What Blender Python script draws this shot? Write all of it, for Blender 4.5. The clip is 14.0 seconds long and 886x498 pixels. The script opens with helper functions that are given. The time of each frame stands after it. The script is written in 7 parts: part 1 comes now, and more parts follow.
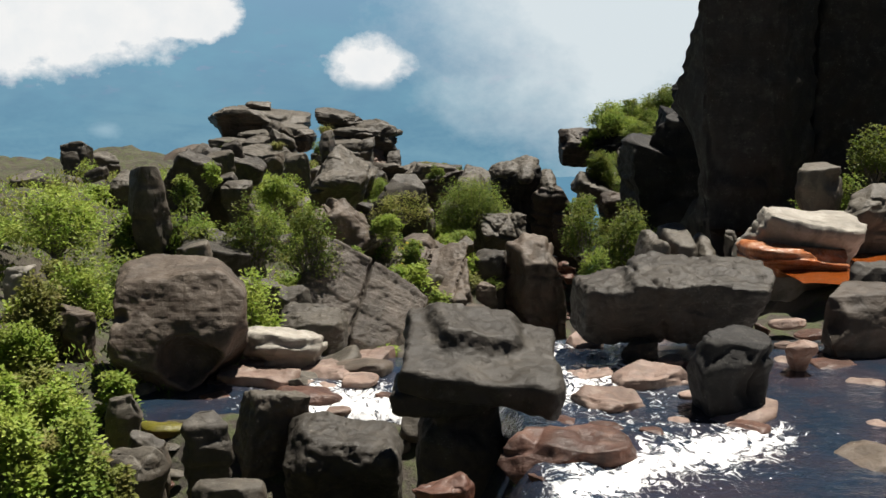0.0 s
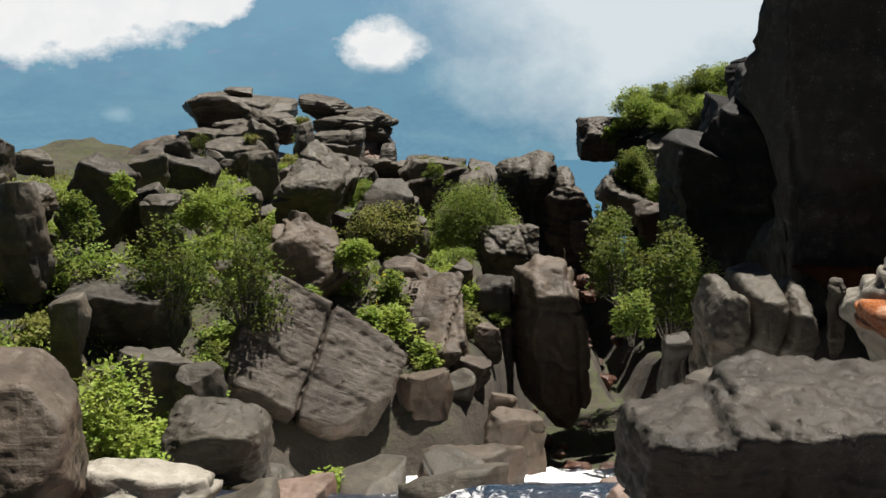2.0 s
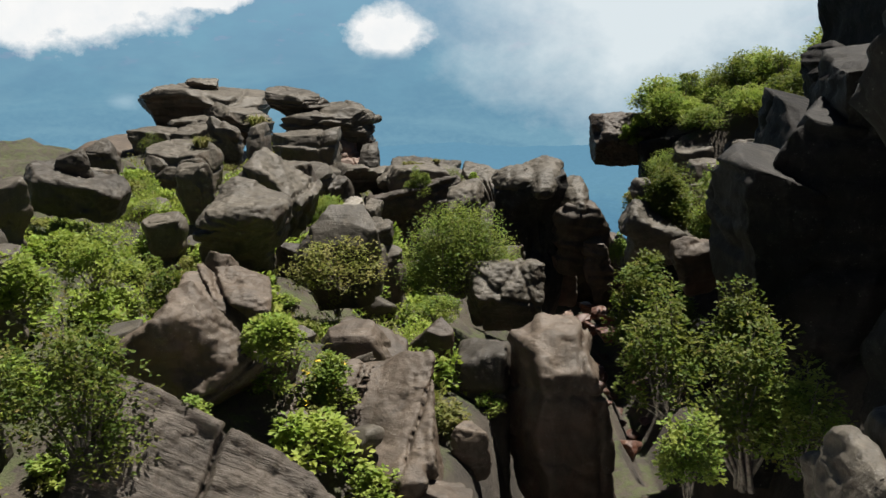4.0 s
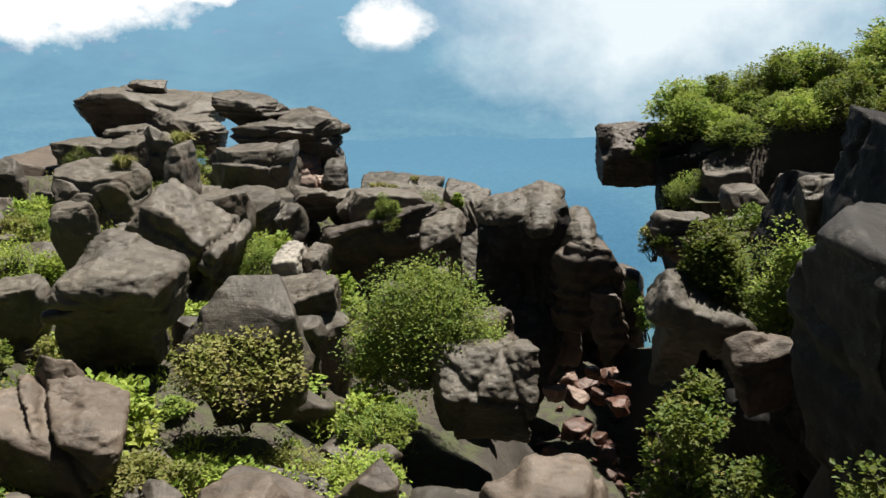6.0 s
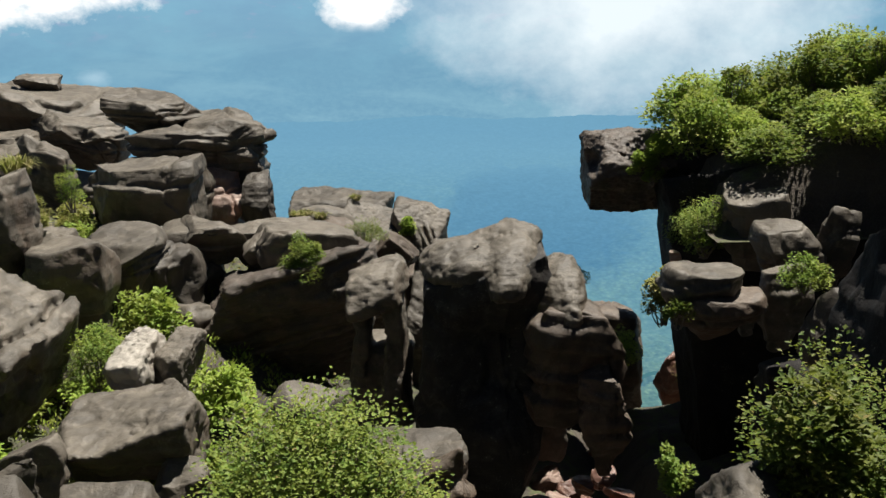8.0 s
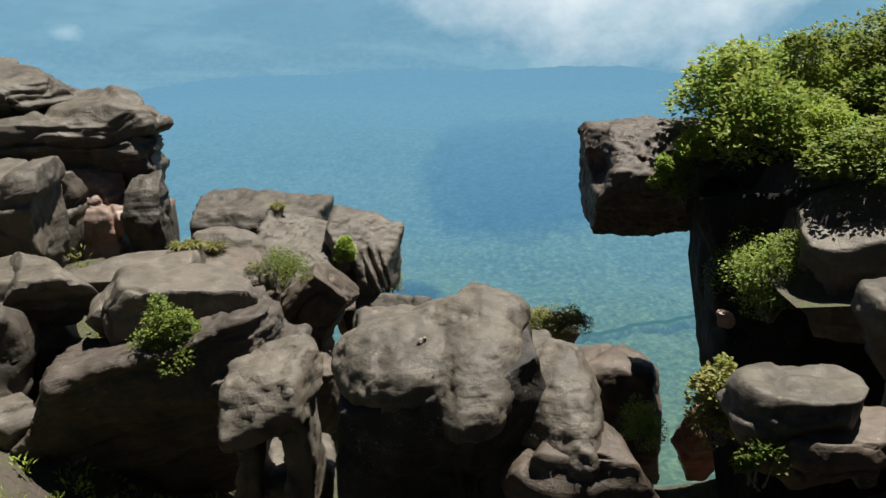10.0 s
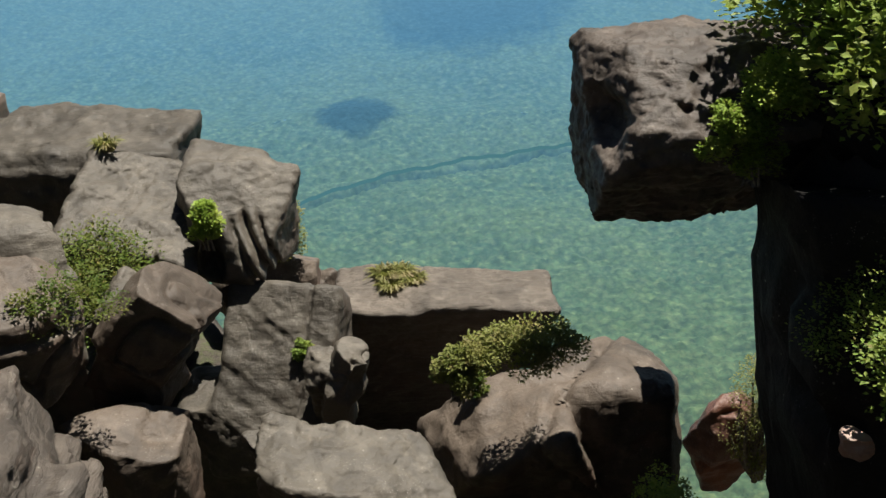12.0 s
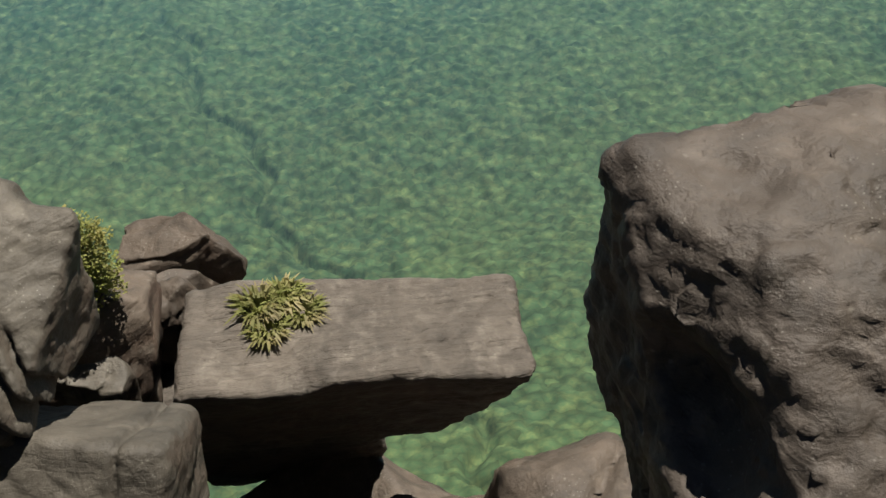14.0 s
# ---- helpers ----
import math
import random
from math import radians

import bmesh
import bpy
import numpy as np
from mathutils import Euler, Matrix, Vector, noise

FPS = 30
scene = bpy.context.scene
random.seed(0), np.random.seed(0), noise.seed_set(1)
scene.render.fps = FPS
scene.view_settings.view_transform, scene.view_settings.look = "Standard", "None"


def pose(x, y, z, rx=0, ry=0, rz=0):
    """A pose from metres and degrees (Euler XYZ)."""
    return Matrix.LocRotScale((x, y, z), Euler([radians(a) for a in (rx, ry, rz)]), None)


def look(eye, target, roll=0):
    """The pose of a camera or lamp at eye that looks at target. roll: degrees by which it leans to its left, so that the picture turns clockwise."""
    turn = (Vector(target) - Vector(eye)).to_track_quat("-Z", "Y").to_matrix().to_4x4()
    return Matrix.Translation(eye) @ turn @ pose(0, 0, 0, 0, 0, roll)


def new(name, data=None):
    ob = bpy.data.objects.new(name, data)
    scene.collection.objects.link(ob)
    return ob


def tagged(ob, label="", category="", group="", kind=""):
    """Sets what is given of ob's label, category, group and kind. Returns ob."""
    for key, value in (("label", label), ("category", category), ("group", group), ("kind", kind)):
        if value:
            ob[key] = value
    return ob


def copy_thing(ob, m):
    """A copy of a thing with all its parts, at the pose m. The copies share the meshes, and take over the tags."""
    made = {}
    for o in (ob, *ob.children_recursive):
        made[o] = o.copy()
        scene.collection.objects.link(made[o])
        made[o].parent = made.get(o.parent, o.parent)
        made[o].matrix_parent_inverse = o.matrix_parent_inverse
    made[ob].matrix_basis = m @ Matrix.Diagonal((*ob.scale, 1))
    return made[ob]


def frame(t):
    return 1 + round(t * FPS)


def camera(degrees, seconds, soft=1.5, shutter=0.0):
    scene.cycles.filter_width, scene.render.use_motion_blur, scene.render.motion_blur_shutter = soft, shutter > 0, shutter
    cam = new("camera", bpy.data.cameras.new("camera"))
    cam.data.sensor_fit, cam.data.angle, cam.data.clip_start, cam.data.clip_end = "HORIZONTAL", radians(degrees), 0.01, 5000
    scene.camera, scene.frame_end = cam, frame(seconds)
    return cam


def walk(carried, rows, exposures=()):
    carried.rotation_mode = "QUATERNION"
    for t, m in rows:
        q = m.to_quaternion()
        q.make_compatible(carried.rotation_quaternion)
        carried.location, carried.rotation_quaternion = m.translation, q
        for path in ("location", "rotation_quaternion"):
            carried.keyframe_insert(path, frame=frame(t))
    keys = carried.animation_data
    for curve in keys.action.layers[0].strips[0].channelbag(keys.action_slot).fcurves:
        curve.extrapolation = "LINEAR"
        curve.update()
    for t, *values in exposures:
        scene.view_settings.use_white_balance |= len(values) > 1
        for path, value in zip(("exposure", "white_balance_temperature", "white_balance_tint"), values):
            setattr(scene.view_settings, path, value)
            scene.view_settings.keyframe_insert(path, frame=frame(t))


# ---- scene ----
cam = camera(48.3, 14.0)
METRES, EYE, TILT, LEAN, TURN = 60.0, 10.0, -10.0, 0.0, 0.0
ROWS = [
    (0.0, 0.0, 0.0, 0.0, 0.0, 0.0, -0.0),
    (0.5, 0.0029, 0.0342, 0.0055, 0.28, -0.2, -0.02),
    (1.0, 0.0053, 0.0657, 0.0106, 0.49, -0.36, -0.03),
    (1.5, 0.0084, 0.0996, 0.0164, 0.59, -0.69, 0.06),
    (2.0, 0.0115, 0.1364, 0.0228, 0.75, -0.99, 0.13),
    (2.5, 0.0142, 0.1675, 0.0281, 0.87, -1.23, 0.15),
    (3.0, 0.0175, 0.204, 0.0345, 1.03, -1.45, 0.22),
    (5.5, 0.0346, 0.3757, 0.0665, 1.27, -2.14, 0.5),
    (6.0, 0.0377, 0.4075, 0.0728, 1.26, -2.22, 0.56),
    (6.5, 0.0411, 0.442, 0.0797, 1.19, -2.36, 0.67),
    (7.0, 0.045, 0.4798, 0.087, 0.79, -2.7, 0.91),
    (7.5, 0.0481, 0.5091, 0.0922, 0.4, -2.99, 1.04),
    (8.0, 0.0519, 0.5475, 0.0992, -0.08, -3.39, 1.21),
    (10.5, 0.0692, 0.73, 0.1281, -1.78, -8.21, 1.95),
    (11.0, 0.0732, 0.7691, 0.1344, -2.51, -10.91, 2.17),
    (11.5, 0.0764, 0.7992, 0.1394, -3.13, -13.38, 2.31),
    (12.0, 0.0809, 0.8382, 0.146, -4.03, -16.94, 2.51),
    (12.5, 0.0846, 0.8683, 0.1512, -4.74, -19.7, 2.67),
    (13.0, 0.0894, 0.9068, 0.1578, -5.68, -23.6, 2.75),
    (13.5, 0.0945, 0.9424, 0.1641, -6.7, -28.06, 2.93),
    (14.0, 0.1, 0.98, 0.1707, -8.28, -35.06, 2.85),
]
walk(cam, [(t, pose(0, 0, EYE, TILT, LEAN, TURN) @ pose(METRES * x, METRES * y, METRES * z, 90 + pitch, roll, yaw)) for t, x, y, z, yaw, pitch, roll in ROWS],
     exposures=((0.0, 0.90), (3.0, 0.88), (5.5, 1.20), (8.0, 1.27), (10.5, 1.20), (12.5, 1.10), (14.0, 0.90)))

# ---- world, sun, materials ----
SUN_ELEV, SUN_AZ = 71.0, 48.0          # degrees; azimuth from +y towards +x
world = bpy.data.worlds.new("world")
scene.world = world
world.use_nodes = True
wn = world.node_tree.nodes
sky = wn.new("ShaderNodeTexSky")
sky.sky_type, sky.sun_disc = "NISHITA", False
sky.sun_elevation, sky.sun_rotation = radians(SUN_ELEV), radians(SUN_AZ)
sky.altitude = 1500
world.node_tree.links.new(sky.outputs[0], wn["Background"].inputs[0])
wn["Background"].inputs[1].default_value = 0.014

sun_data = bpy.data.lights.new("sun", "SUN")
sun_data.energy, sun_data.angle, sun_data.color = 5.0, radians(0.5), (1.0, 0.94, 0.85)
sun = new("sun", sun_data)
sun_way = Vector((math.sin(radians(SUN_AZ)) * math.cos(radians(SUN_ELEV)),
                  math.cos(radians(SUN_AZ)) * math.cos(radians(SUN_ELEV)), math.sin(radians(SUN_ELEV))))
sun.matrix_world = look(sun_way * 200, (0, 0, 0))


class Nodes:
    """Short way to wire a material."""

    def __init__(self, name):
        self.mat = bpy.data.materials.new(name)
        self.mat.use_nodes = True
        self.tree = self.mat.node_tree
        self.bsdf = self.tree.nodes["Principled BSDF"]
        self.out = self.tree.nodes["Material Output"]

    def add(self, kind, ins=None, **props):
        n = self.tree.nodes.new("ShaderNode" + kind)
        for k, v in props.items():
            setattr(n, k, v)
        for k, v in (ins or {}).items():
            self.put(n.inputs[k], v)
        return n

    def put(self, socket, v):
        if hasattr(v, "bl_idname") and hasattr(v, "outputs"):
            v = v.outputs[0]
        if hasattr(v, "is_linked"):
            self.tree.links.new(v, socket)
        else:
            socket.default_value = v

    def noise(self, vec, scale, detail=4, rough=0.55, dist=0.0):
        return self.add("TexNoise", {"Vector": vec, "Scale": scale, "Detail": detail, "Roughness": rough, "Distortion": dist})

    def map(self, v, a, b, c=0.0, d=1.0):
        return self.add("MapRange", {"Value": v, "From Min": a, "From Max": b, "To Min": c, "To Max": d})

    def mix(self, f, a, b, blend="MIX"):
        n = self.add("Mix", data_type="RGBA", blend_type=blend)
        self.put(n.inputs[0], f)
        self.put(n.inputs[6], a)
        self.put(n.inputs[7], b)
        return n.outputs[2]

    def math(self, op, a, b=0.0, c=0.0):
        return self.add("Math", {0: a, 1: b, 2: c}, operation=op)

    def bump(self, height, strength, distance, under=None):
        n = self.add("Bump", {"Height": height, "Strength": strength, "Distance": distance})
        if under is not None:
            self.put(n.inputs["Normal"], under)
        return n

    def scaled(self, vec, s):
        return self.add("Mapping", {"Vector": vec, "Scale": s})


def rgb(r, g, b):
    return (r, g, b, 1.0)


def rock_material(name, dark, mid, pale, pink, bed=0.6, rough=0.62, lichen=0.4, grain=(0.35, 0.35, 9.0), shine=0.25):
    m = Nodes(name)
    at = m.add("TexCoord").outputs["Object"]
    geo = m.add("NewGeometry")
    info = m.add("ObjectInfo").outputs["Random"]
    shift = m.add("VectorMath", {0: at, 1: m.add("CombineXYZ", {0: m.math("MULTIPLY", info, 31.0), 1: m.math("MULTIPLY", info, 17.0)})}, operation="ADD")
    big = m.noise(shift, 0.7, 4, 0.6)
    med = m.noise(shift, 3.2, 6, 0.65)
    fine = m.noise(shift, 22.0, 5, 0.7)
    beds = m.noise(m.scaled(shift, grain), 1.6, 5, 0.7, 0.4)
    fines = m.noise(m.scaled(shift, [2.2 * g for g in grain]), 1.5, 4, 0.65, 0.3)
    col = m.mix(m.map(big, 0.36, 0.64), dark, mid)
    col = m.mix(m.math("MULTIPLY", m.map(med, 0.50, 0.70), 0.55), col, pale)
    # bare sandstone: on the flanks the weathered skin is thinner
    up = m.add("SeparateXYZ", {0: geo.outputs["Normal"]}).outputs[2]
    flank = m.map(up, 0.55, 0.05)
    col = m.mix(m.math("MULTIPLY", flank, m.map(m.noise(shift, 1.1, 4, 0.6), 0.44, 0.62, 0.0, 0.75)), col, pink)
    col = m.mix(m.math("MULTIPLY", m.map(beds, 0.42, 0.62, 0.0, 0.55), bed), col, m.mix(0.5, col, dark))
    # pale lichen and quartz specks
    vor = m.add("TexVoronoi", {"Vector": shift, "Scale": 9.0, "Randomness": 1.0}, feature="F1")
    spot = m.math("MULTIPLY", m.map(vor.outputs["Distance"], 0.17, 0.10), m.map(med, 0.52, 0.60))
    col = m.mix(m.math("MULTIPLY", spot, lichen), col, rgb(0.34, 0.33, 0.28))
    tiny = m.add("TexVoronoi", {"Vector": shift, "Scale": 26.0, "Randomness": 1.0}, feature="F1")
    dots = m.math("MULTIPLY", m.map(tiny.outputs["Distance"], 0.20, 0.12), m.map(m.noise(shift, 2.1, 4, 0.6), 0.50, 0.60))
    col = m.mix(m.math("MULTIPLY", dots, lichen), col, rgb(0.42, 0.41, 0.36))
    col = m.mix(m.map(fine, 0.3, 0.75, 0.0, 0.35), col, m.mix(0.5, col, pale))
    stain = m.noise(m.scaled(shift, (1.0, 1.0, 0.35)), 1.7, 5, 0.65, 0.8)
    col = m.mix(m.map(stain, 0.50, 0.64, 0.0, 0.6), col, m.mix(0.65, col, rgb(0.018, 0.016, 0.013)))
    tone = m.map(info, 0.0, 1.0, 0.80, 1.22)
    col = m.mix(1.0, col, m.add("CombineColor", {0: tone, 1: tone, 2: tone}), "MULTIPLY")
    m.put(m.bsdf.inputs["Base Color"], col)
    m.put(m.bsdf.inputs["Roughness"], m.map(fine, 0.2, 0.8, rough - 0.18, min(1.0, rough + 0.08)))
    m.bsdf.inputs["Specular IOR Level"].default_value = shine
    b1 = m.bump(beds, 0.45 * bed, 0.06)
    edge = m.add("TexVoronoi", {"Vector": m.mix(0.12, shift, m.noise(shift, 2.5, 4).outputs[1]), "Scale": 1.3, "Randomness": 1.0}, feature="DISTANCE_TO_EDGE")
    split = m.map(edge.outputs["Distance"], 0.0, 0.035)
    b1 = m.bump(split, 0.12, 0.03, b1)
    pits = m.map(m.noise(shift, 4.5, 5, 0.6), 0.30, 0.48)
    b1 = m.bump(pits, 0.28, 0.04, b1)
    b2 = m.bump(m.noise(shift, 5.0, 8, 0.68), 0.42, 0.06, b1)
    b3 = m.bump(fines, 0.30 * bed * bed, 0.03, b2)
    b4 = m.bump(fine, 0.4, 0.012, b3)
    m.put(m.bsdf.inputs["Normal"], b4)
    return m.mat


ROCK = rock_material("weathered_sandstone", rgb(0.045, 0.040, 0.032), rgb(0.086, 0.076, 0.061), rgb(0.165, 0.146, 0.117), rgb(0.115, 0.084, 0.062))
ROCK_BROWN = rock_material("brown_sandstone", rgb(0.048, 0.038, 0.029), rgb(0.090, 0.070, 0.053), rgb(0.150, 0.122, 0.096), rgb(0.115, 0.072, 0.051))
ROCK_PALE = rock_material("washed_sandstone", rgb(0.135, 0.088, 0.068), rgb(0.235, 0.165, 0.135), rgb(0.36, 0.30, 0.25), rgb(0.25, 0.115, 0.07), bed=0.6, rough=0.6, lichen=0.1)
ROCK_RED = rock_material("wet_red_sandstone", rgb(0.035, 0.020, 0.016), rgb(0.095, 0.045, 0.032), rgb(0.19, 0.115, 0.085), rgb(0.17, 0.055, 0.024), bed=0.6, rough=0.45, lichen=0.1)
ROCK_WHITE = rock_material("bare_white_sandstone", rgb(0.16, 0.145, 0.120), rgb(0.26, 0.240, 0.205), rgb(0.38, 0.36, 0.32), rgb(0.26, 0.21, 0.17), bed=0.5, lichen=0.1)
ROCK_LINED = rock_material("lengthwise_bedded_sandstone", rgb(0.050, 0.042, 0.034), rgb(0.100, 0.084, 0.068), rgb(0.20, 0.175, 0.145), rgb(0.10, 0.070, 0.055), bed=1.6, lichen=0.2, grain=(0.25, 7.0, 9.0))
ROCK_CREASED = rock_material("rough_creased_sandstone", rgb(0.032, 0.026, 0.021), rgb(0.064, 0.052, 0.042), rgb(0.125, 0.103, 0.084), rgb(0.092, 0.062, 0.046), bed=0.5, lichen=0.2)
ROCK_BEDDED = rock_material("bedded_sandstone", rgb(0.040, 0.033, 0.027), rgb(0.080, 0.066, 0.053), rgb(0.140, 0.120, 0.098), rgb(0.105, 0.070, 0.050), bed=1.7)
# darker copies of the sandstone: shade of unlit faces put into the base colour
ROCK_DARK = rock_material("dark_shaded_sandstone", rgb(0.022, 0.0195, 0.016), rgb(0.043, 0.038, 0.031), rgb(0.098, 0.086, 0.070), rgb(0.060, 0.046, 0.036), bed=0.5)
ROCK_BLACK = rock_material("black_shaded_sandstone", rgb(0.015, 0.015, 0.015), rgb(0.029, 0.028, 0.027), rgb(0.085, 0.080, 0.072), rgb(0.026, 0.021, 0.018), bed=0.5, rough=0.75, shine=0.16)
ROCK_PITCH = rock_material("pitch_shaded_cliff_rock", rgb(0.006, 0.006, 0.006), rgb(0.011, 0.010, 0.010), rgb(0.030, 0.028, 0.025), rgb(0.013, 0.011, 0.010), bed=0.5, rough=0.8, shine=0.14)
ROCK_MOSS = rock_material("algae_covered_rock", rgb(0.05, 0.035, 0.006), rgb(0.12, 0.115, 0.012), rgb(0.21, 0.19, 0.03), rgb(0.17, 0.06, 0.01), bed=0.3, rough=0.45, lichen=0.0)
ROCK_ORANGE = rock_material("tannin_stained_sandstone", rgb(0.14, 0.035, 0.008), rgb(0.30, 0.085, 0.016), rgb(0.50, 0.38, 0.28), rgb(0.24, 0.055, 0.01), bed=0.5, rough=0.35, lichen=0.0)


def leaf_material(name, a, b, c, dead=0.03):
    m = Nodes(name)
    rnd = m.add("NewGeometry").outputs["Random Per Island"]
    at = m.add("TexCoord").outputs["Object"]
    clump = m.noise(at, 2.2, 3)
    col = m.mix(m.map(rnd, 0.0, 1.0), a, b)
    col = m.mix(m.map(clump, 0.42, 0.64), col, c)
    col = m.mix(m.math("GREATER_THAN", rnd, 1.0 - dead * 0.5), col, rgb(0.24, 0.20, 0.07))
    tone = m.map(m.add("ObjectInfo").outputs["Random"], 0.0, 1.0, 0.82, 1.18)
    col = m.mix(1.0, col, m.add("CombineColor", {0: tone, 1: tone, 2: tone}), "MULTIPLY")
    m.put(m.bsdf.inputs["Base Color"], col)
    m.bsdf.inputs["Roughness"].default_value = 0.55
    m.bsdf.inputs["Specular IOR Level"].default_value = 0.25
    tr = m.add("BsdfTranslucent", {"Color": m.mix(0.5, col, rgb(0.17, 0.20, 0.03))})
    m.put(m.out.inputs["Surface"], m.add("MixShader", {0: 0.48, 1: m.bsdf, 2: tr}))
    return m.mat


LEAF = leaf_material("shrub_leaf", rgb(0.094, 0.170, 0.030), rgb(0.212, 0.310, 0.058), rgb(0.275, 0.315, 0.070))
LEAF_DARK = leaf_material("dark_shrub_leaf", rgb(0.048, 0.092, 0.016), rgb(0.110, 0.170, 0.027), rgb(0.155, 0.165, 0.034), 0.05)
LEAF_BRIGHT = leaf_material("bright_herb_leaf", rgb(0.172, 0.28, 0.042), rgb(0.315, 0.42, 0.072), rgb(0.375, 0.42, 0.095), 0.01)
LEAF_OLIVE = leaf_material("olive_herb_leaf", rgb(0.15, 0.180, 0.045), rgb(0.26, 0.285, 0.080), rgb(0.28, 0.25, 0.090), 0.10)
GRASS = leaf_material("dry_grass_blade", rgb(0.16, 0.185, 0.045), rgb(0.27, 0.27, 0.095), rgb(0.30, 0.25, 0.125), 0.16)


def plain_material(name, a, b, scale=6.0, rough=0.8, bump=0.4):
    m = Nodes(name)
    at = m.add("TexCoord").outputs["Object"]
    n = m.noise(at, scale, 5, 0.65)
    m.put(m.bsdf.inputs["Base Color"], m.mix(m.map(n, 0.35, 0.65), a, b))
    m.bsdf.inputs["Roughness"].default_value = rough
    m.put(m.bsdf.inputs["Normal"], m.bump(n, bump, 0.02))
    return m.mat


BARK = plain_material("grey_bark", rgb(0.07, 0.055, 0.042), rgb(0.19, 0.165, 0.135), 14.0)
FLOWER = plain_material("yellow_petal", rgb(0.62, 0.42, 0.02), rgb(0.7, 0.5, 0.04), 30.0, 0.6, 0.1)


# ---- helpers of shape ----
def value_noise(p, seed):
    """Smooth noise in -1..1 at the rows of p."""
    i = np.floor(p).astype(np.int64)
    f = p - i
    u = f * f * f * (f * (f * 6 - 15) + 10)

    def corner(dx, dy, dz):
        h = (i[:, 0] + dx) * 374761393 + (i[:, 1] + dy) * 668265263 + (i[:, 2] + dz) * 1274126177 + seed * 974634777
        h = (h ^ (h >> 13)) & 0xFFFFFFFF
        h = (h * 1103515245 + 12345) & 0xFFFFFFFF
        h = (h ^ (h >> 16)) * 69069 & 0xFFFFFFFF
        return ((h >> 8) & 0xFFFF) / 32767.5 - 1.0

    x0 = [corner(0, b, c) * (1 - u[:, 0]) + corner(1, b, c) * u[:, 0] for b in (0, 1) for c in (0, 1)]
    y0 = [x0[c] * (1 - u[:, 1]) + x0[2 + c] * u[:, 1] for c in (0, 1)]
    return y0[0] * (1 - u[:, 2]) + y0[1] * u[:, 2]


def fractal(p, seed, octaves=3, gain=0.5):
    total, amp = 0.0, 1.0
    for k in range(octaves):
        total = total + amp * value_noise(p * 2.03 ** k + 7.1 * k, seed + 11 * k)
        amp *= gain
    return total


def ico(level):
    bm = bmesh.new()
    bmesh.ops.create_icosphere(bm, subdivisions=level, radius=1.0)
    bm.verts.ensure_lookup_table()
    v = np.array([x.co[:] for x in bm.verts])
    f = np.array([[x.index for x in q.verts] for q in bm.faces])
    bm.free()
    return v / np.linalg.norm(v, axis=1)[:, None], f


ICO = {k: ico(k) for k in (3, 4, 5, 6, 7)}


def mesh_of(name, verts, faces, material, smooth=True):
    """A mesh from arrays: n x 3 places, m x k corners."""
    me = bpy.data.meshes.new(name)
    k = faces.shape[1]
    me.vertices.add(len(verts))
    me.vertices.foreach_set("co", np.asarray(verts, dtype=np.float32).ravel())
    me.loops.add(faces.size)
    me.loops.foreach_set("vertex_index", faces.astype(np.int32).ravel())
    me.polygons.add(len(faces))
    me.polygons.foreach_set("loop_start", np.arange(0, faces.size, k, dtype=np.int32))
    me.polygons.foreach_set("use_smooth", np.full(len(faces), smooth))
    me.materials.append(material)
    me.update(calc_edges=True)
    me.validate()
    return me


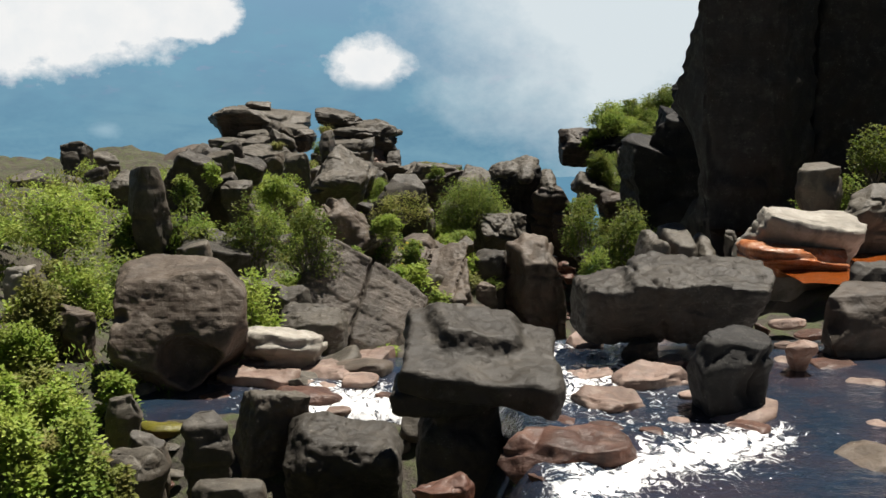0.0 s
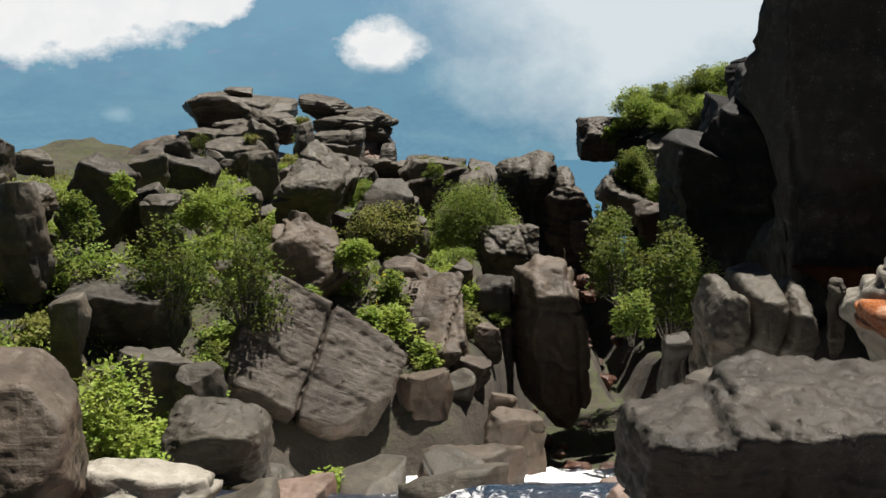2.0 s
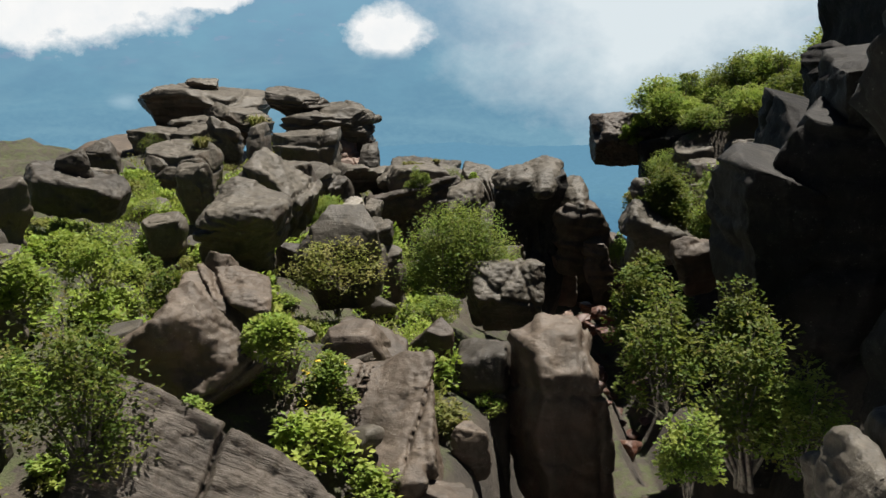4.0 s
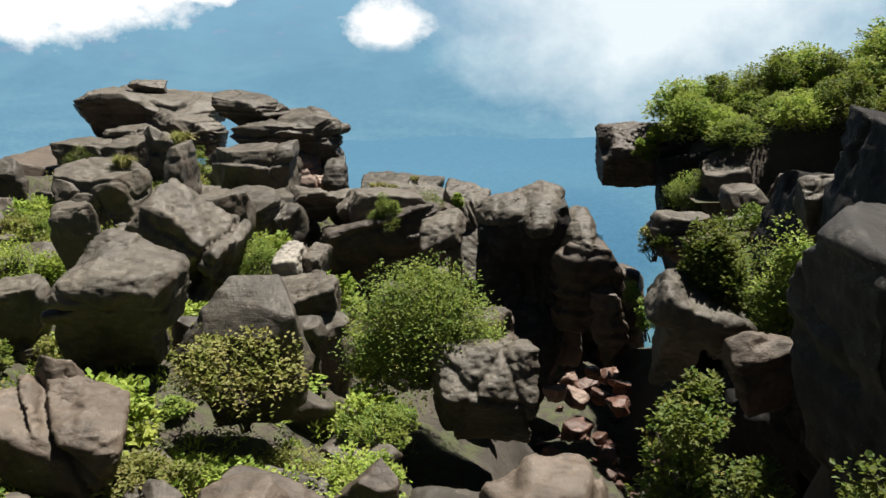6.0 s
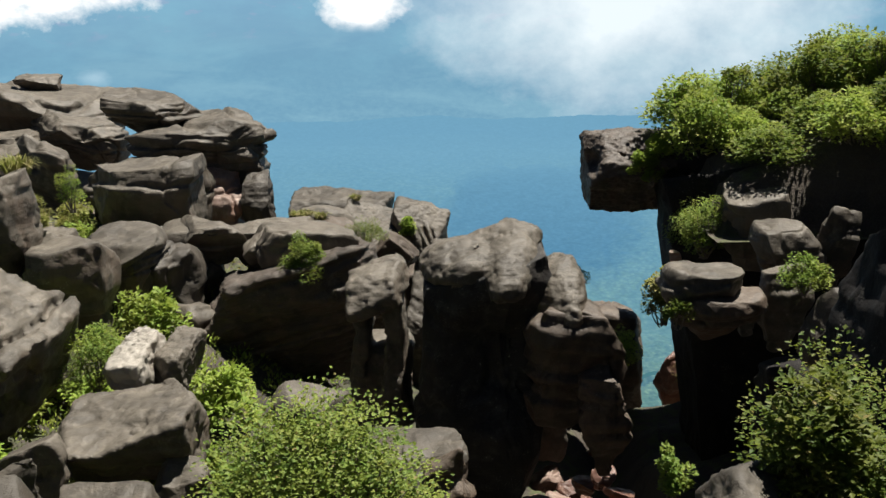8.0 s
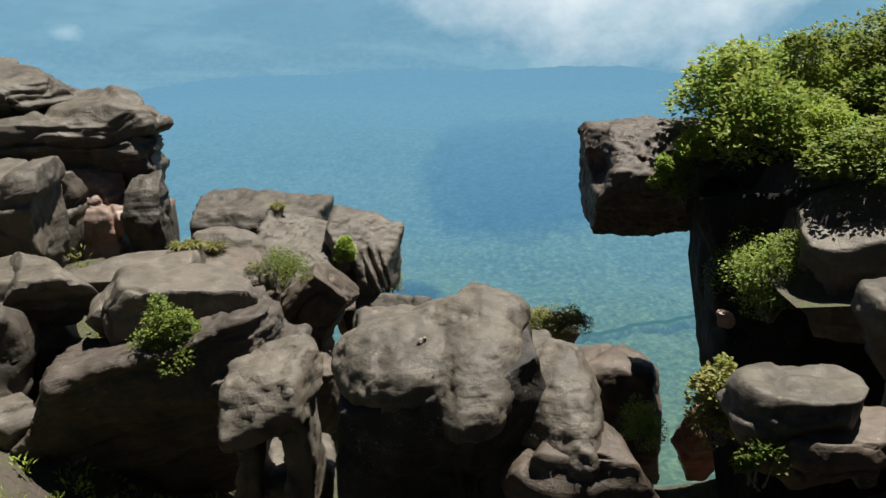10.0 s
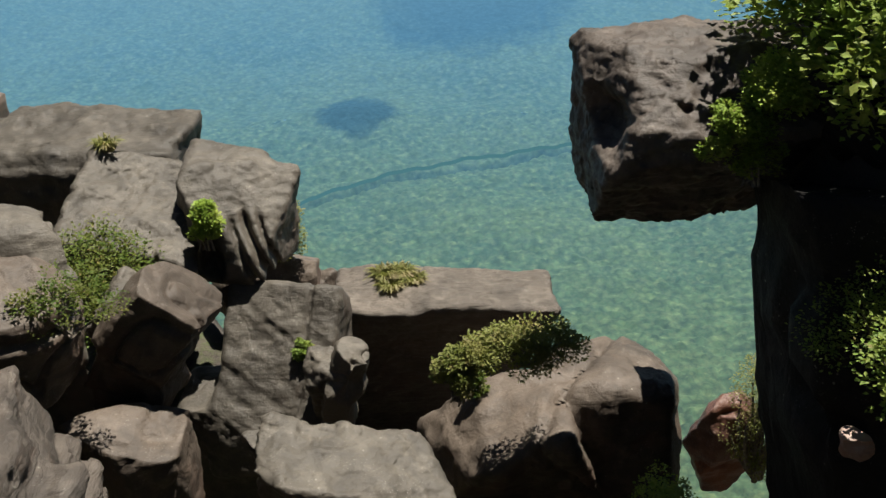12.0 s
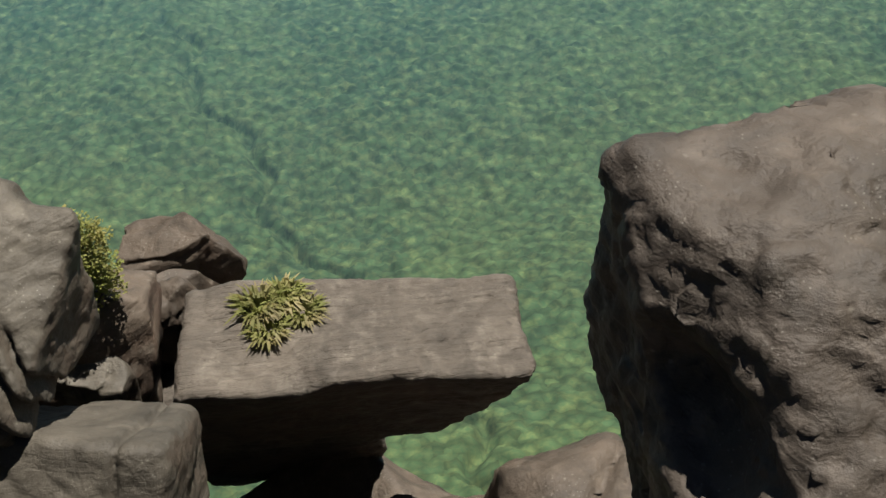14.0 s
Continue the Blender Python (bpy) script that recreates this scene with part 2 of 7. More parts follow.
def stone_shape(size, seed, box=3.0, cuts=8, rough=0.07, strata=0.02, taper=0.08, crack=0.08, level=5, bend=0.0, bites=1, layers=2, grain=1.0, under=0.55, planes=(), ribs=None, pits=0):
    """The places of a weathered block: rounded box, split faces, bedding ledges, hollows and creases."""
    rng = np.random.RandomState(seed)
    d, f = ICO[level]
    # crowd the rays towards the edges of the block
    e = np.sign(d) * np.abs(d) ** (1.0 if box < 3 else 0.8)
    v = e / (np.sum(np.abs(e) ** box, axis=1) ** (1.0 / box))[:, None]
    for k in range(cuts):
        n = rng.normal(size=3) * (1, 1, 0.75)
        n /= np.linalg.norm(n)
        dot = v @ n
        off = dot.max() * rng.uniform(0.54, 0.88)
        v = v - np.outer(np.maximum(dot - off, 0) * rng.uniform(0.9, 1.0), n)
    # bedding-like top leaning to the camera; front and left undercut, so they fall dark
    if under is not None:
        for n, share in (((rng.normal() * 0.12, rng.normal() * 0.10 - 0.10, 1.0), 0.76), ((rng.uniform(-0.3, 0.3), -1.0, -under), rng.uniform(0.55, 0.70)), ((-1.0, rng.uniform(-0.3, 0.3), -under), 0.70)):
            n = np.array(n) / np.linalg.norm(n)
            dot = v @ n
            v = v - np.outer(np.maximum(dot - dot.max() * share, 0) * 0.97, n)
    for n, share in planes:
        n = np.array(n) / np.linalg.norm(n)
        dot = v @ n
        v = v - np.outer(np.maximum(dot - dot.max() * share, 0), n)
    v[:, :2] *= (1 + taper * v[:, 2])[:, None]
    lo, hi = v.min(axis=0), v.max(axis=0)
    v = (v - (lo + hi) / 2) / (hi - lo) * 2
    half = np.array(size) / 2
    s = v * half
    out = v / half
    out /= np.linalg.norm(out, axis=1)[:, None] + 1e-9
    mean, low = float(np.mean(size)), float(np.min(size))
    disp = rough * low * fractal(s * (1.7 / mean), seed, 2)
    ridge = 1 - 2 * np.abs(fractal(s * (1.2, 1.2, 1.8), seed + 3, 3, 0.55))
    disp = disp + grain * (0.030 * ridge * min(1.0, mean / 1.5) + 0.022 * fractal(s * 3.3, seed + 4, 3, 0.6))
    if level > 6:
        disp = disp + grain * (0.022 * (1 - 2 * np.abs(fractal(s * (3.1, 3.1, 4.0), seed + 6, 3, 0.6))) + 0.010 * fractal(s * 11.0, seed + 7, 3, 0.6))
    if crack:
        g = np.abs(fractal(s * (1.5 / mean) * (1, 1, 1.6), seed + 5, 2))
        disp = disp - crack * min(mean, 4.0) * 0.6 * np.clip(1 - g / 0.09, 0, 1)
    if isinstance(bites, int):
        bites = [(*rng.normal(size=2), rng.uniform(-0.8, 0.1), rng.uniform(0.22, 0.38), 0.55) for k in range(bites)]
    bites = list(bites) + [(*rng.normal(size=2), rng.uniform(0.0, 1.0), rng.uniform(0.05, 0.11), 0.7) for k in range(pits)]
    for bx, by, bz, rad, deep in bites:
        n = np.array((bx, by, bz))
        c = s[np.argmax(v @ (n / np.linalg.norm(n)))] * 1.02
        rad = rad * mean
        disp = disp - rad * deep * np.clip(1 - np.sum((s - c) ** 2, axis=1) / rad ** 2, 0, 1)
    side = np.sqrt(np.clip(1 - out[:, 2] ** 2, 0, 1))
    z = s[:, 2] + 0.10 * value_noise(s * 0.9, seed + 8)
    for k in range(layers):
        # parted beds: a groove, and the bed above set a little aside
        level_z = half[2] * rng.uniform(-0.7, 0.75)
        disp = disp - side * min(low, 2.0) * rng.uniform(0.03, 0.08) * np.exp(-((z - level_z) / (0.035 + 0.012 * mean)) ** 2)
        push = rng.normal(size=2) * 0.035 * min(mean, 2.5)
        s[:, :2] += np.outer(1 / (1 + np.exp(-np.clip((z - level_z) / 0.03, -40, 40))), push)
    s = s + out * disp[:, None]
    if ribs:
        space, deep = ribs
        wave = np.abs(np.sin(math.pi * (s[:, 0] / space + 0.9 * value_noise(s * (0.8, 0.8, 0.5), seed + 13))))
        s = s - out * (deep * (1 - wave) ** 2 * np.clip(1.3 * side, 0, 1))[:, None]
    if strata:
        q = np.stack([s[:, 0] * 0.25, s[:, 1] * 0.25, z * 5.0], axis=1)
        led = value_noise(q, seed + 9) + 0.6 * value_noise(q * (1, 1, 2.7), seed + 10)
        s[:, :2] += out[:, :2] * (np.tanh(led * 2.5) * strata * side * 0.8)[:, None]
    if bend:
        s[:, 2] -= bend * (s[:, 0] / half[0]) ** 2 * half[2]
    return s, f


def boulder(name, at, size, turn=(0, 0, 0), seed=1, material=None, label="", group="", **shape):
    """One rock of the field, its middle at the place given."""
    shape.setdefault("level", 6 if max(size) > 3.0 else 5)
    v, f = stone_shape(size, seed, **shape)
    ob = new(name, mesh_of(name, v, f, material or ROCK))
    ob.matrix_world = pose(*at, *turn)
    return tagged(ob, label or "dark grey weathered sandstone boulder among other rocks", "rock", group)


def rotation(turn):
    return np.array(pose(0, 0, 0, *turn).to_3x3())


def smooth_least(a, b, k):
    h = np.clip(0.5 + 0.5 * (b - a) / k, 0, 1)
    return b * (1 - h) + a * h - k * h * (1 - h)


def surface_net(field, low, cell):
    """Quads round the zero level of a field sampled on a grid."""
    inside = field < 0
    n = np.array(field.shape) - 1
    total, count = np.zeros((*n, 3)), np.zeros(tuple(n))
    corners = [(a, b, c) for a in (0, 1) for b in (0, 1) for c in (0, 1)]

    def at(grid, c):
        return grid[c[0]:c[0] + n[0], c[1]:c[1] + n[1], c[2]:c[2] + n[2]]

    for p in corners:
        for axis in range(3):
            if p[axis]:
                continue
            q = tuple(v + (k == axis) for k, v in enumerate(p))
            a, b = at(field, p), at(field, q)
            cross = at(inside, p) != at(inside, q)
            share = np.where(cross, a / np.where(cross, a - b, 1), 0)
            for k in range(3):
                total[..., k] += np.where(cross, p[k] + (share if k == axis else 0), 0)
            count += cross
    live = count > 0
    index = np.full(tuple(n), -1)
    index[live] = np.arange(live.sum())
    verts = (np.argwhere(live) + total[live] / count[live][:, None]) * cell + low
    faces = []
    for axis in range(3):
        u, v = (axis + 1) % 3, (axis + 2) % 3
        first, second = [slice(1, -1)] * 3, [slice(1, -1)] * 3
        first[axis], second[axis] = slice(0, -1), slice(1, None)
        a, b = inside[tuple(first)], inside[tuple(second)]
        for mask, flip in ((a & ~b, False), (~a & b, True)):
            e = np.argwhere(mask)
            e[:, u] += 1
            e[:, v] += 1
            quad = []
            for du, dv in ((1, 1), (0, 1), (0, 0), (1, 0)):
                c = e.copy()
                c[:, u] -= du
                c[:, v] -= dv
                quad.append(index[c[:, 0], c[:, 1], c[:, 2]])
            quad = np.stack(quad, axis=1)
            faces.append(quad[:, ::-1] if flip else quad)
    return verts, np.concatenate(faces)


def hewn(name, forms, label, material=None, seed=1, cuts=(), bites=(), joints=(), beds=None, warp=0.10, blend=0.12, rough=0.035, pits=0.0, facets=9, cell=None, tilt=(0, 0, 0)):
    """One rock of several worn lobes. forms: centre, size, turn, roundness (1: an ellipsoid); cuts: normal and a point of a split face;
    bites: centre and radii of a hollow; joints: normal, a point, width and depth of a crack, and the height where it ends; beds: normal, spacing and depth of the ledges."""
    pts = np.array([f[0] for f in forms], dtype=float)
    reach = np.array([0.5 * np.abs(rotation(f[2])) @ np.array(f[1]) for f in forms])
    low, high = (pts - reach).min(axis=0) - 0.3, (pts + reach).max(axis=0) + 0.3
    cell = cell or float(np.clip((high - low).max() / 64, 0.035, 0.13))
    turns = [rotation(f[2]) for f in forms]
    # split faces that cut off the corners
    rng = np.random.RandomState(seed)
    ends = np.concatenate([np.array(f[0]) + 0.5 * np.array([(a, b, c) for a in (-1, 1) for b in (-1, 1) for c in (-1, 1)]) * f[1] @ r.T for f, r in zip(forms, turns)])
    mid = ends.mean(axis=0)
    cuts = list(cuts)
    for k in range(facets):
        nor = rng.normal(size=3) * (1, 1, 0.8)
        nor /= np.linalg.norm(nor)
        cuts.append((nor, mid + nor * ((ends - mid) @ nor).max() * rng.uniform(0.70, 0.88)))

    def bulk(p):
        d = None
        for (c, size, _, round_), r in zip(forms, turns):
            q = np.abs((p - c) @ r) - np.array(size) / 2
            one = np.linalg.norm(np.maximum(q, 0), axis=1) + np.minimum(q.max(axis=1), 0)
            d = one if d is None else np.minimum(d, one)
        return d

    def shape(p):
        w = p + warp * np.stack([value_noise(p * 0.75 + 5.3 * k, seed + 20 + k) for k in range(3)], axis=1)
        w = w + 0.35 * warp * np.stack([value_noise(p * 2.1 + 3.7 * k, seed + 30 + k) for k in range(3)], axis=1)
        d = None
        for (c, size, _, round_), r in zip(forms, turns):
            half = np.array(size) / 2
            if round_ == 1:
                one = (np.linalg.norm((w - c) @ r / half, axis=1) - 1) * half.min()
                d = one if d is None else smooth_least(d, one, blend)
                continue
            rad = round_ * half.min()
            q = np.abs((w - c) @ r) - (half - rad)
            one = np.linalg.norm(np.maximum(q, 0), axis=1) + np.minimum(q.max(axis=1), 0) - rad
            d = one if d is None else smooth_least(d, one, blend)
        for nor, at in cuts:
            nor = np.array(nor) / np.linalg.norm(nor)
            d = -smooth_least(-d, -((w - at) @ nor), 0.05)
        for c, rad in bites:
            rad = np.array(rad)
            hole = (np.linalg.norm((w - c) / rad, axis=1) - 1) * rad.min()
            d = -smooth_least(-d, hole, 0.07)
        for nor, at, wide, deep, *top in joints:
            nor = np.array(nor) / np.linalg.norm(nor)
            crack = deep * np.exp(-(((w - at) @ nor) / wide) ** 2)
            d = d + (crack * np.clip((top[0] - p[:, 2]) / 0.3, 0, 1) if top else crack)
        if beds:
            nor, space, deep = beds
            h = (w @ (np.array(nor) / np.linalg.norm(nor))) / space
            q = np.stack([h, 0 * h, 0 * h], axis=1)
            d = d + deep * np.tanh(2.5 * (value_noise(q, seed + 41) + 0.6 * value_noise(q * 2.6, seed + 42)))
        return d

    def skin(p):
        d = shape(p)
        d = d - rough * (1 - 2 * np.abs(fractal(p * (1.6, 1.6, 3.0), seed + 51, 4, 0.65)))
        d = d - 0.8 * rough * fractal(p * 4.5, seed + 52, 4, 0.7)
        d = d + 0.9 * rough * np.clip(1 - np.abs(fractal(p * 1.1, seed + 54, 2)) / 0.07, 0, 1)
        if pits:
            d = d + pits * np.clip(fractal(p * 3.4, seed + 53, 2, 0.5) - 0.25, 0, 1)
        return d

    axes = [np.arange(a, b + cell, cell) for a, b in zip(low, high)]
    grid = np.stack(np.meshgrid(*axes, indexing="ij"), axis=-1)
    places = grid.reshape(-1, 3)
    field = bulk(places)
    near = (field < 1.5 * warp + 0.2) & (field > -1.1)
    field[near] = shape(places[near])
    field = field.reshape(grid.shape[:3])
    verts, faces = surface_net(field, low, cell)
    for step in range(2):
        d = skin(verts)
        e = 0.6 * cell
        g = np.stack([skin(verts + e * np.eye(3)[k]) - d for k in range(3)], axis=1) / e
        size = np.linalg.norm(g, axis=1)[:, None] + 1e-6
        verts = verts - 0.8 * g / size * np.clip(d[:, None] / np.maximum(size, 0.6), -0.6 * cell, 0.6 * cell)
    at = np.array([*verts.mean(axis=0)[:2], verts[:, 2].min()])
    ob = new(name, mesh_of(name, (verts - at) @ rotation(tilt), faces, material or ROCK))
    ob.matrix_world = pose(*at, *tilt)
    return tagged(ob, label, "rock")


def part(name, me, parent, label=""):
    ob = new(name, me)
    ob.parent = parent
    if label:
        ob["label"] = label
    return ob

# ---- ground of the plateau, ravine and cliff ----
def ramp(v, a, b):
    q = np.clip((v - a) / (b - a), 0, 1)
    return q * q * (3 - 2 * q)


def ravine_x(y):
    return np.interp(y, [-30, 14, 20, 28, 34, 45, 56, 66, 90], [2.5, 2.5, 1.8, 2.6, 4.6, 5.6, 6.8, 8.3, 9.5])


def ground_height(x, y):
    p = np.stack([x, y, np.zeros_like(x)], axis=-1).reshape(-1, 3)
    bumps = (fractal(p * 0.22, 301, 4) * 0.55 + fractal(p * 1.1, 302, 3) * 0.14).reshape(x.shape)
    left = 3.2 + 0.42 * np.clip(-x - 6.0, 0, 7) - 0.12 * np.clip(-x - 14, 0, 30)
    left = left - 0.9 * ramp(x, -7.5, -5.5) * (1 - ramp(y, 17.0, 18.2))
    left = left * (1 - ramp(y, 34, 60)) + (1.8 + 0.16 * np.clip(-x, 0, 16)) * ramp(y, 34, 60)
    left = left - 1.9 * ramp(x, ravine_x(y) - 7.5, ravine_x(y) - 2.0) * ramp(y, 22, 27)
    left = left - 2.6 * ramp(y, 50, 56) * ramp(x, -4, 1.5)
    left = left - 2.6 * np.exp(-((x + 1.6) / 3.0) ** 2 - ((y - 27.8) / 3.4) ** 2)
    right = 4.4 + 0.25 * np.clip(x - 9, 0, 8) - 3.2 * ramp(y, 22.3, 24.5) * (1 - ramp(x, 7.4, 9.2))
    right = right - 7.0 * ramp(y, 40, 46)
    w = ramp(x, ravine_x(y) - 1.2, ravine_x(y) + 2.5)
    z = left * (1 - w) + right * w
    # bed of the pools and the ravine
    pool = ramp(x, 0.5, 2.0) * (1 - ramp(x, 9.0, 11.5)) * (1 - ramp(y, 20.5, 23.5))
    z = z * (1 - pool) + 4.15 * pool
    side = np.exp(-((y - 18.6) / 2.4) ** 2) * (1 - ramp(x, 1.5, 3.5)) * ramp(x, -6.5, -4.0)
    z = z * (1 - side) + 3.45 * side
    bed = np.interp(y, [-30, 14, 20, 24, 29, 34, 42, 55, 58, 62, 66, 70, 90], [3.9, 3.9, 3.5, 2.4, -1.5, -3.2, -3.2, -1.5, -0.2, 0.0, -4.5, -9.0, -40.0])
    half = np.interp(y, [14, 20, 26, 34, 50, 60, 70, 90], [2.8, 2.2, 1.9, 2.3, 2.2, 2.2, 6.0, 12.0])
    cut = 1 - ramp(np.abs(x - ravine_x(y)), half * 0.85, half * 1.35)
    z = z * (1 - cut) + np.minimum(z, bed) * cut
    # the front below the capstones
    front = ramp(y, 63.5, 66.0) * ramp(x, 1.5, 4.0)
    z = z * (1 - front) + np.minimum(z, -4.5) * front
    edge = ramp(y, 70, 79)
    z = z + bumps * (1 - 0.7 * pool) * (1 - 0.6 * side) - 160 * edge - 300 * ramp(y, 78, 110)
    return z


def grid_mesh(name, xs, ys, height, material):
    X, Y = np.meshgrid(xs, ys)
    v = np.stack([X, Y, height(X, Y)], axis=-1).reshape(-1, 3)
    n = len(xs)
    a = (np.arange(len(ys) - 1)[:, None] * n + np.arange(n - 1)[None, :]).ravel()
    return mesh_of(name, v, np.stack([a, a + 1, a + n + 1, a + n], axis=1), material)


def soil_material():
    m = Nodes("mossy_rock_soil")
    at = m.add("TexCoord").outputs["Object"]
    n1, n2, n3 = m.noise(at, 0.5, 5, 0.6), m.noise(at, 3.0, 6, 0.65), m.noise(at, 18.0, 5, 0.7)
    col = m.mix(m.map(n1, 0.4, 0.6), rgb(0.024, 0.020, 0.016), rgb(0.052, 0.042, 0.032))
    up = m.add("SeparateXYZ", {0: m.add("NewGeometry").outputs["Normal"]}).outputs[2]
    moss = m.math("MULTIPLY", m.map(n2, 0.44, 0.58), m.map(up, 0.72, 0.9))
    col = m.mix(m.math("MULTIPLY", moss, 0.8), col, rgb(0.050, 0.066, 0.018))
    col = m.mix(m.map(n3, 0.45, 0.75, 0.0, 0.4), col, rgb(0.11, 0.095, 0.07))
    m.put(m.bsdf.inputs["Base Color"], col)
    m.bsdf.inputs["Roughness"].default_value = 0.95
    m.put(m.bsdf.inputs["Normal"], m.bump(n3, 0.7, 0.05, m.bump(n2, 0.8, 0.15)))
    return m.mat


ground = new("ground", grid_mesh("ground", np.arange(-60, 48.1, 0.4), np.concatenate([np.arange(-30, 8, 1.0), np.arange(8, 80, 0.4), np.arange(80, 121, 2.0)]), ground_height, soil_material()))
tagged(ground, "rocky dark soil and moss of a broken table mountain plateau", "ground", kind="structure")


# ---- water ----
def water_material(name, deep, foam_from, foam_to, rough=0.05):
    m = Nodes(name)
    at = m.add("TexCoord").outputs["Object"]
    foam = m.add("Attribute", attribute_name="foam").outputs["Fac"]
    streak = m.noise(m.scaled(at, (1.6, 1.1, 1.0)), 2.6, 8, 0.72, 1.6)
    f = m.map(m.math("ADD", foam, m.math("MULTIPLY", m.math("SUBTRACT", streak, 0.5), 2.6)), foam_from, foam_to)
    depth = m.noise(at, 0.8, 4, 0.6)
    col = m.mix(m.map(depth, 0.42, 0.62), deep, m.mix(0.22, deep, rgb(0.09, 0.035, 0.020)))
    m.put(m.bsdf.inputs["Base Color"], m.mix(f, col, rgb(0.74, 0.75, 0.75)))
    m.put(m.bsdf.inputs["Roughness"], m.map(f, 0.0, 1.0, rough, 0.75))
    m.bsdf.inputs["IOR"].default_value = 2.1
    m.bsdf.inputs["Specular IOR Level"].default_value = 1.0
    w = m.noise(m.scaled(at, (1.0, 1.7, 1.0)), 3.0, 4, 0.6, 0.6)
    w2 = m.noise(at, 11.0, 3, 0.6)
    m.put(m.bsdf.inputs["Normal"], m.bump(w2, 0.35, 0.03, m.bump(w, 0.5, 0.10)))
    return m.mat


def stream_level(x, y):
    upper = np.interp(y, [-30, 13, 19, 20.5, 22, 23.5, 26, 29, 34], [4.75, 4.7, 4.62, 4.4, 3.7, 2.9, 1.6, 0.5, -0.9])
    lower = np.interp(y, [-30, 15.2, 17.0, 18.0, 20.5, 22, 26, 34], [1.2, 1.4, 2.6, 3.72, 3.8, 3.6, 1.6, -0.9])
    w = ramp(x, -0.6, 1.4)
    z = lower * (1 - w) + np.maximum(upper, lower) * w
    p = np.stack([x, y, np.zeros_like(x)], axis=-1).reshape(-1, 3)
    return z + (fractal(p * (1.7, 1.7, 1), 401, 3)).reshape(x.shape) * (0.015 + 0.08 * stream_rush(x, y))


def stream_rush(x, y):
    """How broken the water is: 0 in the still pool, 1 in the falls."""
    fall = ramp(y, 21.0, 24.5)
    chute = np.exp(-((y - 12.0 - 0.6 * (x - 1.5)) / 1.0) ** 2) * ramp(x, 0.5, 1.8) * (1 - ramp(x, 4.6, 6.2))
    left = np.exp(-((x + 1.9) / 2.0) ** 2 - ((y - 18.2) / 1.9) ** 2)
    mid = np.exp(-((x - 2.4) / 1.7) ** 2 - ((y - 17.5) / 3.2) ** 2) * 0.62 + 0.5 * np.exp(-((x - 0.5) / 0.7) ** 2) * ramp(y, 16, 17.5)
    return np.clip(fall + 0.66 * chute + 0.8 * left + mid, 0, 1)


def foam_layer(me):
    co = np.empty(len(me.vertices) * 3, dtype=np.float32)
    me.vertices.foreach_get("co", co)
    co = co.reshape(-1, 3)
    me.attributes.new("foam", "FLOAT", "POINT").data.foreach_set("value", stream_rush(co[:, 0], co[:, 1]).astype(np.float32))


# the blue base colour stands in for the sky's reflection
stream_mesh = grid_mesh("stream", np.arange(-7, 13, 0.12), np.concatenate([np.arange(-30, 8, 1.0), np.arange(8, 31, 0.12)]), stream_level, water_material("sky_blue_tea_water", rgb(0.014, 0.026, 0.044), 0.44, 0.80))
foam_layer(stream_mesh)
tagged(new("water_stream", stream_mesh), "clear tea-coloured stream with sky blue put into its colour and white foam between the rocks", "water", kind="structure")

upper_mesh = grid_mesh("upper_pool", np.arange(8.2, 20, 0.2), np.arange(22.0, 30.5, 0.2), lambda x, y: 5.32 + 0.02 * np.sin(x * 5 + y * 3), water_material("orange_tannin_water", rgb(0.20, 0.045, 0.004), 3.0, 4.0, 0.12))
foam_layer(upper_mesh)
tagged(new("water_pool", upper_mesh), "shallow orange-brown tannin-stained pool above the stream", "water", kind="structure")


# ---- the dark tower and the cliff on the shaded side ----
def stack(name, blocks, label, material, seed):
    """A tall jointed rock: an empty at its foot, one part to a block."""
    foot = new(name)
    foot.location = (blocks[0][0][0], blocks[0][0][1], blocks[0][0][2] - blocks[0][1][2] / 2)
    tagged(foot, label, "rock")
    for k, (at, size, turn, box) in enumerate(blocks):
        v, f = stone_shape(size, seed + k, box=box, cuts=6, under=0.12, rough=0.04, strata=0.08, crack=0.07, level=6, layers=3, bites=2)
        # upper tower block takes the less shaded copy, in place of sunlit strips
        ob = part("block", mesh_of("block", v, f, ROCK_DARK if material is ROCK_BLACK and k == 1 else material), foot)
        ob.matrix_basis = Matrix.Translation(-foot.location) @ pose(*at, *turn)
    return foot


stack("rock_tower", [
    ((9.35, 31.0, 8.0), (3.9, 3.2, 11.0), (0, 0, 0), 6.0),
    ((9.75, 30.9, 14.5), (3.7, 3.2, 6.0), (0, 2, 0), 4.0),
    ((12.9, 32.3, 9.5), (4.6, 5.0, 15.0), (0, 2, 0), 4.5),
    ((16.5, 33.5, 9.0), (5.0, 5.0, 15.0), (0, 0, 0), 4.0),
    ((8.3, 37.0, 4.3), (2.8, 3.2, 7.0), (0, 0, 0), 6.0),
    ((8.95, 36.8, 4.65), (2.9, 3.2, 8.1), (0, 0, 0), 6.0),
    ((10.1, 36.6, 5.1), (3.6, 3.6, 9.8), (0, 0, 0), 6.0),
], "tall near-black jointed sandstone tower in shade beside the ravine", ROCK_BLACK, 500)
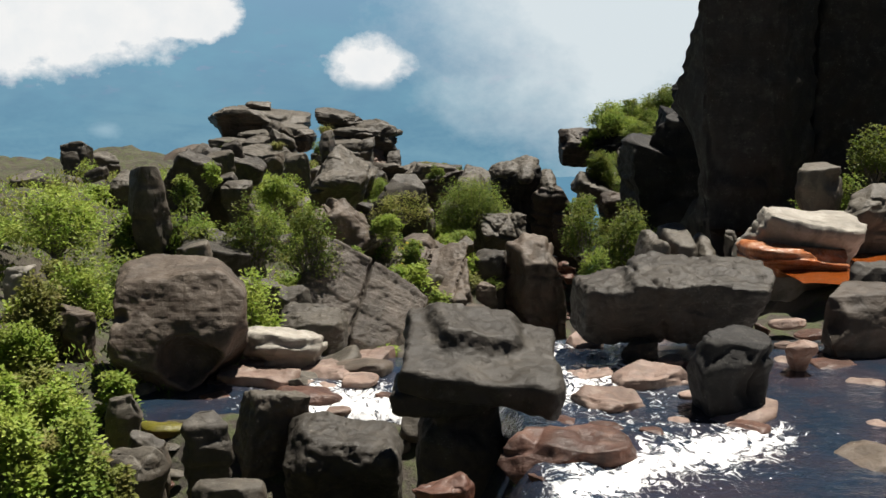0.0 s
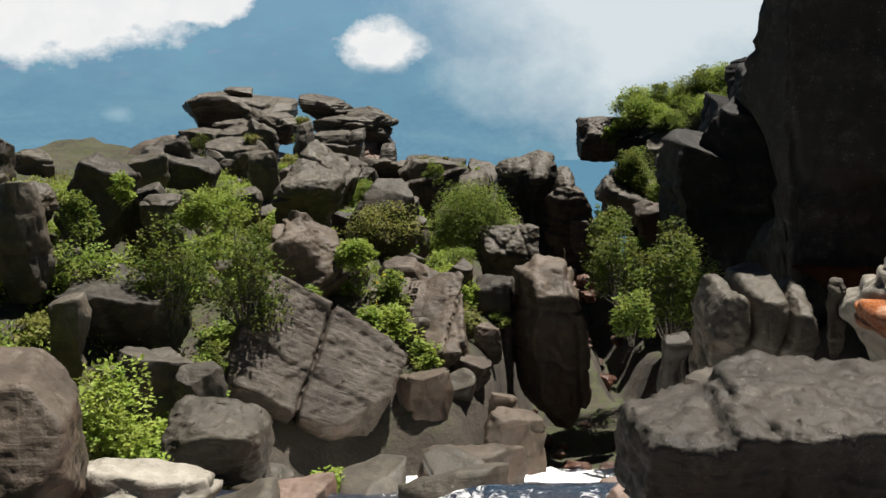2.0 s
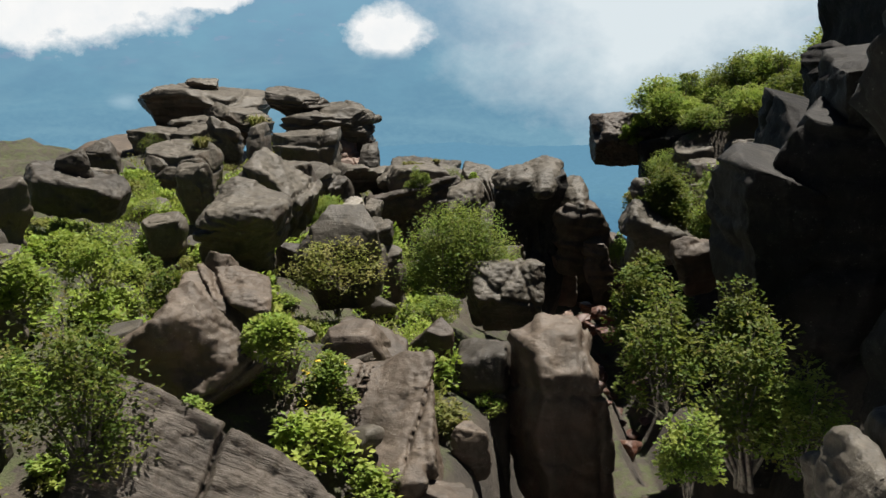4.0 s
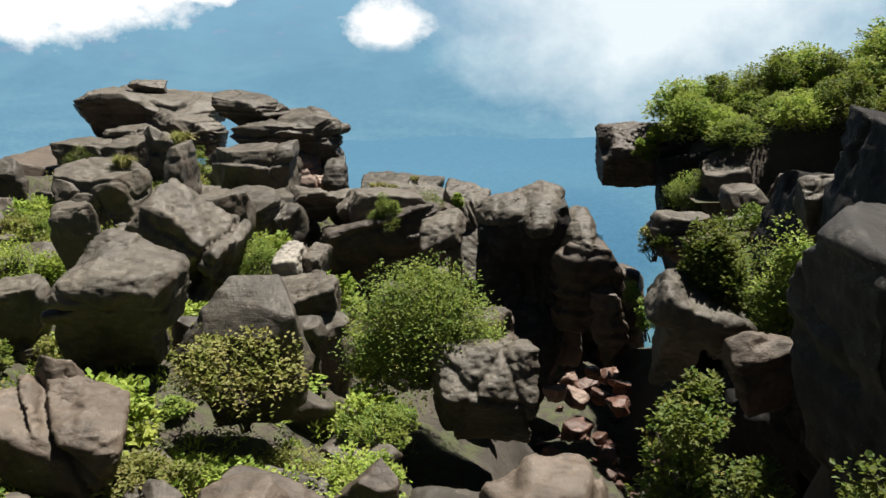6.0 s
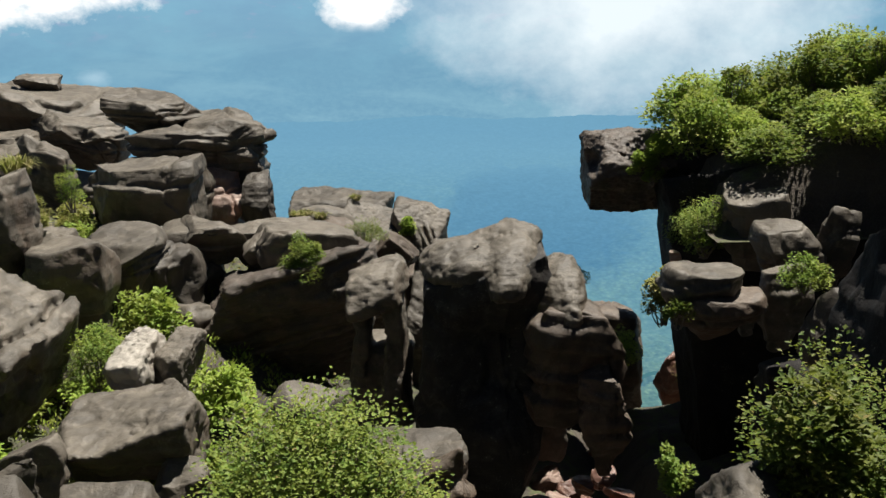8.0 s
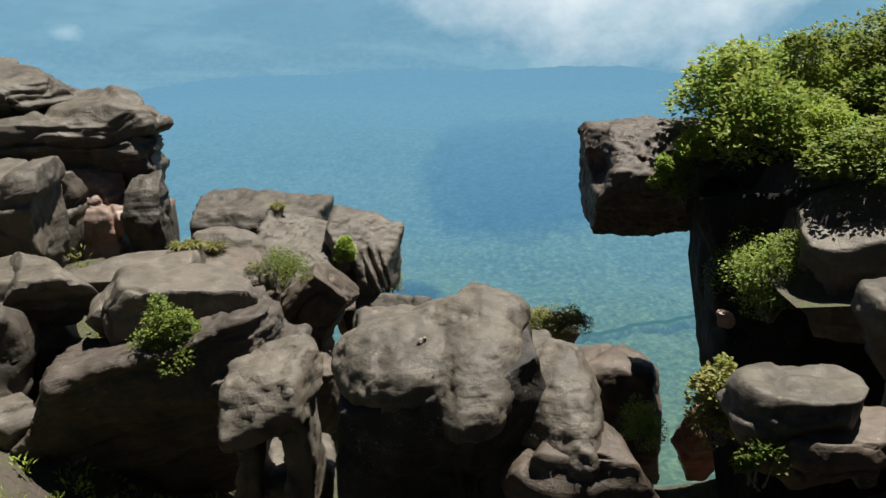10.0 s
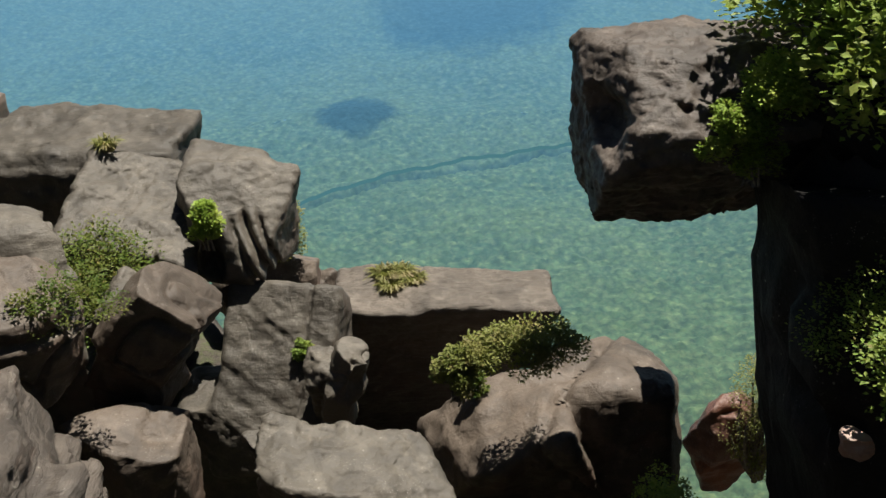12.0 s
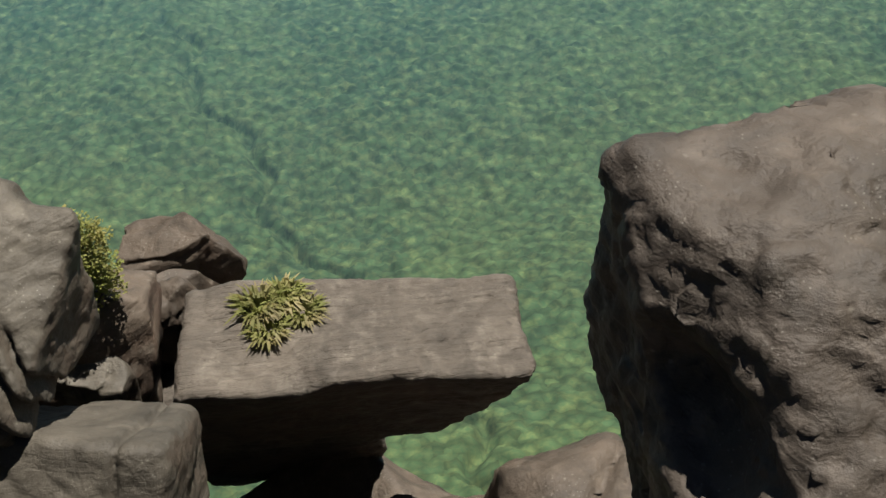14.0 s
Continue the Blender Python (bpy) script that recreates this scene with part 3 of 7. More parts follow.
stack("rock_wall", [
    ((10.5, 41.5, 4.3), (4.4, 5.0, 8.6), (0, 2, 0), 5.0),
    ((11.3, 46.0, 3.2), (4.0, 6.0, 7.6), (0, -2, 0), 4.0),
    # unseen tall block, added to shade the shelves to its left
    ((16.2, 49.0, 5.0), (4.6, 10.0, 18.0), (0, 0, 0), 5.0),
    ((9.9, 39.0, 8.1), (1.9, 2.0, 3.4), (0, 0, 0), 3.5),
], "shaded dark rock wall with broken steps above the ravine, plus an unseen block added for shade", ROCK_PITCH, 510)
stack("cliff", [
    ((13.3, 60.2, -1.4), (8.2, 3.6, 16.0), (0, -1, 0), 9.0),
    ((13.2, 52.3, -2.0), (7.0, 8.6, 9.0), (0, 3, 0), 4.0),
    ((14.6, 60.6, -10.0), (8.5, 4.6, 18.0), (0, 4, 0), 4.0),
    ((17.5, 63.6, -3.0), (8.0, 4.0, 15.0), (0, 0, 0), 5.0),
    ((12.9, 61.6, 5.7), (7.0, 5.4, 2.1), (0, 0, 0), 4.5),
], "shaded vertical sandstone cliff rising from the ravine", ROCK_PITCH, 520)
stack("cliff", [
    ((-2.3, 66.8, -6.2), (10.4, 5.5, 14.0), (0, 0, 0), 4.0),
    ((-13.0, 73.0, -6.0), (16.0, 10.0, 22.0), (0, 0, 0), 4.0),
    ((4.0, 68.5, -10.0), (9.0, 4.0, 11.0), (0, 0, 0), 4.0),
], "sandstone cliff under the capstones at the plateau's edge", ROCK_BROWN, 530)


# overgrown mound on the far side of the ravine
def mound_height(x, y):
    p = np.stack([x, y, np.zeros_like(x)], axis=-1).reshape(-1, 3)
    r = np.sqrt(((x - 20.0) / 11.5) ** 2 + ((y - 63.0) / 9.0) ** 2)
    z = 8.9 - 2.8 * r ** 1.5 + fractal(p * 0.5, 601, 3).reshape(x.shape) * 0.3
    return np.maximum(z - 2.0 * (1 - ramp(x, 9.8, 10.6)) - 4.0 * (1 - ramp(y, 56.8, 57.8)) - 2.5 * ramp(y, 64.0, 65.8), 4.6)


tagged(new("ground_mound", grid_mesh("ground_mound", np.arange(9.8, 34, 0.3), np.arange(56.8, 65.5, 0.3), mound_height, bpy.data.materials["mossy_rock_soil"])),
       "soil-covered rocky hummock overgrown with shrubs on the cliff top", "ground", kind="structure")


# ---- valley and far distance ----
def crowns(x, y, cell, seed):
    """Domed tree crowns, one to a cell."""
    best = np.zeros_like(x)
    i, j = np.floor(x / cell), np.floor(y / cell)
    for di in (-1, 0, 1):
        for dj in (-1, 0, 1):
            q = np.stack([i + di + 0.37, j + dj + 0.41, np.zeros_like(x)], axis=-1).reshape(-1, 3)
            q = np.floor(q)
            a = value_noise(q, seed).reshape(x.shape)
            b = value_noise(q, seed + 1).reshape(x.shape)
            c = value_noise(q, seed + 2).reshape(x.shape)
            cx, cy = (i + di + 0.5 + 0.42 * a) * cell, (j + dj + 0.5 + 0.42 * b) * cell
            rad = cell * (0.62 + 0.22 * c)
            d2 = ((x - cx) ** 2 + (y - cy) ** 2) / rad ** 2
            best = np.maximum(best, np.sqrt(np.clip(1 - d2, 0, 1)) * rad * (1.45 + 0.7 * b))
    return best


FLOOR = -640.0


def river_y(x):
    return np.interp(x, [-900, -520, -371, -247, -126, -23, 184, 331, 570, 1300], [1270, 1345, 1389, 1376, 1530, 1594, 1678, 1712, 1785, 2010]) + 7 * np.sin(x / 67.0 + 1) + 5 * np.sin(x / 19.0) + 3 * np.sin(x / 7.3)


def gully_x(y):
    return -28 - 0.36 * (y - 690) + 16 * np.sin(y / 33.0) + 8 * np.sin(y / 13.0)


def valley_height(x, y):
    p = np.stack([x, y, np.zeros_like(x)], axis=-1).reshape(-1, 3) * (1 / 320.0)
    z = FLOOR + 16 * fractal(p, 701, 3).reshape(x.shape)
    z = z + 230 * ramp(260.0 - y * 0.25 + np.abs(x) * 0.0, 60, 260) + 0.16 * np.clip(y - 2000, 0, 9000)
    wood = 0.42 * crowns(x, y, 9.5, 711) + 0.12 * crowns(x + 3, y + 5, 6.5, 721)
    gap = np.exp(-((y - river_y(x)) / 13.0) ** 4)
    gul = np.exp(-((x - gully_x(y)) / 7.0) ** 2) * (y < 1150)
    return z + wood * (1 - gap) - 26 * gap - 12 * gul


def forest_material():
    """Woods of the valley floor: a far backdrop, a kilometre's blue haze painted in as emission."""
    m = Nodes("valley_forest")
    at = m.add("TexCoord").outputs["Object"]
    n1, n2 = m.noise(at, 0.004, 5, 0.6), m.noise(at, 0.075, 3, 0.6)
    n3 = m.noise(at, 0.4, 3, 0.6)
    col = m.mix(m.map(n1, 0.4, 0.62), rgb(0.036, 0.064, 0.032), rgb(0.060, 0.092, 0.038))
    col = m.mix(m.map(n2, 0.46, 0.68), col, rgb(0.088, 0.118, 0.044))
    col = m.mix(m.map(n3, 0.4, 0.7, 0.0, 0.5), col, rgb(0.022, 0.070, 0.032))
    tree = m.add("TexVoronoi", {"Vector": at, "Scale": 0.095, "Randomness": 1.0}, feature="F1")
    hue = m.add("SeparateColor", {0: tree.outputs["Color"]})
    # crowns darken towards their rims: shade of the gaps put into the colour
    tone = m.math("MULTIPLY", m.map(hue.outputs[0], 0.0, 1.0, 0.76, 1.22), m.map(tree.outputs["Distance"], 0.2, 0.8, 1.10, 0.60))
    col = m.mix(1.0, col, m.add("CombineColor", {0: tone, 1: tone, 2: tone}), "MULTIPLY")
    m.put(m.bsdf.inputs["Base Color"], col)
    m.bsdf.inputs["Roughness"].default_value = 0.9
    m.bsdf.inputs["Specular IOR Level"].default_value = 0.1
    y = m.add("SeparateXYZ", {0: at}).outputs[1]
    haze_ramp = m.add("ValToRGB", {0: m.map(y, 300.0, 3300.0)})
    e = haze_ramp.color_ramp.elements
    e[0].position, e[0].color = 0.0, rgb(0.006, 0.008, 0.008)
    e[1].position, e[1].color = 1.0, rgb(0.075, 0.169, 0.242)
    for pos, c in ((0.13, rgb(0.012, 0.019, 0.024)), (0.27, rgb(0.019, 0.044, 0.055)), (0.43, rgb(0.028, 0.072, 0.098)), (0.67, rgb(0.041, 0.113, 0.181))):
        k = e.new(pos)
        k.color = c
    glow = m.add("Emission", {"Color": haze_ramp.outputs[0], "Strength": 1.0})
    # the sunlit colour fades to black with distance, as haze would dim it
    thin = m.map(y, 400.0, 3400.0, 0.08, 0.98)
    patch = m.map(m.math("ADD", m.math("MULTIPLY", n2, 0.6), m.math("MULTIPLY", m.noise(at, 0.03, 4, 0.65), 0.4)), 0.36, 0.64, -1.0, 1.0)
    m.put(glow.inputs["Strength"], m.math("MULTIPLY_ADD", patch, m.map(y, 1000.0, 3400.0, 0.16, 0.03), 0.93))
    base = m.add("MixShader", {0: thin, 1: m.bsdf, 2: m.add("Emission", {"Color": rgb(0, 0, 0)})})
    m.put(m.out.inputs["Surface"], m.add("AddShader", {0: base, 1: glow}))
    return m.mat


FOREST = forest_material()
river_x = np.arange(-900, 1300, 12.0)
river_v = np.concatenate([np.stack([river_x, river_y(river_x) + side, np.full_like(river_x, FLOOR + 3)], axis=1) for side in (-9, 8)])
river_n = np.arange(len(river_x) - 1)
river_mat = Nodes("far_river")
# the river's tone, haze included, is even emission and takes no light
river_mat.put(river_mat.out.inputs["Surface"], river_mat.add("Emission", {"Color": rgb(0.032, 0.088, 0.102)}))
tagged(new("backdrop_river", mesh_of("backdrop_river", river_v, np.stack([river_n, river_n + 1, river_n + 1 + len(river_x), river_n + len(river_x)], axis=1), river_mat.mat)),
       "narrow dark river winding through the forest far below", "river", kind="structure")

near_rows = np.concatenate([np.arange(180, 1100, 3.0), np.arange(1100, 1900, 5.0)])
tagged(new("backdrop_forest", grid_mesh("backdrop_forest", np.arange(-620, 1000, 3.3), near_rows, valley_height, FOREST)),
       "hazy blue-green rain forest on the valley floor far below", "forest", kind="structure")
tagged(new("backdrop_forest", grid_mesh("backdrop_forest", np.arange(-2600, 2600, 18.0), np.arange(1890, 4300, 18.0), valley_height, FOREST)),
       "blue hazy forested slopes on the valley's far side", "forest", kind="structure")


def far_material():
    """Blue far mountain flank with cloud banks: a glowing backdrop of distance, haze and cloud shading painted in."""
    m = Nodes("blue_distance")
    at = m.add("TexCoord").outputs["Object"]
    s = m.add("SeparateXYZ", {0: at})
    # tangent of the bearing and of the height, from the camera's start; banks are placed to fit its view
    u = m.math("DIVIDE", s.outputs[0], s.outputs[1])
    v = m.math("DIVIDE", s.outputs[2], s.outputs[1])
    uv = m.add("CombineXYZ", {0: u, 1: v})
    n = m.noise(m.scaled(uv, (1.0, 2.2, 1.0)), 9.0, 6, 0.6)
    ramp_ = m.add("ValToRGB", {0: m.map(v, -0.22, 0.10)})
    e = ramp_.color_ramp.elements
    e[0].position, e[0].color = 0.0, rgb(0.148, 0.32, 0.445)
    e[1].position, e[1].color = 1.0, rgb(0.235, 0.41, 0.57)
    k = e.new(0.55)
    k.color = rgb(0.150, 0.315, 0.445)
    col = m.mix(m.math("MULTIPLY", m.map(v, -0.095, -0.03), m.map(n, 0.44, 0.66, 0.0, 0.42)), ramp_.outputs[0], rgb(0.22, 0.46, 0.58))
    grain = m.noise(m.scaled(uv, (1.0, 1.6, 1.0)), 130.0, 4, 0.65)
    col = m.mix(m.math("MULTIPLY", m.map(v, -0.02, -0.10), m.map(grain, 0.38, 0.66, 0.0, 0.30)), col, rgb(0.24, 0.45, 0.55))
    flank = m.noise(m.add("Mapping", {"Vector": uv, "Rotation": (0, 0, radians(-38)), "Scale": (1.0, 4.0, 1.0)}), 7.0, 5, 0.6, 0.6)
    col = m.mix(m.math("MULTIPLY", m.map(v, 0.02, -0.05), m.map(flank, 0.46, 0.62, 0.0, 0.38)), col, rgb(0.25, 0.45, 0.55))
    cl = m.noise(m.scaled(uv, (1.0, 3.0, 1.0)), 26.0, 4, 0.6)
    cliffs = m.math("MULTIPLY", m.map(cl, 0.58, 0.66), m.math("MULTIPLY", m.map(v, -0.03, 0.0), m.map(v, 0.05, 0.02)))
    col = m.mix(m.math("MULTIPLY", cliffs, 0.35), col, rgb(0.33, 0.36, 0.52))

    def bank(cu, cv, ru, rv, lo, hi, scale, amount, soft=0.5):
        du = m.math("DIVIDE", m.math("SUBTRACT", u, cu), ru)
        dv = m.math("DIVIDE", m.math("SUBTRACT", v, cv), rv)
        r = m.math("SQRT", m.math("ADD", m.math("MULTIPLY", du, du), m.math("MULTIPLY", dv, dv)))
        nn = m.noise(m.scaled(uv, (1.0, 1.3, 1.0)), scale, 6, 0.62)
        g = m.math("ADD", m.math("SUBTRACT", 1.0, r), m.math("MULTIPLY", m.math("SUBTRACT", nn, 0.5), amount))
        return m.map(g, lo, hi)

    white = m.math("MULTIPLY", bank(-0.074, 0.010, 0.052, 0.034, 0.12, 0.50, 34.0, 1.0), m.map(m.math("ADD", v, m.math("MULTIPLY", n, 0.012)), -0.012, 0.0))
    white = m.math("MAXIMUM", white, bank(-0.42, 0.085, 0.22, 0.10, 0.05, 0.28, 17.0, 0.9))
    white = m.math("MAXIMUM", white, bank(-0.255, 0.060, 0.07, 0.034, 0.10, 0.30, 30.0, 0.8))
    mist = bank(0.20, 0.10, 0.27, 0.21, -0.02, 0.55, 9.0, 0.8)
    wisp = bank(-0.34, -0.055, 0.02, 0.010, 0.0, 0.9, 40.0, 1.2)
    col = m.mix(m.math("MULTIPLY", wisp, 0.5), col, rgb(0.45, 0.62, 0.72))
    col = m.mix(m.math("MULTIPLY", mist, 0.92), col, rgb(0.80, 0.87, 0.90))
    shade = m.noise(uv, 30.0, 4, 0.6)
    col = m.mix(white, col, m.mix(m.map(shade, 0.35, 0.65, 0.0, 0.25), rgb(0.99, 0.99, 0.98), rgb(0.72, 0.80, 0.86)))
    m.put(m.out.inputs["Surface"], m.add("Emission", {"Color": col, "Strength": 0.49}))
    return m.mat


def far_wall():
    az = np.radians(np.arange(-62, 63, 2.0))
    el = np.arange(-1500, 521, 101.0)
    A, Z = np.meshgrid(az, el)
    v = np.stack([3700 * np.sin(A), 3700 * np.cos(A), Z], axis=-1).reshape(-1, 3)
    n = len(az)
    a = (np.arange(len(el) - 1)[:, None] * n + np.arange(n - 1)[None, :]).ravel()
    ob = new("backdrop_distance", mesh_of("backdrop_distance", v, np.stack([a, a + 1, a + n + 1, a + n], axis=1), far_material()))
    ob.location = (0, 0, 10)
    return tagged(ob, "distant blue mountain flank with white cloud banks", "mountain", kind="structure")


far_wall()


def cloud_material():
    """Vapour that thins out from the heart of the cloud to its rim, to soften its shadow."""
    m = Nodes("cloud_vapour")
    m.bsdf.inputs["Base Color"].default_value = rgb(0.9, 0.9, 0.91)
    g = m.add("SeparateXYZ", {0: m.add("TexCoord").outputs["Generated"]})
    du, dv = (m.math("MULTIPLY_ADD", g.outputs[k], 2.0, -1.0) for k in (0, 1))
    r = m.math("SQRT", m.math("ADD", m.math("MULTIPLY", du, du), m.math("MULTIPLY", dv, dv)))
    clear = m.map(r, 0.5, 1.0, 0.05, 1.0)
    m.put(m.out.inputs["Surface"], m.add("MixShader", {0: clear, 1: m.bsdf, 2: m.add("BsdfTransparent")}))
    return m.mat


CLOUD = cloud_material()


# unseen clouds over the valley, added so that their shadows lie on the woods
def cloud(at, size, seed):
    d, f = ICO[5]
    v = d * np.array(size) / 2 * (1 + 0.34 * fractal(d * 2.0, seed, 4, 0.55))[:, None]
    ob = new("cloud", mesh_of("cloud", v, f, CLOUD))
    ob.location = at
    return tagged(ob, "unseen white cloud high over the valley, added for its shadow", "cloud", kind="structure")


cloud((585, 2960, 720), (500, 900, 110), 801)
cloud((300, 2225, 700), (150, 210, 50), 802)
cloud((-42, 1960, 700), (150, 200, 50), 803)

# ---- boulders, from the stream to the cliff edge ----
boulder("hanging_slab", (7.07, 40.30, 4.57), (1.1, 0.55, 1.6), turn=(18, -12, 8), material=ROCK_BROWN, label="flat brown slab hanging in dense shrubs", box=5, cuts=5, bites=0, seed=131)
boulder("stained_slab", (8.60, 24.00, 5.47), (2.6, 1.6, 0.9), turn=(0, 4, 0), material=ROCK_ORANGE, label="orange tannin-stained slab at the edge of the pool", box=4, cuts=5, bites=0, seed=39)
boulder("broken_block", (5.50, 55.60, -1.04), (0.9, 0.7200000000000001, 0.54), turn=(-20, -25, 0), material=ROCK_PALE, label="reddish broken block on the ravine floor", box=5, seed=300)
boulder("broken_block", (6.15, 55.30, -1.10), (0.8, 0.6400000000000001, 0.48), turn=(17, -22, 40), material=ROCK_RED, label="reddish broken block on the ravine floor", box=5, seed=301)
boulder("broken_block", (6.78, 55.00, -0.68), (0.7, 0.5599999999999999, 0.42), turn=(14, -19, 80), material=ROCK_RED, label="reddish broken block on the ravine floor", box=5, seed=302)
boulder("broken_block", (5.80, 54.70, -1.34), (0.9, 0.7200000000000001, 0.54), turn=(11, -16, 120), material=ROCK_PALE, label="reddish broken block on the ravine floor", box=5, seed=303)
boulder("broken_block", (6.51, 54.40, -1.19), (0.8, 0.6400000000000001, 0.48), turn=(8, -13, 160), material=ROCK_RED, label="reddish broken block on the ravine floor", box=5, seed=304)
boulder("broken_block", (7.12, 54.10, -0.74), (0.7, 0.5599999999999999, 0.42), turn=(5, -10, 200), material=ROCK_RED, label="reddish broken block on the ravine floor", box=5, seed=305)
boulder("broken_block", (5.04, 53.80, -0.82), (0.8, 0.6400000000000001, 0.48), turn=(2, -7, 240), material=ROCK_PALE, label="reddish broken block on the ravine floor", box=5, seed=306)
boulder("broken_block", (6.94, 53.50, -1.11), (0.9, 0.7200000000000001, 0.54), turn=(-1, -4, 280), material=ROCK_RED, label="reddish broken block on the ravine floor", box=5, seed=307)
boulder("broken_block", (6.06, 53.20, 0.05), (0.6, 0.48, 0.36), turn=(-4, -1, 320), material=ROCK_RED, label="reddish broken block on the ravine floor", box=5, seed=308)
boulder("stream_slab", (2.67, 17.20, 4.57), (0.89, 0.66, 0.27), turn=(1, -1, 17), material=ROCK_PALE, label="flat pinkish water-worn stone in the shallow stream", box=3, cuts=4, bites=0, crack=0.02, under=None, level=4, seed=1301)
boulder("stream_slab", (2.78, 15.68, 4.58), (0.94, 0.71, 0.28), turn=(-5, 4, -26), material=ROCK_PALE, label="flat pinkish water-worn stone in the shallow stream", box=3, cuts=4, bites=0, crack=0.02, under=None, level=4, seed=1302)
boulder("stream_slab", (3.92, 16.84, 4.58), (0.93, 0.70, 0.28), turn=(2, -4, 11), material=ROCK_PALE, label="flat pinkish water-worn stone in the shallow stream", box=3, cuts=4, bites=0, crack=0.02, under=None, level=4, seed=1303)
boulder("stream_slab", (4.32, 17.95, 4.56), (1.06, 0.79, 0.32), turn=(-4, 1, -32), material=ROCK_RED, label="flat pinkish water-worn stone in the shallow stream", box=3, cuts=4, bites=0, crack=0.02, under=None, level=4, seed=1304)
boulder("stream_slab", (1.90, 15.88, 4.62), (0.41, 0.30, 0.12), turn=(3, 6, 5), material=ROCK_RED, label="flat pinkish water-worn stone in the shallow stream", box=3, cuts=4, bites=0, crack=0.02, under=None, level=4, seed=1305)
boulder("stream_slab", (4.71, 14.50, 4.64), (0.63, 0.47, 0.19), turn=(-3, -2, -38), material=ROCK_RED, label="flat pinkish water-worn stone in the shallow stream", box=3, cuts=4, bites=0, crack=0.02, under=None, level=4, seed=1306)
boulder("stream_slab", (3.16, 14.25, 4.66), (0.36, 0.27, 0.11), turn=(4, 3, -1), material=ROCK_RED, label="flat pinkish water-worn stone in the shallow stream", box=3, cuts=4, bites=0, crack=0.02, under=None, level=4, seed=1307)
boulder("stream_slab", (4.69, 15.29, 4.50), (1.64, 1.23, 0.49), turn=(-2, -5, 36), material=ROCK_PALE, label="flat pinkish water-worn stone in the shallow stream", box=3, cuts=4, bites=0, crack=0.02, under=None, level=4, seed=1308)
boulder("stream_slab", (6.73, 18.08, 4.52), (0.92, 0.69, 0.28), turn=(5, 0, -7), material=ROCK_PALE, label="flat pinkish water-worn stone in the shallow stream", box=3, cuts=4, bites=0, crack=0.02, under=None, level=4, seed=1309)
boulder("stream_slab", (7.40, 18.00, 4.48), (1.27, 0.95, 0.38), turn=(-1, 5, 30), material=ROCK_RED, label="flat pinkish water-worn stone in the shallow stream", box=3, cuts=4, bites=0, crack=0.02, under=None, level=4, seed=1310)
boulder("stream_slab", (7.42, 16.77, 4.58), (0.66, 0.49, 0.20), turn=(6, -3, -13), material=ROCK_PALE, label="flat pinkish water-worn stone in the shallow stream", box=3, cuts=4, bites=0, crack=0.02, under=None, level=4, seed=1311)
boulder("stream_slab", (6.99, 19.22, 4.60), (0.66, 0.50, 0.20), turn=(0, 2, 24), material=ROCK_PALE, label="flat pinkish water-worn stone in the shallow stream", box=3, cuts=4, bites=0, crack=0.02, under=None, level=4, seed=1312)
boulder("stream_slab", (7.48, 20.92, 4.65), (0.78, 0.59, 0.24), turn=(-6, -6, -19), material=ROCK_PALE, label="flat pinkish water-worn stone in the shallow stream", box=3, cuts=4, bites=0, crack=0.02, under=None, level=4, seed=1313)
boulder("stream_slab", (7.66, 20.11, 4.62), (0.63, 0.48, 0.19), turn=(1, -1, 18), material=ROCK_RED, label="flat pinkish water-worn stone in the shallow stream", box=3, cuts=4, bites=0, crack=0.02, under=None, level=4, seed=1314)
boulder("stream_slab", (6.76, 14.60, 4.66), (0.41, 0.31, 0.12), turn=(-5, 4, -25), material=ROCK_PALE, label="flat pinkish water-worn stone in the shallow stream", box=3, cuts=4, bites=0, crack=0.02, under=None, level=4, seed=1315)
boulder("stream_slab", (5.24, 19.44, 4.56), (0.72, 0.54, 0.21), turn=(2, -4, 12), material=ROCK_PALE, label="flat pinkish water-worn stone in the shallow stream", box=3, cuts=4, bites=0, crack=0.02, under=None, level=4, seed=1316)
boulder("stream_slab", (3.29, 16.46, 4.59), (0.50, 0.38, 0.15), turn=(-4, 1, -31), material=ROCK_RED, label="flat pinkish water-worn stone in the shallow stream", box=3, cuts=4, bites=0, crack=0.02, under=None, level=4, seed=1317)
boulder("stream_slab", (4.19, 16.03, 4.63), (0.46, 0.34, 0.14), turn=(3, 6, 6), material=ROCK_PALE, label="flat pinkish water-worn stone in the shallow stream", box=3, cuts=4, bites=0, crack=0.02, under=None, level=4, seed=1318)
boulder("stream_slab", (1.91, 14.78, 4.63), (0.54, 0.41, 0.16), turn=(-3, -2, -37), material=ROCK_RED, label="flat pinkish water-worn stone in the shallow stream", box=3, cuts=4, bites=0, crack=0.02, under=None, level=4, seed=1319)
boulder("stream_slab", (2.52, 14.41, 4.62), (0.62, 0.47, 0.19), turn=(4, 3, 0), material=ROCK_RED, label="flat pinkish water-worn stone in the shallow stream", box=3, cuts=4, bites=0, crack=0.02, under=None, level=4, seed=1320)
boulder("stream_slab", (6.34, 16.21, 4.56), (0.63, 0.47, 0.19), turn=(-2, -5, 37), material=ROCK_RED, label="flat pinkish water-worn stone in the shallow stream", box=3, cuts=4, bites=0, crack=0.02, under=None, level=4, seed=1321)
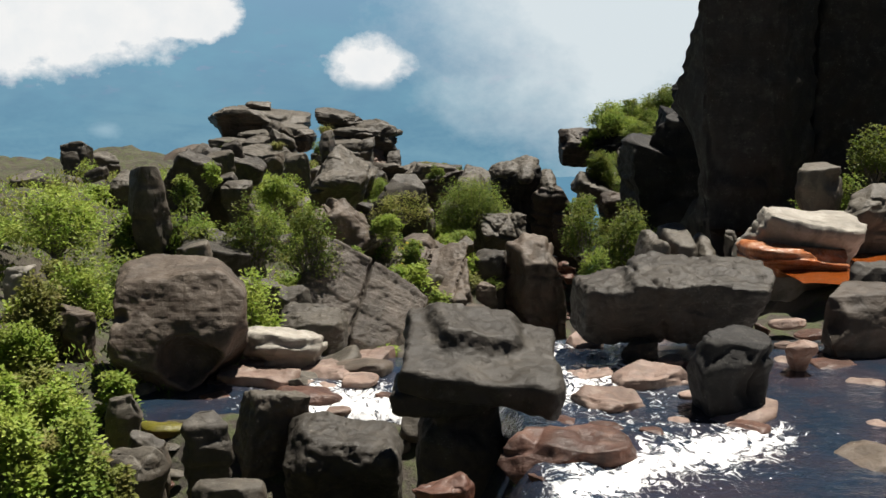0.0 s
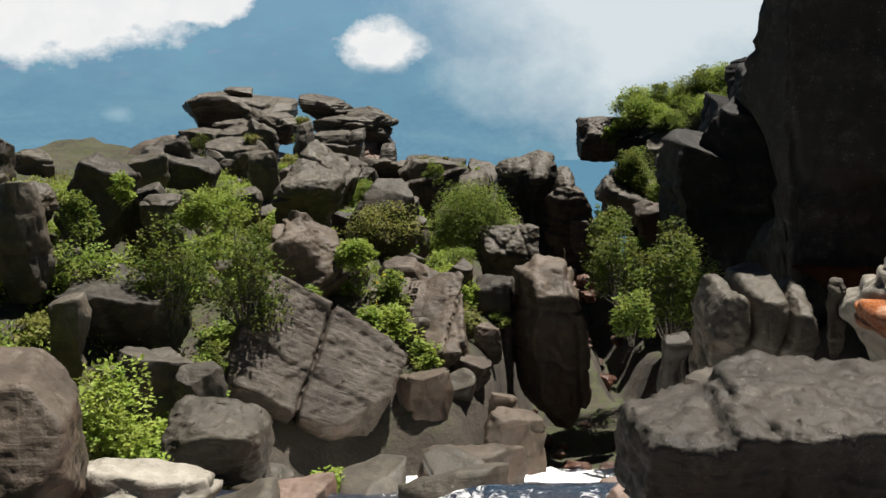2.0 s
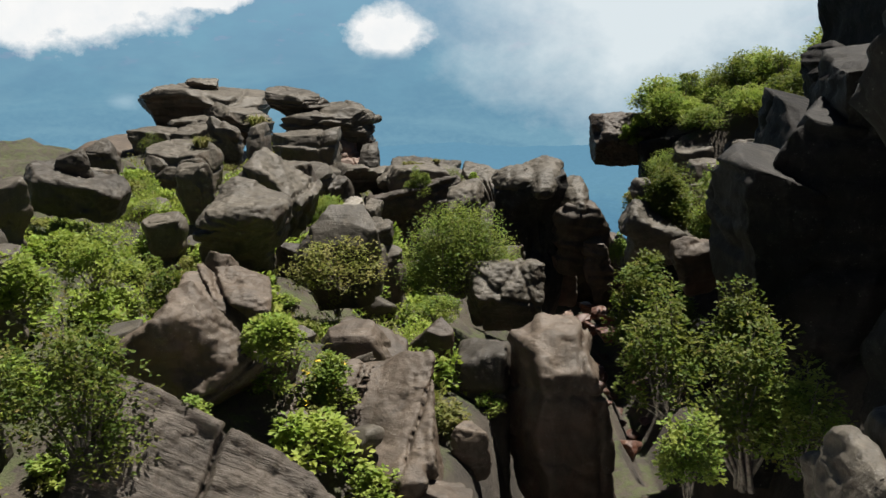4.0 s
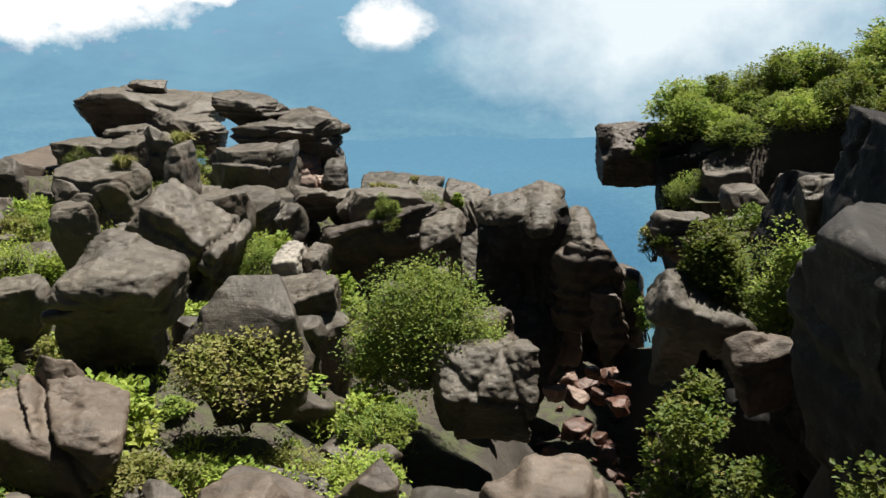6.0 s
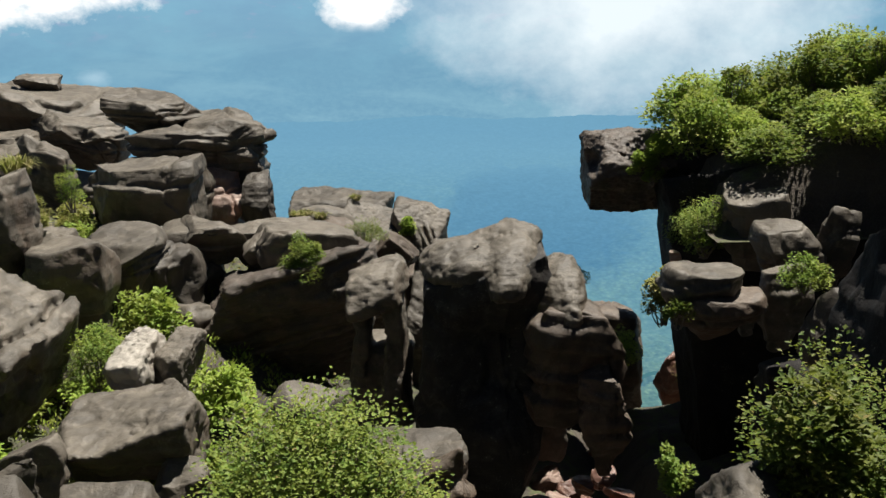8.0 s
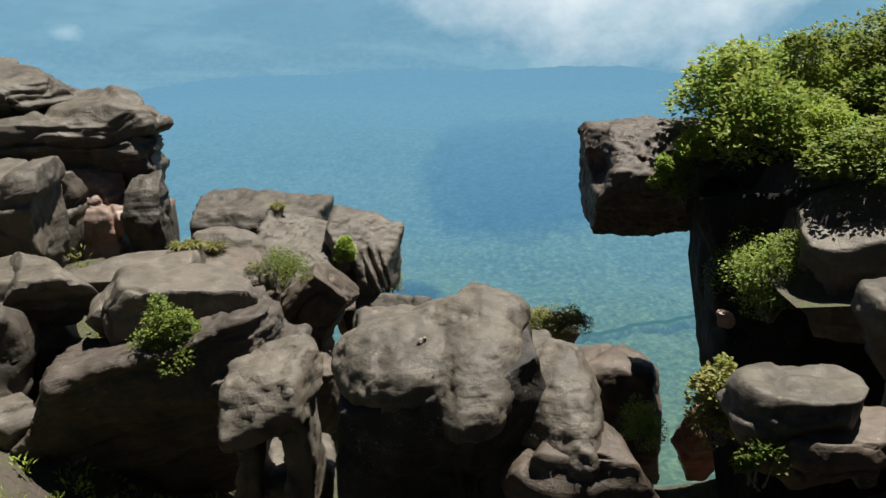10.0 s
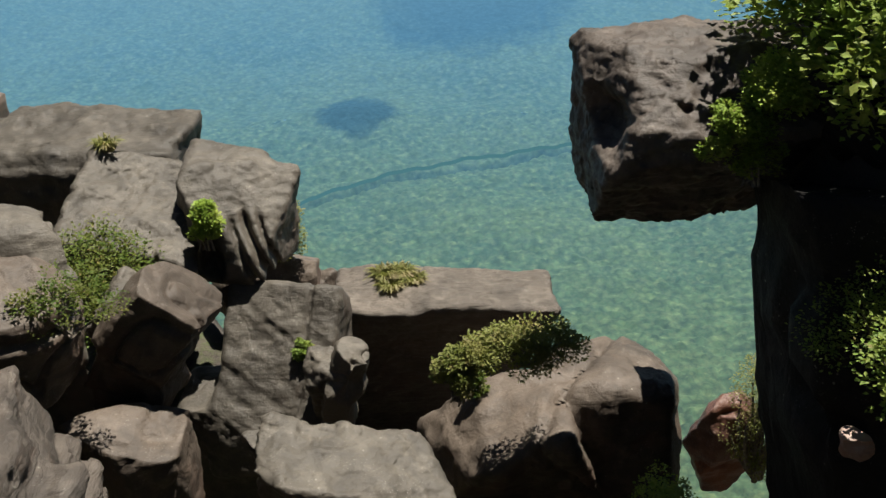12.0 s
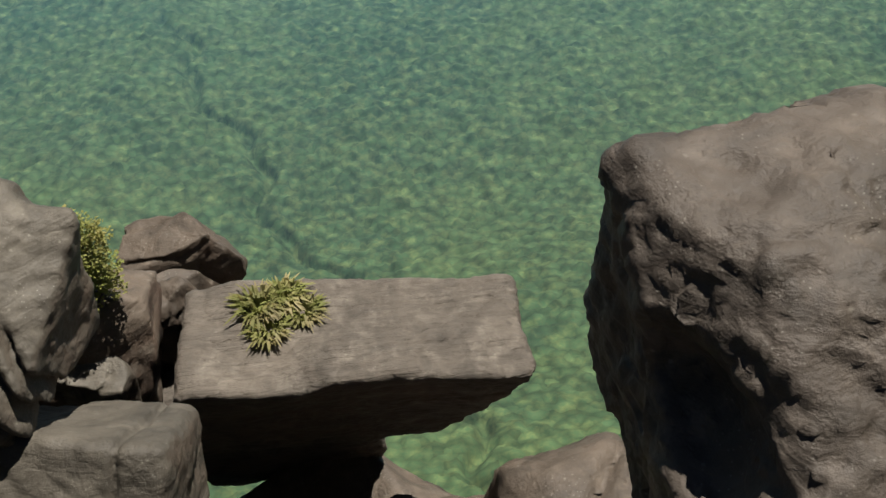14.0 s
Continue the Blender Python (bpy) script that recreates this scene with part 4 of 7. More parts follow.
boulder("stream_slab", (3.67, 14.73, 4.66), (0.33, 0.25, 0.10), turn=(5, 0, -6), material=ROCK_PALE, label="flat pinkish water-worn stone in the shallow stream", box=3, cuts=4, bites=0, crack=0.02, under=None, level=4, seed=1322)
boulder("stream_slab", (-2.80, 18.60, 3.70), (1.40, 1.05, 0.42), turn=(-1, 5, 31), material=ROCK_RED, label="flat pinkish water-worn stone in the shallow stream", box=3, cuts=4, bites=0, crack=0.02, under=None, level=4, seed=1323)
boulder("stream_slab", (-1.75, 19.51, 3.80), (0.82, 0.62, 0.25), turn=(6, -3, -12), material=ROCK_PALE, label="flat pinkish water-worn stone in the shallow stream", box=3, cuts=4, bites=0, crack=0.02, under=None, level=4, seed=1324)
boulder("stream_slab", (-4.51, 18.78, 3.68), (0.63, 0.47, 0.19), turn=(0, 2, 25), material=ROCK_RED, label="flat pinkish water-worn stone in the shallow stream", box=3, cuts=4, bites=0, crack=0.02, under=None, level=4, seed=1325)
boulder("stream_slab", (-1.75, 20.43, 3.77), (1.32, 0.99, 0.40), turn=(-6, -6, -18), material=ROCK_BROWN, label="flat pinkish water-worn stone in the shallow stream", box=3, cuts=4, bites=0, crack=0.02, under=None, level=4, seed=1326)
boulder("stream_slab", (-4.08, 20.60, 3.85), (0.75, 0.56, 0.23), turn=(1, -1, 19), material=ROCK_PALE, label="flat pinkish water-worn stone in the shallow stream", box=3, cuts=4, bites=0, crack=0.02, under=None, level=4, seed=1327)
boulder("stream_slab", (-1.05, 18.76, 3.72), (0.57, 0.42, 0.17), turn=(-5, 4, -24), material=ROCK_RED, label="flat pinkish water-worn stone in the shallow stream", box=3, cuts=4, bites=0, crack=0.02, under=None, level=4, seed=1328)
boulder("stream_slab", (-1.99, 18.07, 3.67), (0.51, 0.38, 0.15), turn=(2, -4, 13), material=ROCK_PALE, label="flat pinkish water-worn stone in the shallow stream", box=3, cuts=4, bites=0, crack=0.02, under=None, level=4, seed=1329)
boulder("stream_slab", (-5.53, 17.20, 3.27), (0.44, 0.33, 0.13), turn=(-4, 1, -30), material=ROCK, label="flat pinkish water-worn stone in the shallow stream", box=3, cuts=4, bites=0, crack=0.02, under=None, level=4, seed=1330)
boulder("stream_slab", (-5.08, 16.51, 3.17), (0.53, 0.40, 0.16), turn=(3, 6, 7), material=ROCK, label="flat pinkish water-worn stone in the shallow stream", box=3, cuts=4, bites=0, crack=0.02, under=None, level=4, seed=1331)
boulder("stream_slab", (-5.01, 17.20, 3.28), (0.37, 0.28, 0.11), turn=(-3, -2, -36), material=ROCK, label="flat pinkish water-worn stone in the shallow stream", box=3, cuts=4, bites=0, crack=0.02, under=None, level=4, seed=1332)
boulder("stream_slab", (-5.46, 16.13, 3.16), (0.63, 0.47, 0.19), turn=(4, 3, 1), material=ROCK, label="flat pinkish water-worn stone in the shallow stream", box=3, cuts=4, bites=0, crack=0.02, under=None, level=4, seed=1333)
boulder("stream_slab", (-4.81, 15.89, 3.07), (0.45, 0.34, 0.14), turn=(-2, -5, 38), material=ROCK_RED, label="flat pinkish water-worn stone in the shallow stream", box=3, cuts=4, bites=0, crack=0.02, under=None, level=4, seed=1334)
boulder("stream_slab", (-4.70, 16.37, 3.08), (0.38, 0.28, 0.11), turn=(5, 0, -5), material=ROCK, label="flat pinkish water-worn stone in the shallow stream", box=3, cuts=4, bites=0, crack=0.02, under=None, level=4, seed=1335)
boulder("wet_slab", (-5.05, 18.09, 3.40), (1.70, 1.28, 0.31), turn=(-1, 5, 32), material=ROCK_MOSS, label="shallow rock shelf covered in yellow-green and orange algae", box=3, cuts=4, bites=0, crack=0.02, under=None, level=4, seed=1336)
boulder("wet_slab", (-4.82, 18.60, 3.47), (1.27, 0.96, 0.23), turn=(6, -3, -11), material=ROCK_MOSS, label="shallow rock shelf covered in yellow-green and orange algae", box=3, cuts=4, bites=0, crack=0.02, under=None, level=4, seed=1337)
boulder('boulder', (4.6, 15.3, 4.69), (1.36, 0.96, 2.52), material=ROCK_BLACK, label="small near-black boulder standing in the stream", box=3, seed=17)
boulder('stub_rock', (7.68, 26.0, 5.16), (0.39, 0.24, 1.52), label="small upright rounded sandstone stub", seed=20)
boulder('washed_slab', (8.91, 25.0, 5.47), (2.86, 2.6, 2.23), turn=(0, 8, 0), material=ROCK_WHITE, label="pale whitish water-washed sandstone slab beside the pool", box=3, seed=21)
boulder('boulder', (8.13, 18.8, 4.84), (1.77, 1.1, 2.18), material=ROCK_BROWN, label="dark grey rounded sandstone boulder with a weathered top", box=3, seed=22)
boulder('boulder', (5.54, 13.2, 3.82), (1.96, 1.21, 2.09), material=ROCK_BROWN, label="low brown boulder at the edge of the dark pool", box=3, seed=23)
boulder('boulder', (10.39, 27.0, 6.61), (1.39, 0.86, 2.06), label="dark grey rounded sandstone boulder with a weathered top", seed=24)
boulder('boulder', (11.29, 26.0, 5.98), (1.87, 1.16, 2.38), label="dark grey rounded sandstone boulder with a weathered top", seed=25)
boulder('boulder', (9.23, 20.5, 5.15), (1.08, 0.67, 1.88), material=ROCK_DARK, label="dark grey rounded sandstone boulder with a weathered top", seed=26)
boulder('boulder', (-3.79, 15.0, 3.57), (0.83, 0.52, 2.36), label="dark grey rounded sandstone boulder with a weathered top", box=2.8, seed=29)
boulder('boulder', (-5.58, 16.6, 3.48), (0.66, 0.41, 1.99), label="dark grey rounded sandstone boulder with a weathered top", box=2.5, seed=30)
boulder('boulder', (-4.99, 14.8, 3.25), (1.05, 0.65, 1.92), label="dark grey rounded sandstone boulder with a weathered top", box=2.5, seed=31)
boulder('boulder', (-4.89, 15.6, 3.39), (0.66, 0.41, 1.55), label="dark grey rounded sandstone boulder with a weathered top", box=2.5, seed=32)
boulder('boulder', (-3.08, 13.4, 3.37), (1.12, 0.69, 1.76), label="dark grey rounded sandstone boulder with a weathered top", box=2.5, seed=33)
boulder('stream_rock', (1.71, 13.4, 4.46), (2.05, 1.0, 1.14), material=ROCK_RED, label="wet reddish-brown rock lying in the stream", box=2.8, seed=35)
boulder('stream_rock', (0.02, 12.6, 4.3), (0.86, 0.53, 0.78), material=ROCK_RED, label="wet reddish-brown rock lying in the stream", seed=36)
boulder('stream_rock', (1.55, 12.5, 4.35), (0.81, 0.5, 0.78), material=ROCK_RED, label="wet reddish-brown rock lying in the stream", seed=37)
boulder('stream_slab', (-3.7, 20.0, 3.63), (1.72, 1.55, 0.67), material=ROCK_PALE, label="pale pink water-worn sandstone slab in the stream", box=2.8, seed=40, strata=0.02)
boulder('stream_slab', (-2.85, 19.2, 3.48), (1.53, 1.38, 0.61), material=ROCK_PALE, label="pale pink water-worn sandstone slab in the stream", box=2.8, seed=41, strata=0.02)
boulder('stream_slab', (-2.18, 20.3, 3.52), (1.41, 1.27, 0.86), material=ROCK_PALE, label="pale pink water-worn sandstone slab in the stream", box=2.8, seed=42, strata=0.02)
boulder('stream_slab', (-1.88, 21.8, 3.22), (1.53, 1.37, 1.13), material=ROCK_PALE, label="pale pink water-worn sandstone slab in the stream", box=2.8, seed=43, strata=0.02)
boulder('stream_slab', (2.95, 19.6, 4.42), (0.9, 0.81, 0.82), material=ROCK_PALE, label="pale pink water-worn sandstone slab in the stream", box=2.8, seed=44, strata=0.02)
boulder('stream_slab', (4.17, 18.0, 4.48), (0.79, 0.71, 0.61), material=ROCK_PALE, label="pale pink water-worn sandstone slab in the stream", box=2.8, seed=45, strata=0.02)
boulder('stream_slab', (2.68, 17.2, 4.46), (0.78, 0.7, 0.68), material=ROCK_PALE, label="pale pink water-worn sandstone slab in the stream", box=2.8, seed=46, strata=0.02)
boulder('stream_slab', (3.69, 16.8, 4.52), (1.3, 1.17, 0.77), material=ROCK_PALE, label="pale pink water-worn sandstone slab in the stream", box=2.8, seed=47, strata=0.02)
boulder('stream_slab', (1.92, 16.0, 4.48), (0.43, 0.39, 0.6), material=ROCK_PALE, label="pale pink water-worn sandstone slab in the stream", box=2.8, seed=48, strata=0.02)
boulder('stream_slab', (2.76, 15.6, 4.52), (1.16, 1.04, 0.67), material=ROCK_PALE, label="pale pink water-worn sandstone slab in the stream", box=2.8, seed=49, strata=0.02)
boulder('stream_slab', (4.81, 14.8, 4.44), (0.64, 0.58, 0.52), material=ROCK_RED, label="pale pink water-worn sandstone slab in the stream", box=2.8, seed=50, strata=0.02)
boulder('stream_slab', (6.5, 17.5, 4.91), (0.57, 0.51, 0.66), material=ROCK_PALE, label="pale pink water-worn sandstone slab in the stream", box=2.8, seed=51, strata=0.02)
boulder('stream_slab', (-4.6, 19.6, 3.48), (0.7, 0.63, 0.74), material=ROCK_RED, label="pale pink water-worn sandstone slab in the stream", box=2.8, seed=52, strata=0.02)
boulder('washed_boulder', (-3.53, 20.8, 3.96), (2.0, 1.24, 1.38), material=ROCK_WHITE, label="pale grey water-washed boulder at the stream bank", box=3, seed=55)
boulder('stream_rock', (3.72, 18.0, 4.79), (0.7, 0.44, 0.63), material=ROCK_DARK, label="small dark rounded stone in the stream", seed=56)
boulder('stream_rock', (4.04, 14.3, 4.44), (0.32, 0.2, 0.49), material=ROCK_DARK, label="small dark rounded stone in the stream", seed=57)
boulder('boulder', (-9.69, 22.0, 4.75), (0.8, 0.49, 1.98), material=ROCK_WHITE, label="pale lichen-covered rock half hidden in shrubs", seed=58)
boulder('boulder', (-7.77, 20.0, 4.41), (1.04, 0.64, 1.76), material=ROCK_BROWN, label="pale brown rock half hidden in shrubs", seed=59)
boulder('boulder', (-8.9, 29.6, 5.98), (1.45, 0.9, 2.71), label="dark grey rounded sandstone boulder with a weathered top", box=3, seed=61)
boulder('boulder', (-6.78, 26.5, 4.58), (0.89, 0.55, 1.92), label="dark grey rounded sandstone boulder with a weathered top", box=2.5, seed=64)
boulder('boulder', (-17.15, 46.0, 5.56), (1.52, 0.94, 2.83), label="dark grey rounded sandstone boulder with a weathered top", seed=66)
boulder('boulder', (-17.09, 50.0, 5.09), (1.77, 1.1, 2.21), label="dark grey rounded sandstone boulder with a weathered top", seed=67)
boulder('boulder', (-7.18, 34.5, 5.38), (1.15, 0.71, 1.93), label="dark grey rounded sandstone boulder with a weathered top", seed=68)
boulder('boulder', (-3.86, 25.0, 3.73), (0.9, 0.56, 1.73), label="dark grey rounded sandstone boulder with a weathered top", seed=69)
boulder('boulder', (-1.92, 22.0, 3.03), (1.7, 1.05, 1.26), material=ROCK_BROWN, label="flat brown boulder at the stream bank", seed=70)
boulder('boulder', (2.05, 30.0, 0.54), (1.44, 0.89, 2.73), material=ROCK_BROWN, label="reddish brown boulder beside the small waterfall", seed=72)
boulder('boulder', (1.01, 27.0, 1.4), (2.21, 1.6, 2.2), material=ROCK_BROWN, label="dark grey rounded sandstone boulder with a weathered top", seed=73)
boulder('boulder', (3.53, 23.0, 2.36), (1.49, 0.92, 1.98), material=ROCK_PALE, label="pale pinkish boulder beside the small waterfall", seed=74)
boulder('ravine_boulder', (0.77, 33.2, 0.47), (1.27, 1.1, 3.52), turn=(0, 10, 0), material=ROCK_BROWN, label="narrow reddish rock foot in the ravine", box=3, seed=86)
boulder('wedge_rock', (1.65, 35.3, 1.92), (0.77, 0.48, 1.22), material=ROCK_BROWN, label="small wedge of brown sandstone jammed in the ravine", box=4, seed=87)
boulder('boulder', (1.89, 30.8, 1.03), (0.9, 0.56, 2.13), material=ROCK_BROWN, label="dark grey rounded sandstone boulder with a weathered top", seed=90)
boulder('boulder', (-0.13, 31.2, 1.27), (1.34, 0.83, 2.36), material=ROCK_BROWN, label="dark grey rounded sandstone boulder with a weathered top", seed=91)
boulder('boulder', (5.09, 24.6, 3.54), (1.05, 0.9, 2.13), label="dark grey rounded sandstone boulder with a weathered top", seed=92)
boulder('boulder', (4.7, 26.0, 3.84), (0.61, 0.38, 2.23), material=ROCK_DARK, label="dark grey rounded sandstone boulder with a weathered top", seed=93)
boulder('boulder', (-4.71, 25.6, 3.42), (1.75, 1.08, 2.68), label="dark grey rounded sandstone boulder with a weathered top", seed=96)
boulder('boulder', (-8.71, 38.0, 6.06), (1.23, 0.76, 2.17), label="dark grey rounded sandstone boulder with a weathered top", seed=97)
boulder('boulder', (-7.9, 35.5, 5.45), (1.37, 0.85, 2.25), label="dark grey rounded sandstone boulder with a weathered top", seed=98)
boulder('boulder', (-9.3, 44.0, 6.32), (0.98, 0.61, 1.77), material=ROCK_DARK, label="dark grey rounded sandstone boulder with a weathered top", seed=99)
boulder('boulder', (-1.71, 42.0, 4.47), (2.41, 1.49, 2.79), label="flat grey boulder among low shrubs", seed=100)
boulder('boulder', (0.65, 38.8, 2.5), (1.11, 0.69, 2.33), material=ROCK_BROWN, label="dark grey rounded sandstone boulder with a weathered top", seed=102)
boulder('boulder', (-0.86, 37.8, 2.65), (1.61, 1.0, 2.51), material=ROCK_BROWN, label="dark grey rounded sandstone boulder with a weathered top", seed=103)
boulder('boulder', (-7.18, 48.0, 5.1), (1.53, 0.95, 2.39), label="dark grey rounded sandstone boulder with a weathered top", seed=112)
boulder('boulder', (-1.04, 37.7, 2.53), (1.94, 1.5, 2.51), turn=(0, 15, 0), material=ROCK_BROWN, label="dark grey rounded sandstone boulder with a weathered top", seed=114)
boulder('boulder', (-1.62, 45.6, 2.66), (1.41, 0.87, 2.74), label="dark grey rounded sandstone boulder with a weathered top", seed=118)
boulder('boulder', (-3.01, 46.8, 2.96), (1.02, 0.63, 2.65), label="dark grey rounded sandstone boulder with a weathered top", seed=119, box=2.6)
boulder('boulder', (-0.77, 47.0, 2.34), (1.03, 0.64, 2.77), label="dark grey rounded sandstone boulder with a weathered top", seed=120)
boulder('boulder', (3.13, 47.5, 2.52), (0.83, 0.52, 2.27), material=ROCK_BROWN, label="dark grey rounded sandstone boulder with a weathered top", seed=121)
boulder('boulder', (-3.58, 45.0, 3.15), (0.92, 0.57, 2.19), material=ROCK_DARK, label="dark grey rounded sandstone boulder with a weathered top", seed=122)
boulder('boulder', (-14.99, 61.0, 4.36), (1.81, 1.13, 2.88), material=ROCK_DARK, label="dark grey rounded sandstone boulder with a weathered top", seed=123)
boulder('boulder', (-13.57, 57.0, 3.95), (1.49, 0.93, 2.2), label="dark grey rounded sandstone boulder with a weathered top", seed=124)
boulder('boulder', (-7.29, 45.0, 4.09), (1.31, 0.81, 2.1), label="dark grey rounded sandstone boulder with a weathered top", seed=125)
boulder('boulder', (-4.42, 40.0, 4.19), (0.77, 0.48, 1.79), material=ROCK_BROWN, label="dark grey rounded sandstone boulder with a weathered top", seed=126)
boulder('capstone', (-14.17, 76.0, 6.24), (7.65, 6.4, 2.8), turn=(0, 2, 0), label="flat layered sandstone cap of a weathered rock stack", box=2.8, seed=140, layers=3, strata=0.14)
boulder('capstone', (-14.09, 76.5, 7.61), (1.95, 1.6, 0.78), label="flat layered sandstone cap of a weathered rock stack", box=2.8, seed=141)
boulder('ledge_rock', (-11.36, 73.0, 5.46), (3.93, 3.2, 2.27), turn=(0, 8, 0), label="flat layered sandstone cap of a weathered rock stack", seed=142, layers=3, strata=0.12)
boulder('ledge_rock', (-13.75, 72.0, 5.43), (2.25, 2.4, 1.27), label="flat layered sandstone cap of a weathered rock stack", seed=143, layers=3, strata=0.1)
boulder('capstone', (-7.02, 70.0, 6.78), (3.46, 3.6, 1.6), turn=(0, 4, 0), label="flat layered sandstone cap of a weathered rock stack", box=3, seed=144, layers=3, strata=0.1)
boulder('layered_boulder', (-5.78, 69.2, 5.38), (5.33, 4.0, 3.0), label="massive dark layered block of a rock stack", box=4, seed=145, layers=3, strata=0.1)
boulder('pillar_rock', (-4.79, 68.0, 2.82), (2.02, 2.0, 4.38), turn=(-10, 0, 0), material=ROCK_PALE, label="ochre bare sandstone pillar below a rock stack", box=5, under=None, bites=0, seed=146)
boulder('pillar_rock', (-3.25, 67.6, 3.09), (1.06, 1.6, 3.73), material=ROCK_DARK, label="dark narrow sandstone pillar below a rock stack", box=3.2, seed=147)
boulder('ridge_block', (-7.33, 66.0, 3.96), (3.04, 2.4, 3.37), label="dark grey rounded sandstone boulder with a weathered top", seed=148)
boulder('ridge_block', (-6.08, 66.6, 3.72), (2.47, 2.4, 3.1), label="dark grey rounded sandstone boulder with a weathered top", seed=149)
boulder('ridge_block', (-14.27, 70.0, 4.06), (4.35, 4.0, 3.21), label="dark grey rounded sandstone boulder with a weathered top", seed=150)
boulder('ridge_block', (-11.1, 69.0, 4.67), (2.39, 2.4, 2.45), turn=(0, 25, 0), label="dark grey rounded sandstone boulder with a weathered top", seed=151)
boulder('ridge_block', (-10.88, 60.0, 4.26), (3.44, 4.0, 2.95), label="dark grey rounded sandstone boulder with a weathered top", seed=152, box=2.6)
boulder('ridge_block', (-5.17, 58.0, 3.74), (2.14, 3.2, 2.43), label="dark grey rounded sandstone boulder with a weathered top", seed=153, box=2.8)
boulder('ridge_block', (-5.35, 55.0, 4.23), (1.68, 2.4, 2.52), label="dark grey rounded sandstone boulder with a weathered top", seed=154)
boulder('ridge_block', (-4.06, 61.0, 3.35), (1.99, 2.4, 2.34), label="dark grey rounded sandstone boulder with a weathered top", seed=155)
boulder('ridge_block', (-2.01, 61.5, 3.31), (2.68, 2.4, 2.33), label="flat dark rock ledge on the ridge", seed=156)
boulder('ridge_block', (-5.96, 56.5, 3.52), (1.67, 1.9, 3.79), label="dark grey rounded sandstone boulder with a weathered top", seed=157, box=4)
boulder('ridge_block', (-5.89, 61.5, 3.28), (2.23, 2.4, 2.49), label="dark grey rounded sandstone boulder with a weathered top", seed=158, box=2.7)
boulder('ridge_block', (-4.4, 59.0, 3.05), (1.89, 2.4, 2.67), material=ROCK_DARK, label="dark grey rounded sandstone boulder with a weathered top", seed=159, box=3)
boulder('ridge_block', (-6.31, 64.2, 4.27), (3.71, 2.8, 3.28), label="dark grey rounded sandstone boulder with a weathered top", seed=160, box=3.2)
boulder('ridge_block', (-6.32, 55.0, 5.76), (0.75, 2.4, 2.49), label="dark grey rounded sandstone boulder with a weathered top", seed=161)
boulder('boulder', (-4.86, 52.0, 3.81), (0.89, 0.55, 1.92), label="dark grey rounded sandstone boulder with a weathered top", seed=162)
boulder('ridge_block', (-3.52, 60.5, 4.01), (2.38, 2.4, 1.38), label="dark grey rounded sandstone boulder with a weathered top", seed=171, box=2.8)
boulder('ridge_block', (-1.38, 60.0, 3.92), (2.03, 2.4, 1.35), label="dark grey rounded sandstone boulder with a weathered top", seed=172, box=2.8)
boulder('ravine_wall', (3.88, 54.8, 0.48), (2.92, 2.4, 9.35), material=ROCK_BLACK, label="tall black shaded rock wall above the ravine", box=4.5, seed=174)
boulder('stepped_rock', (5.66, 54.0, 2.56), (2.3, 1.4, 2.91), turn=(0, 10, 0), material=ROCK_BROWN, label="eroded brown rock face stepping down into the ravine", box=3, seed=178, crack=0.1, strata=0.1)
boulder('stepped_rock', (6.55, 53.6, 1.42), (1.05, 1.1, 2.7), material=ROCK_BROWN, label="eroded brown rock face stepping down into the ravine", box=3, seed=179, strata=0.1)
boulder('boulder', (0.52, 50.5, 2.65), (1.52, 1.3, 1.73), turn=(0, 12, 0), label="dark grey rounded sandstone boulder with a weathered top", seed=180, box=2.6)
boulder('boulder', (2.9, 48.4, 2.36), (1.31, 1.4, 1.95), label="dark grey rounded sandstone boulder with a weathered top", seed=181, box=3)
boulder('boulder', (-2.35, 45.0, 3.73), (0.54, 0.34, 1.97), label="dark grey rounded sandstone boulder with a weathered top", seed=182)
boulder('ridge_block', (-0.72, 59.5, 3.4), (2.8, 2.1, 2.62), turn=(0, 12, 0), label="dark grey rounded sandstone boulder with a weathered top", box=3, seed=195)
boulder('ridge_block', (-0.92, 62.3, 3.1), (3.35, 2.1, 2.57), turn=(0, 8, 0), material=ROCK_BROWN, label="dark grey rounded sandstone boulder with a weathered top", box=2.8, seed=196)
boulder('ridge_block', (1.1, 63.4, 1.91), (1.45, 1.3, 3.13), turn=(0, 38, 0), material=ROCK_BROWN, label="dark grey rounded sandstone boulder with a weathered top", box=3.2, seed=197)
boulder('boulder', (-0.6, 63.6, 2.49), (2.26, 1.8, 3.62), turn=(-20, 0, 0), label="dark grey rounded sandstone boulder with a weathered top", box=3, seed=223, bites=0, under=None)
boulder('boulder', (3.99, 63.6, 1.04), (0.62, 0.8, 2.04), turn=(0, 15, 0), label="dark grey rounded sandstone boulder with a weathered top", seed=206)
boulder('boulder', (3.27, 62.2, 0.68), (1.16, 0.72, 1.87), label="dark grey rounded sandstone boulder with a weathered top", seed=207)
boulder('boulder', (3.36, 69.0, -0.57), (1.07, 0.67, 1.92), material=ROCK_BROWN, label="dark grey rounded sandstone boulder with a weathered top", seed=208)
boulder('boulder', (2.89, 72.3, -2.95), (2.05, 1.27, 2.92), material=ROCK_BROWN, label="broken boulder on the cliff ledge", seed=212)
boulder('boulder', (3.22, 70.6, -2.27), (1.3, 0.81, 2.77), material=ROCK_BROWN, label="broken boulder on the cliff ledge", seed=213)
boulder('boulder', (2.88, 67.6, -0.42), (1.05, 0.65, 2.11), label="dark grey rounded sandstone boulder with a weathered top", seed=214)
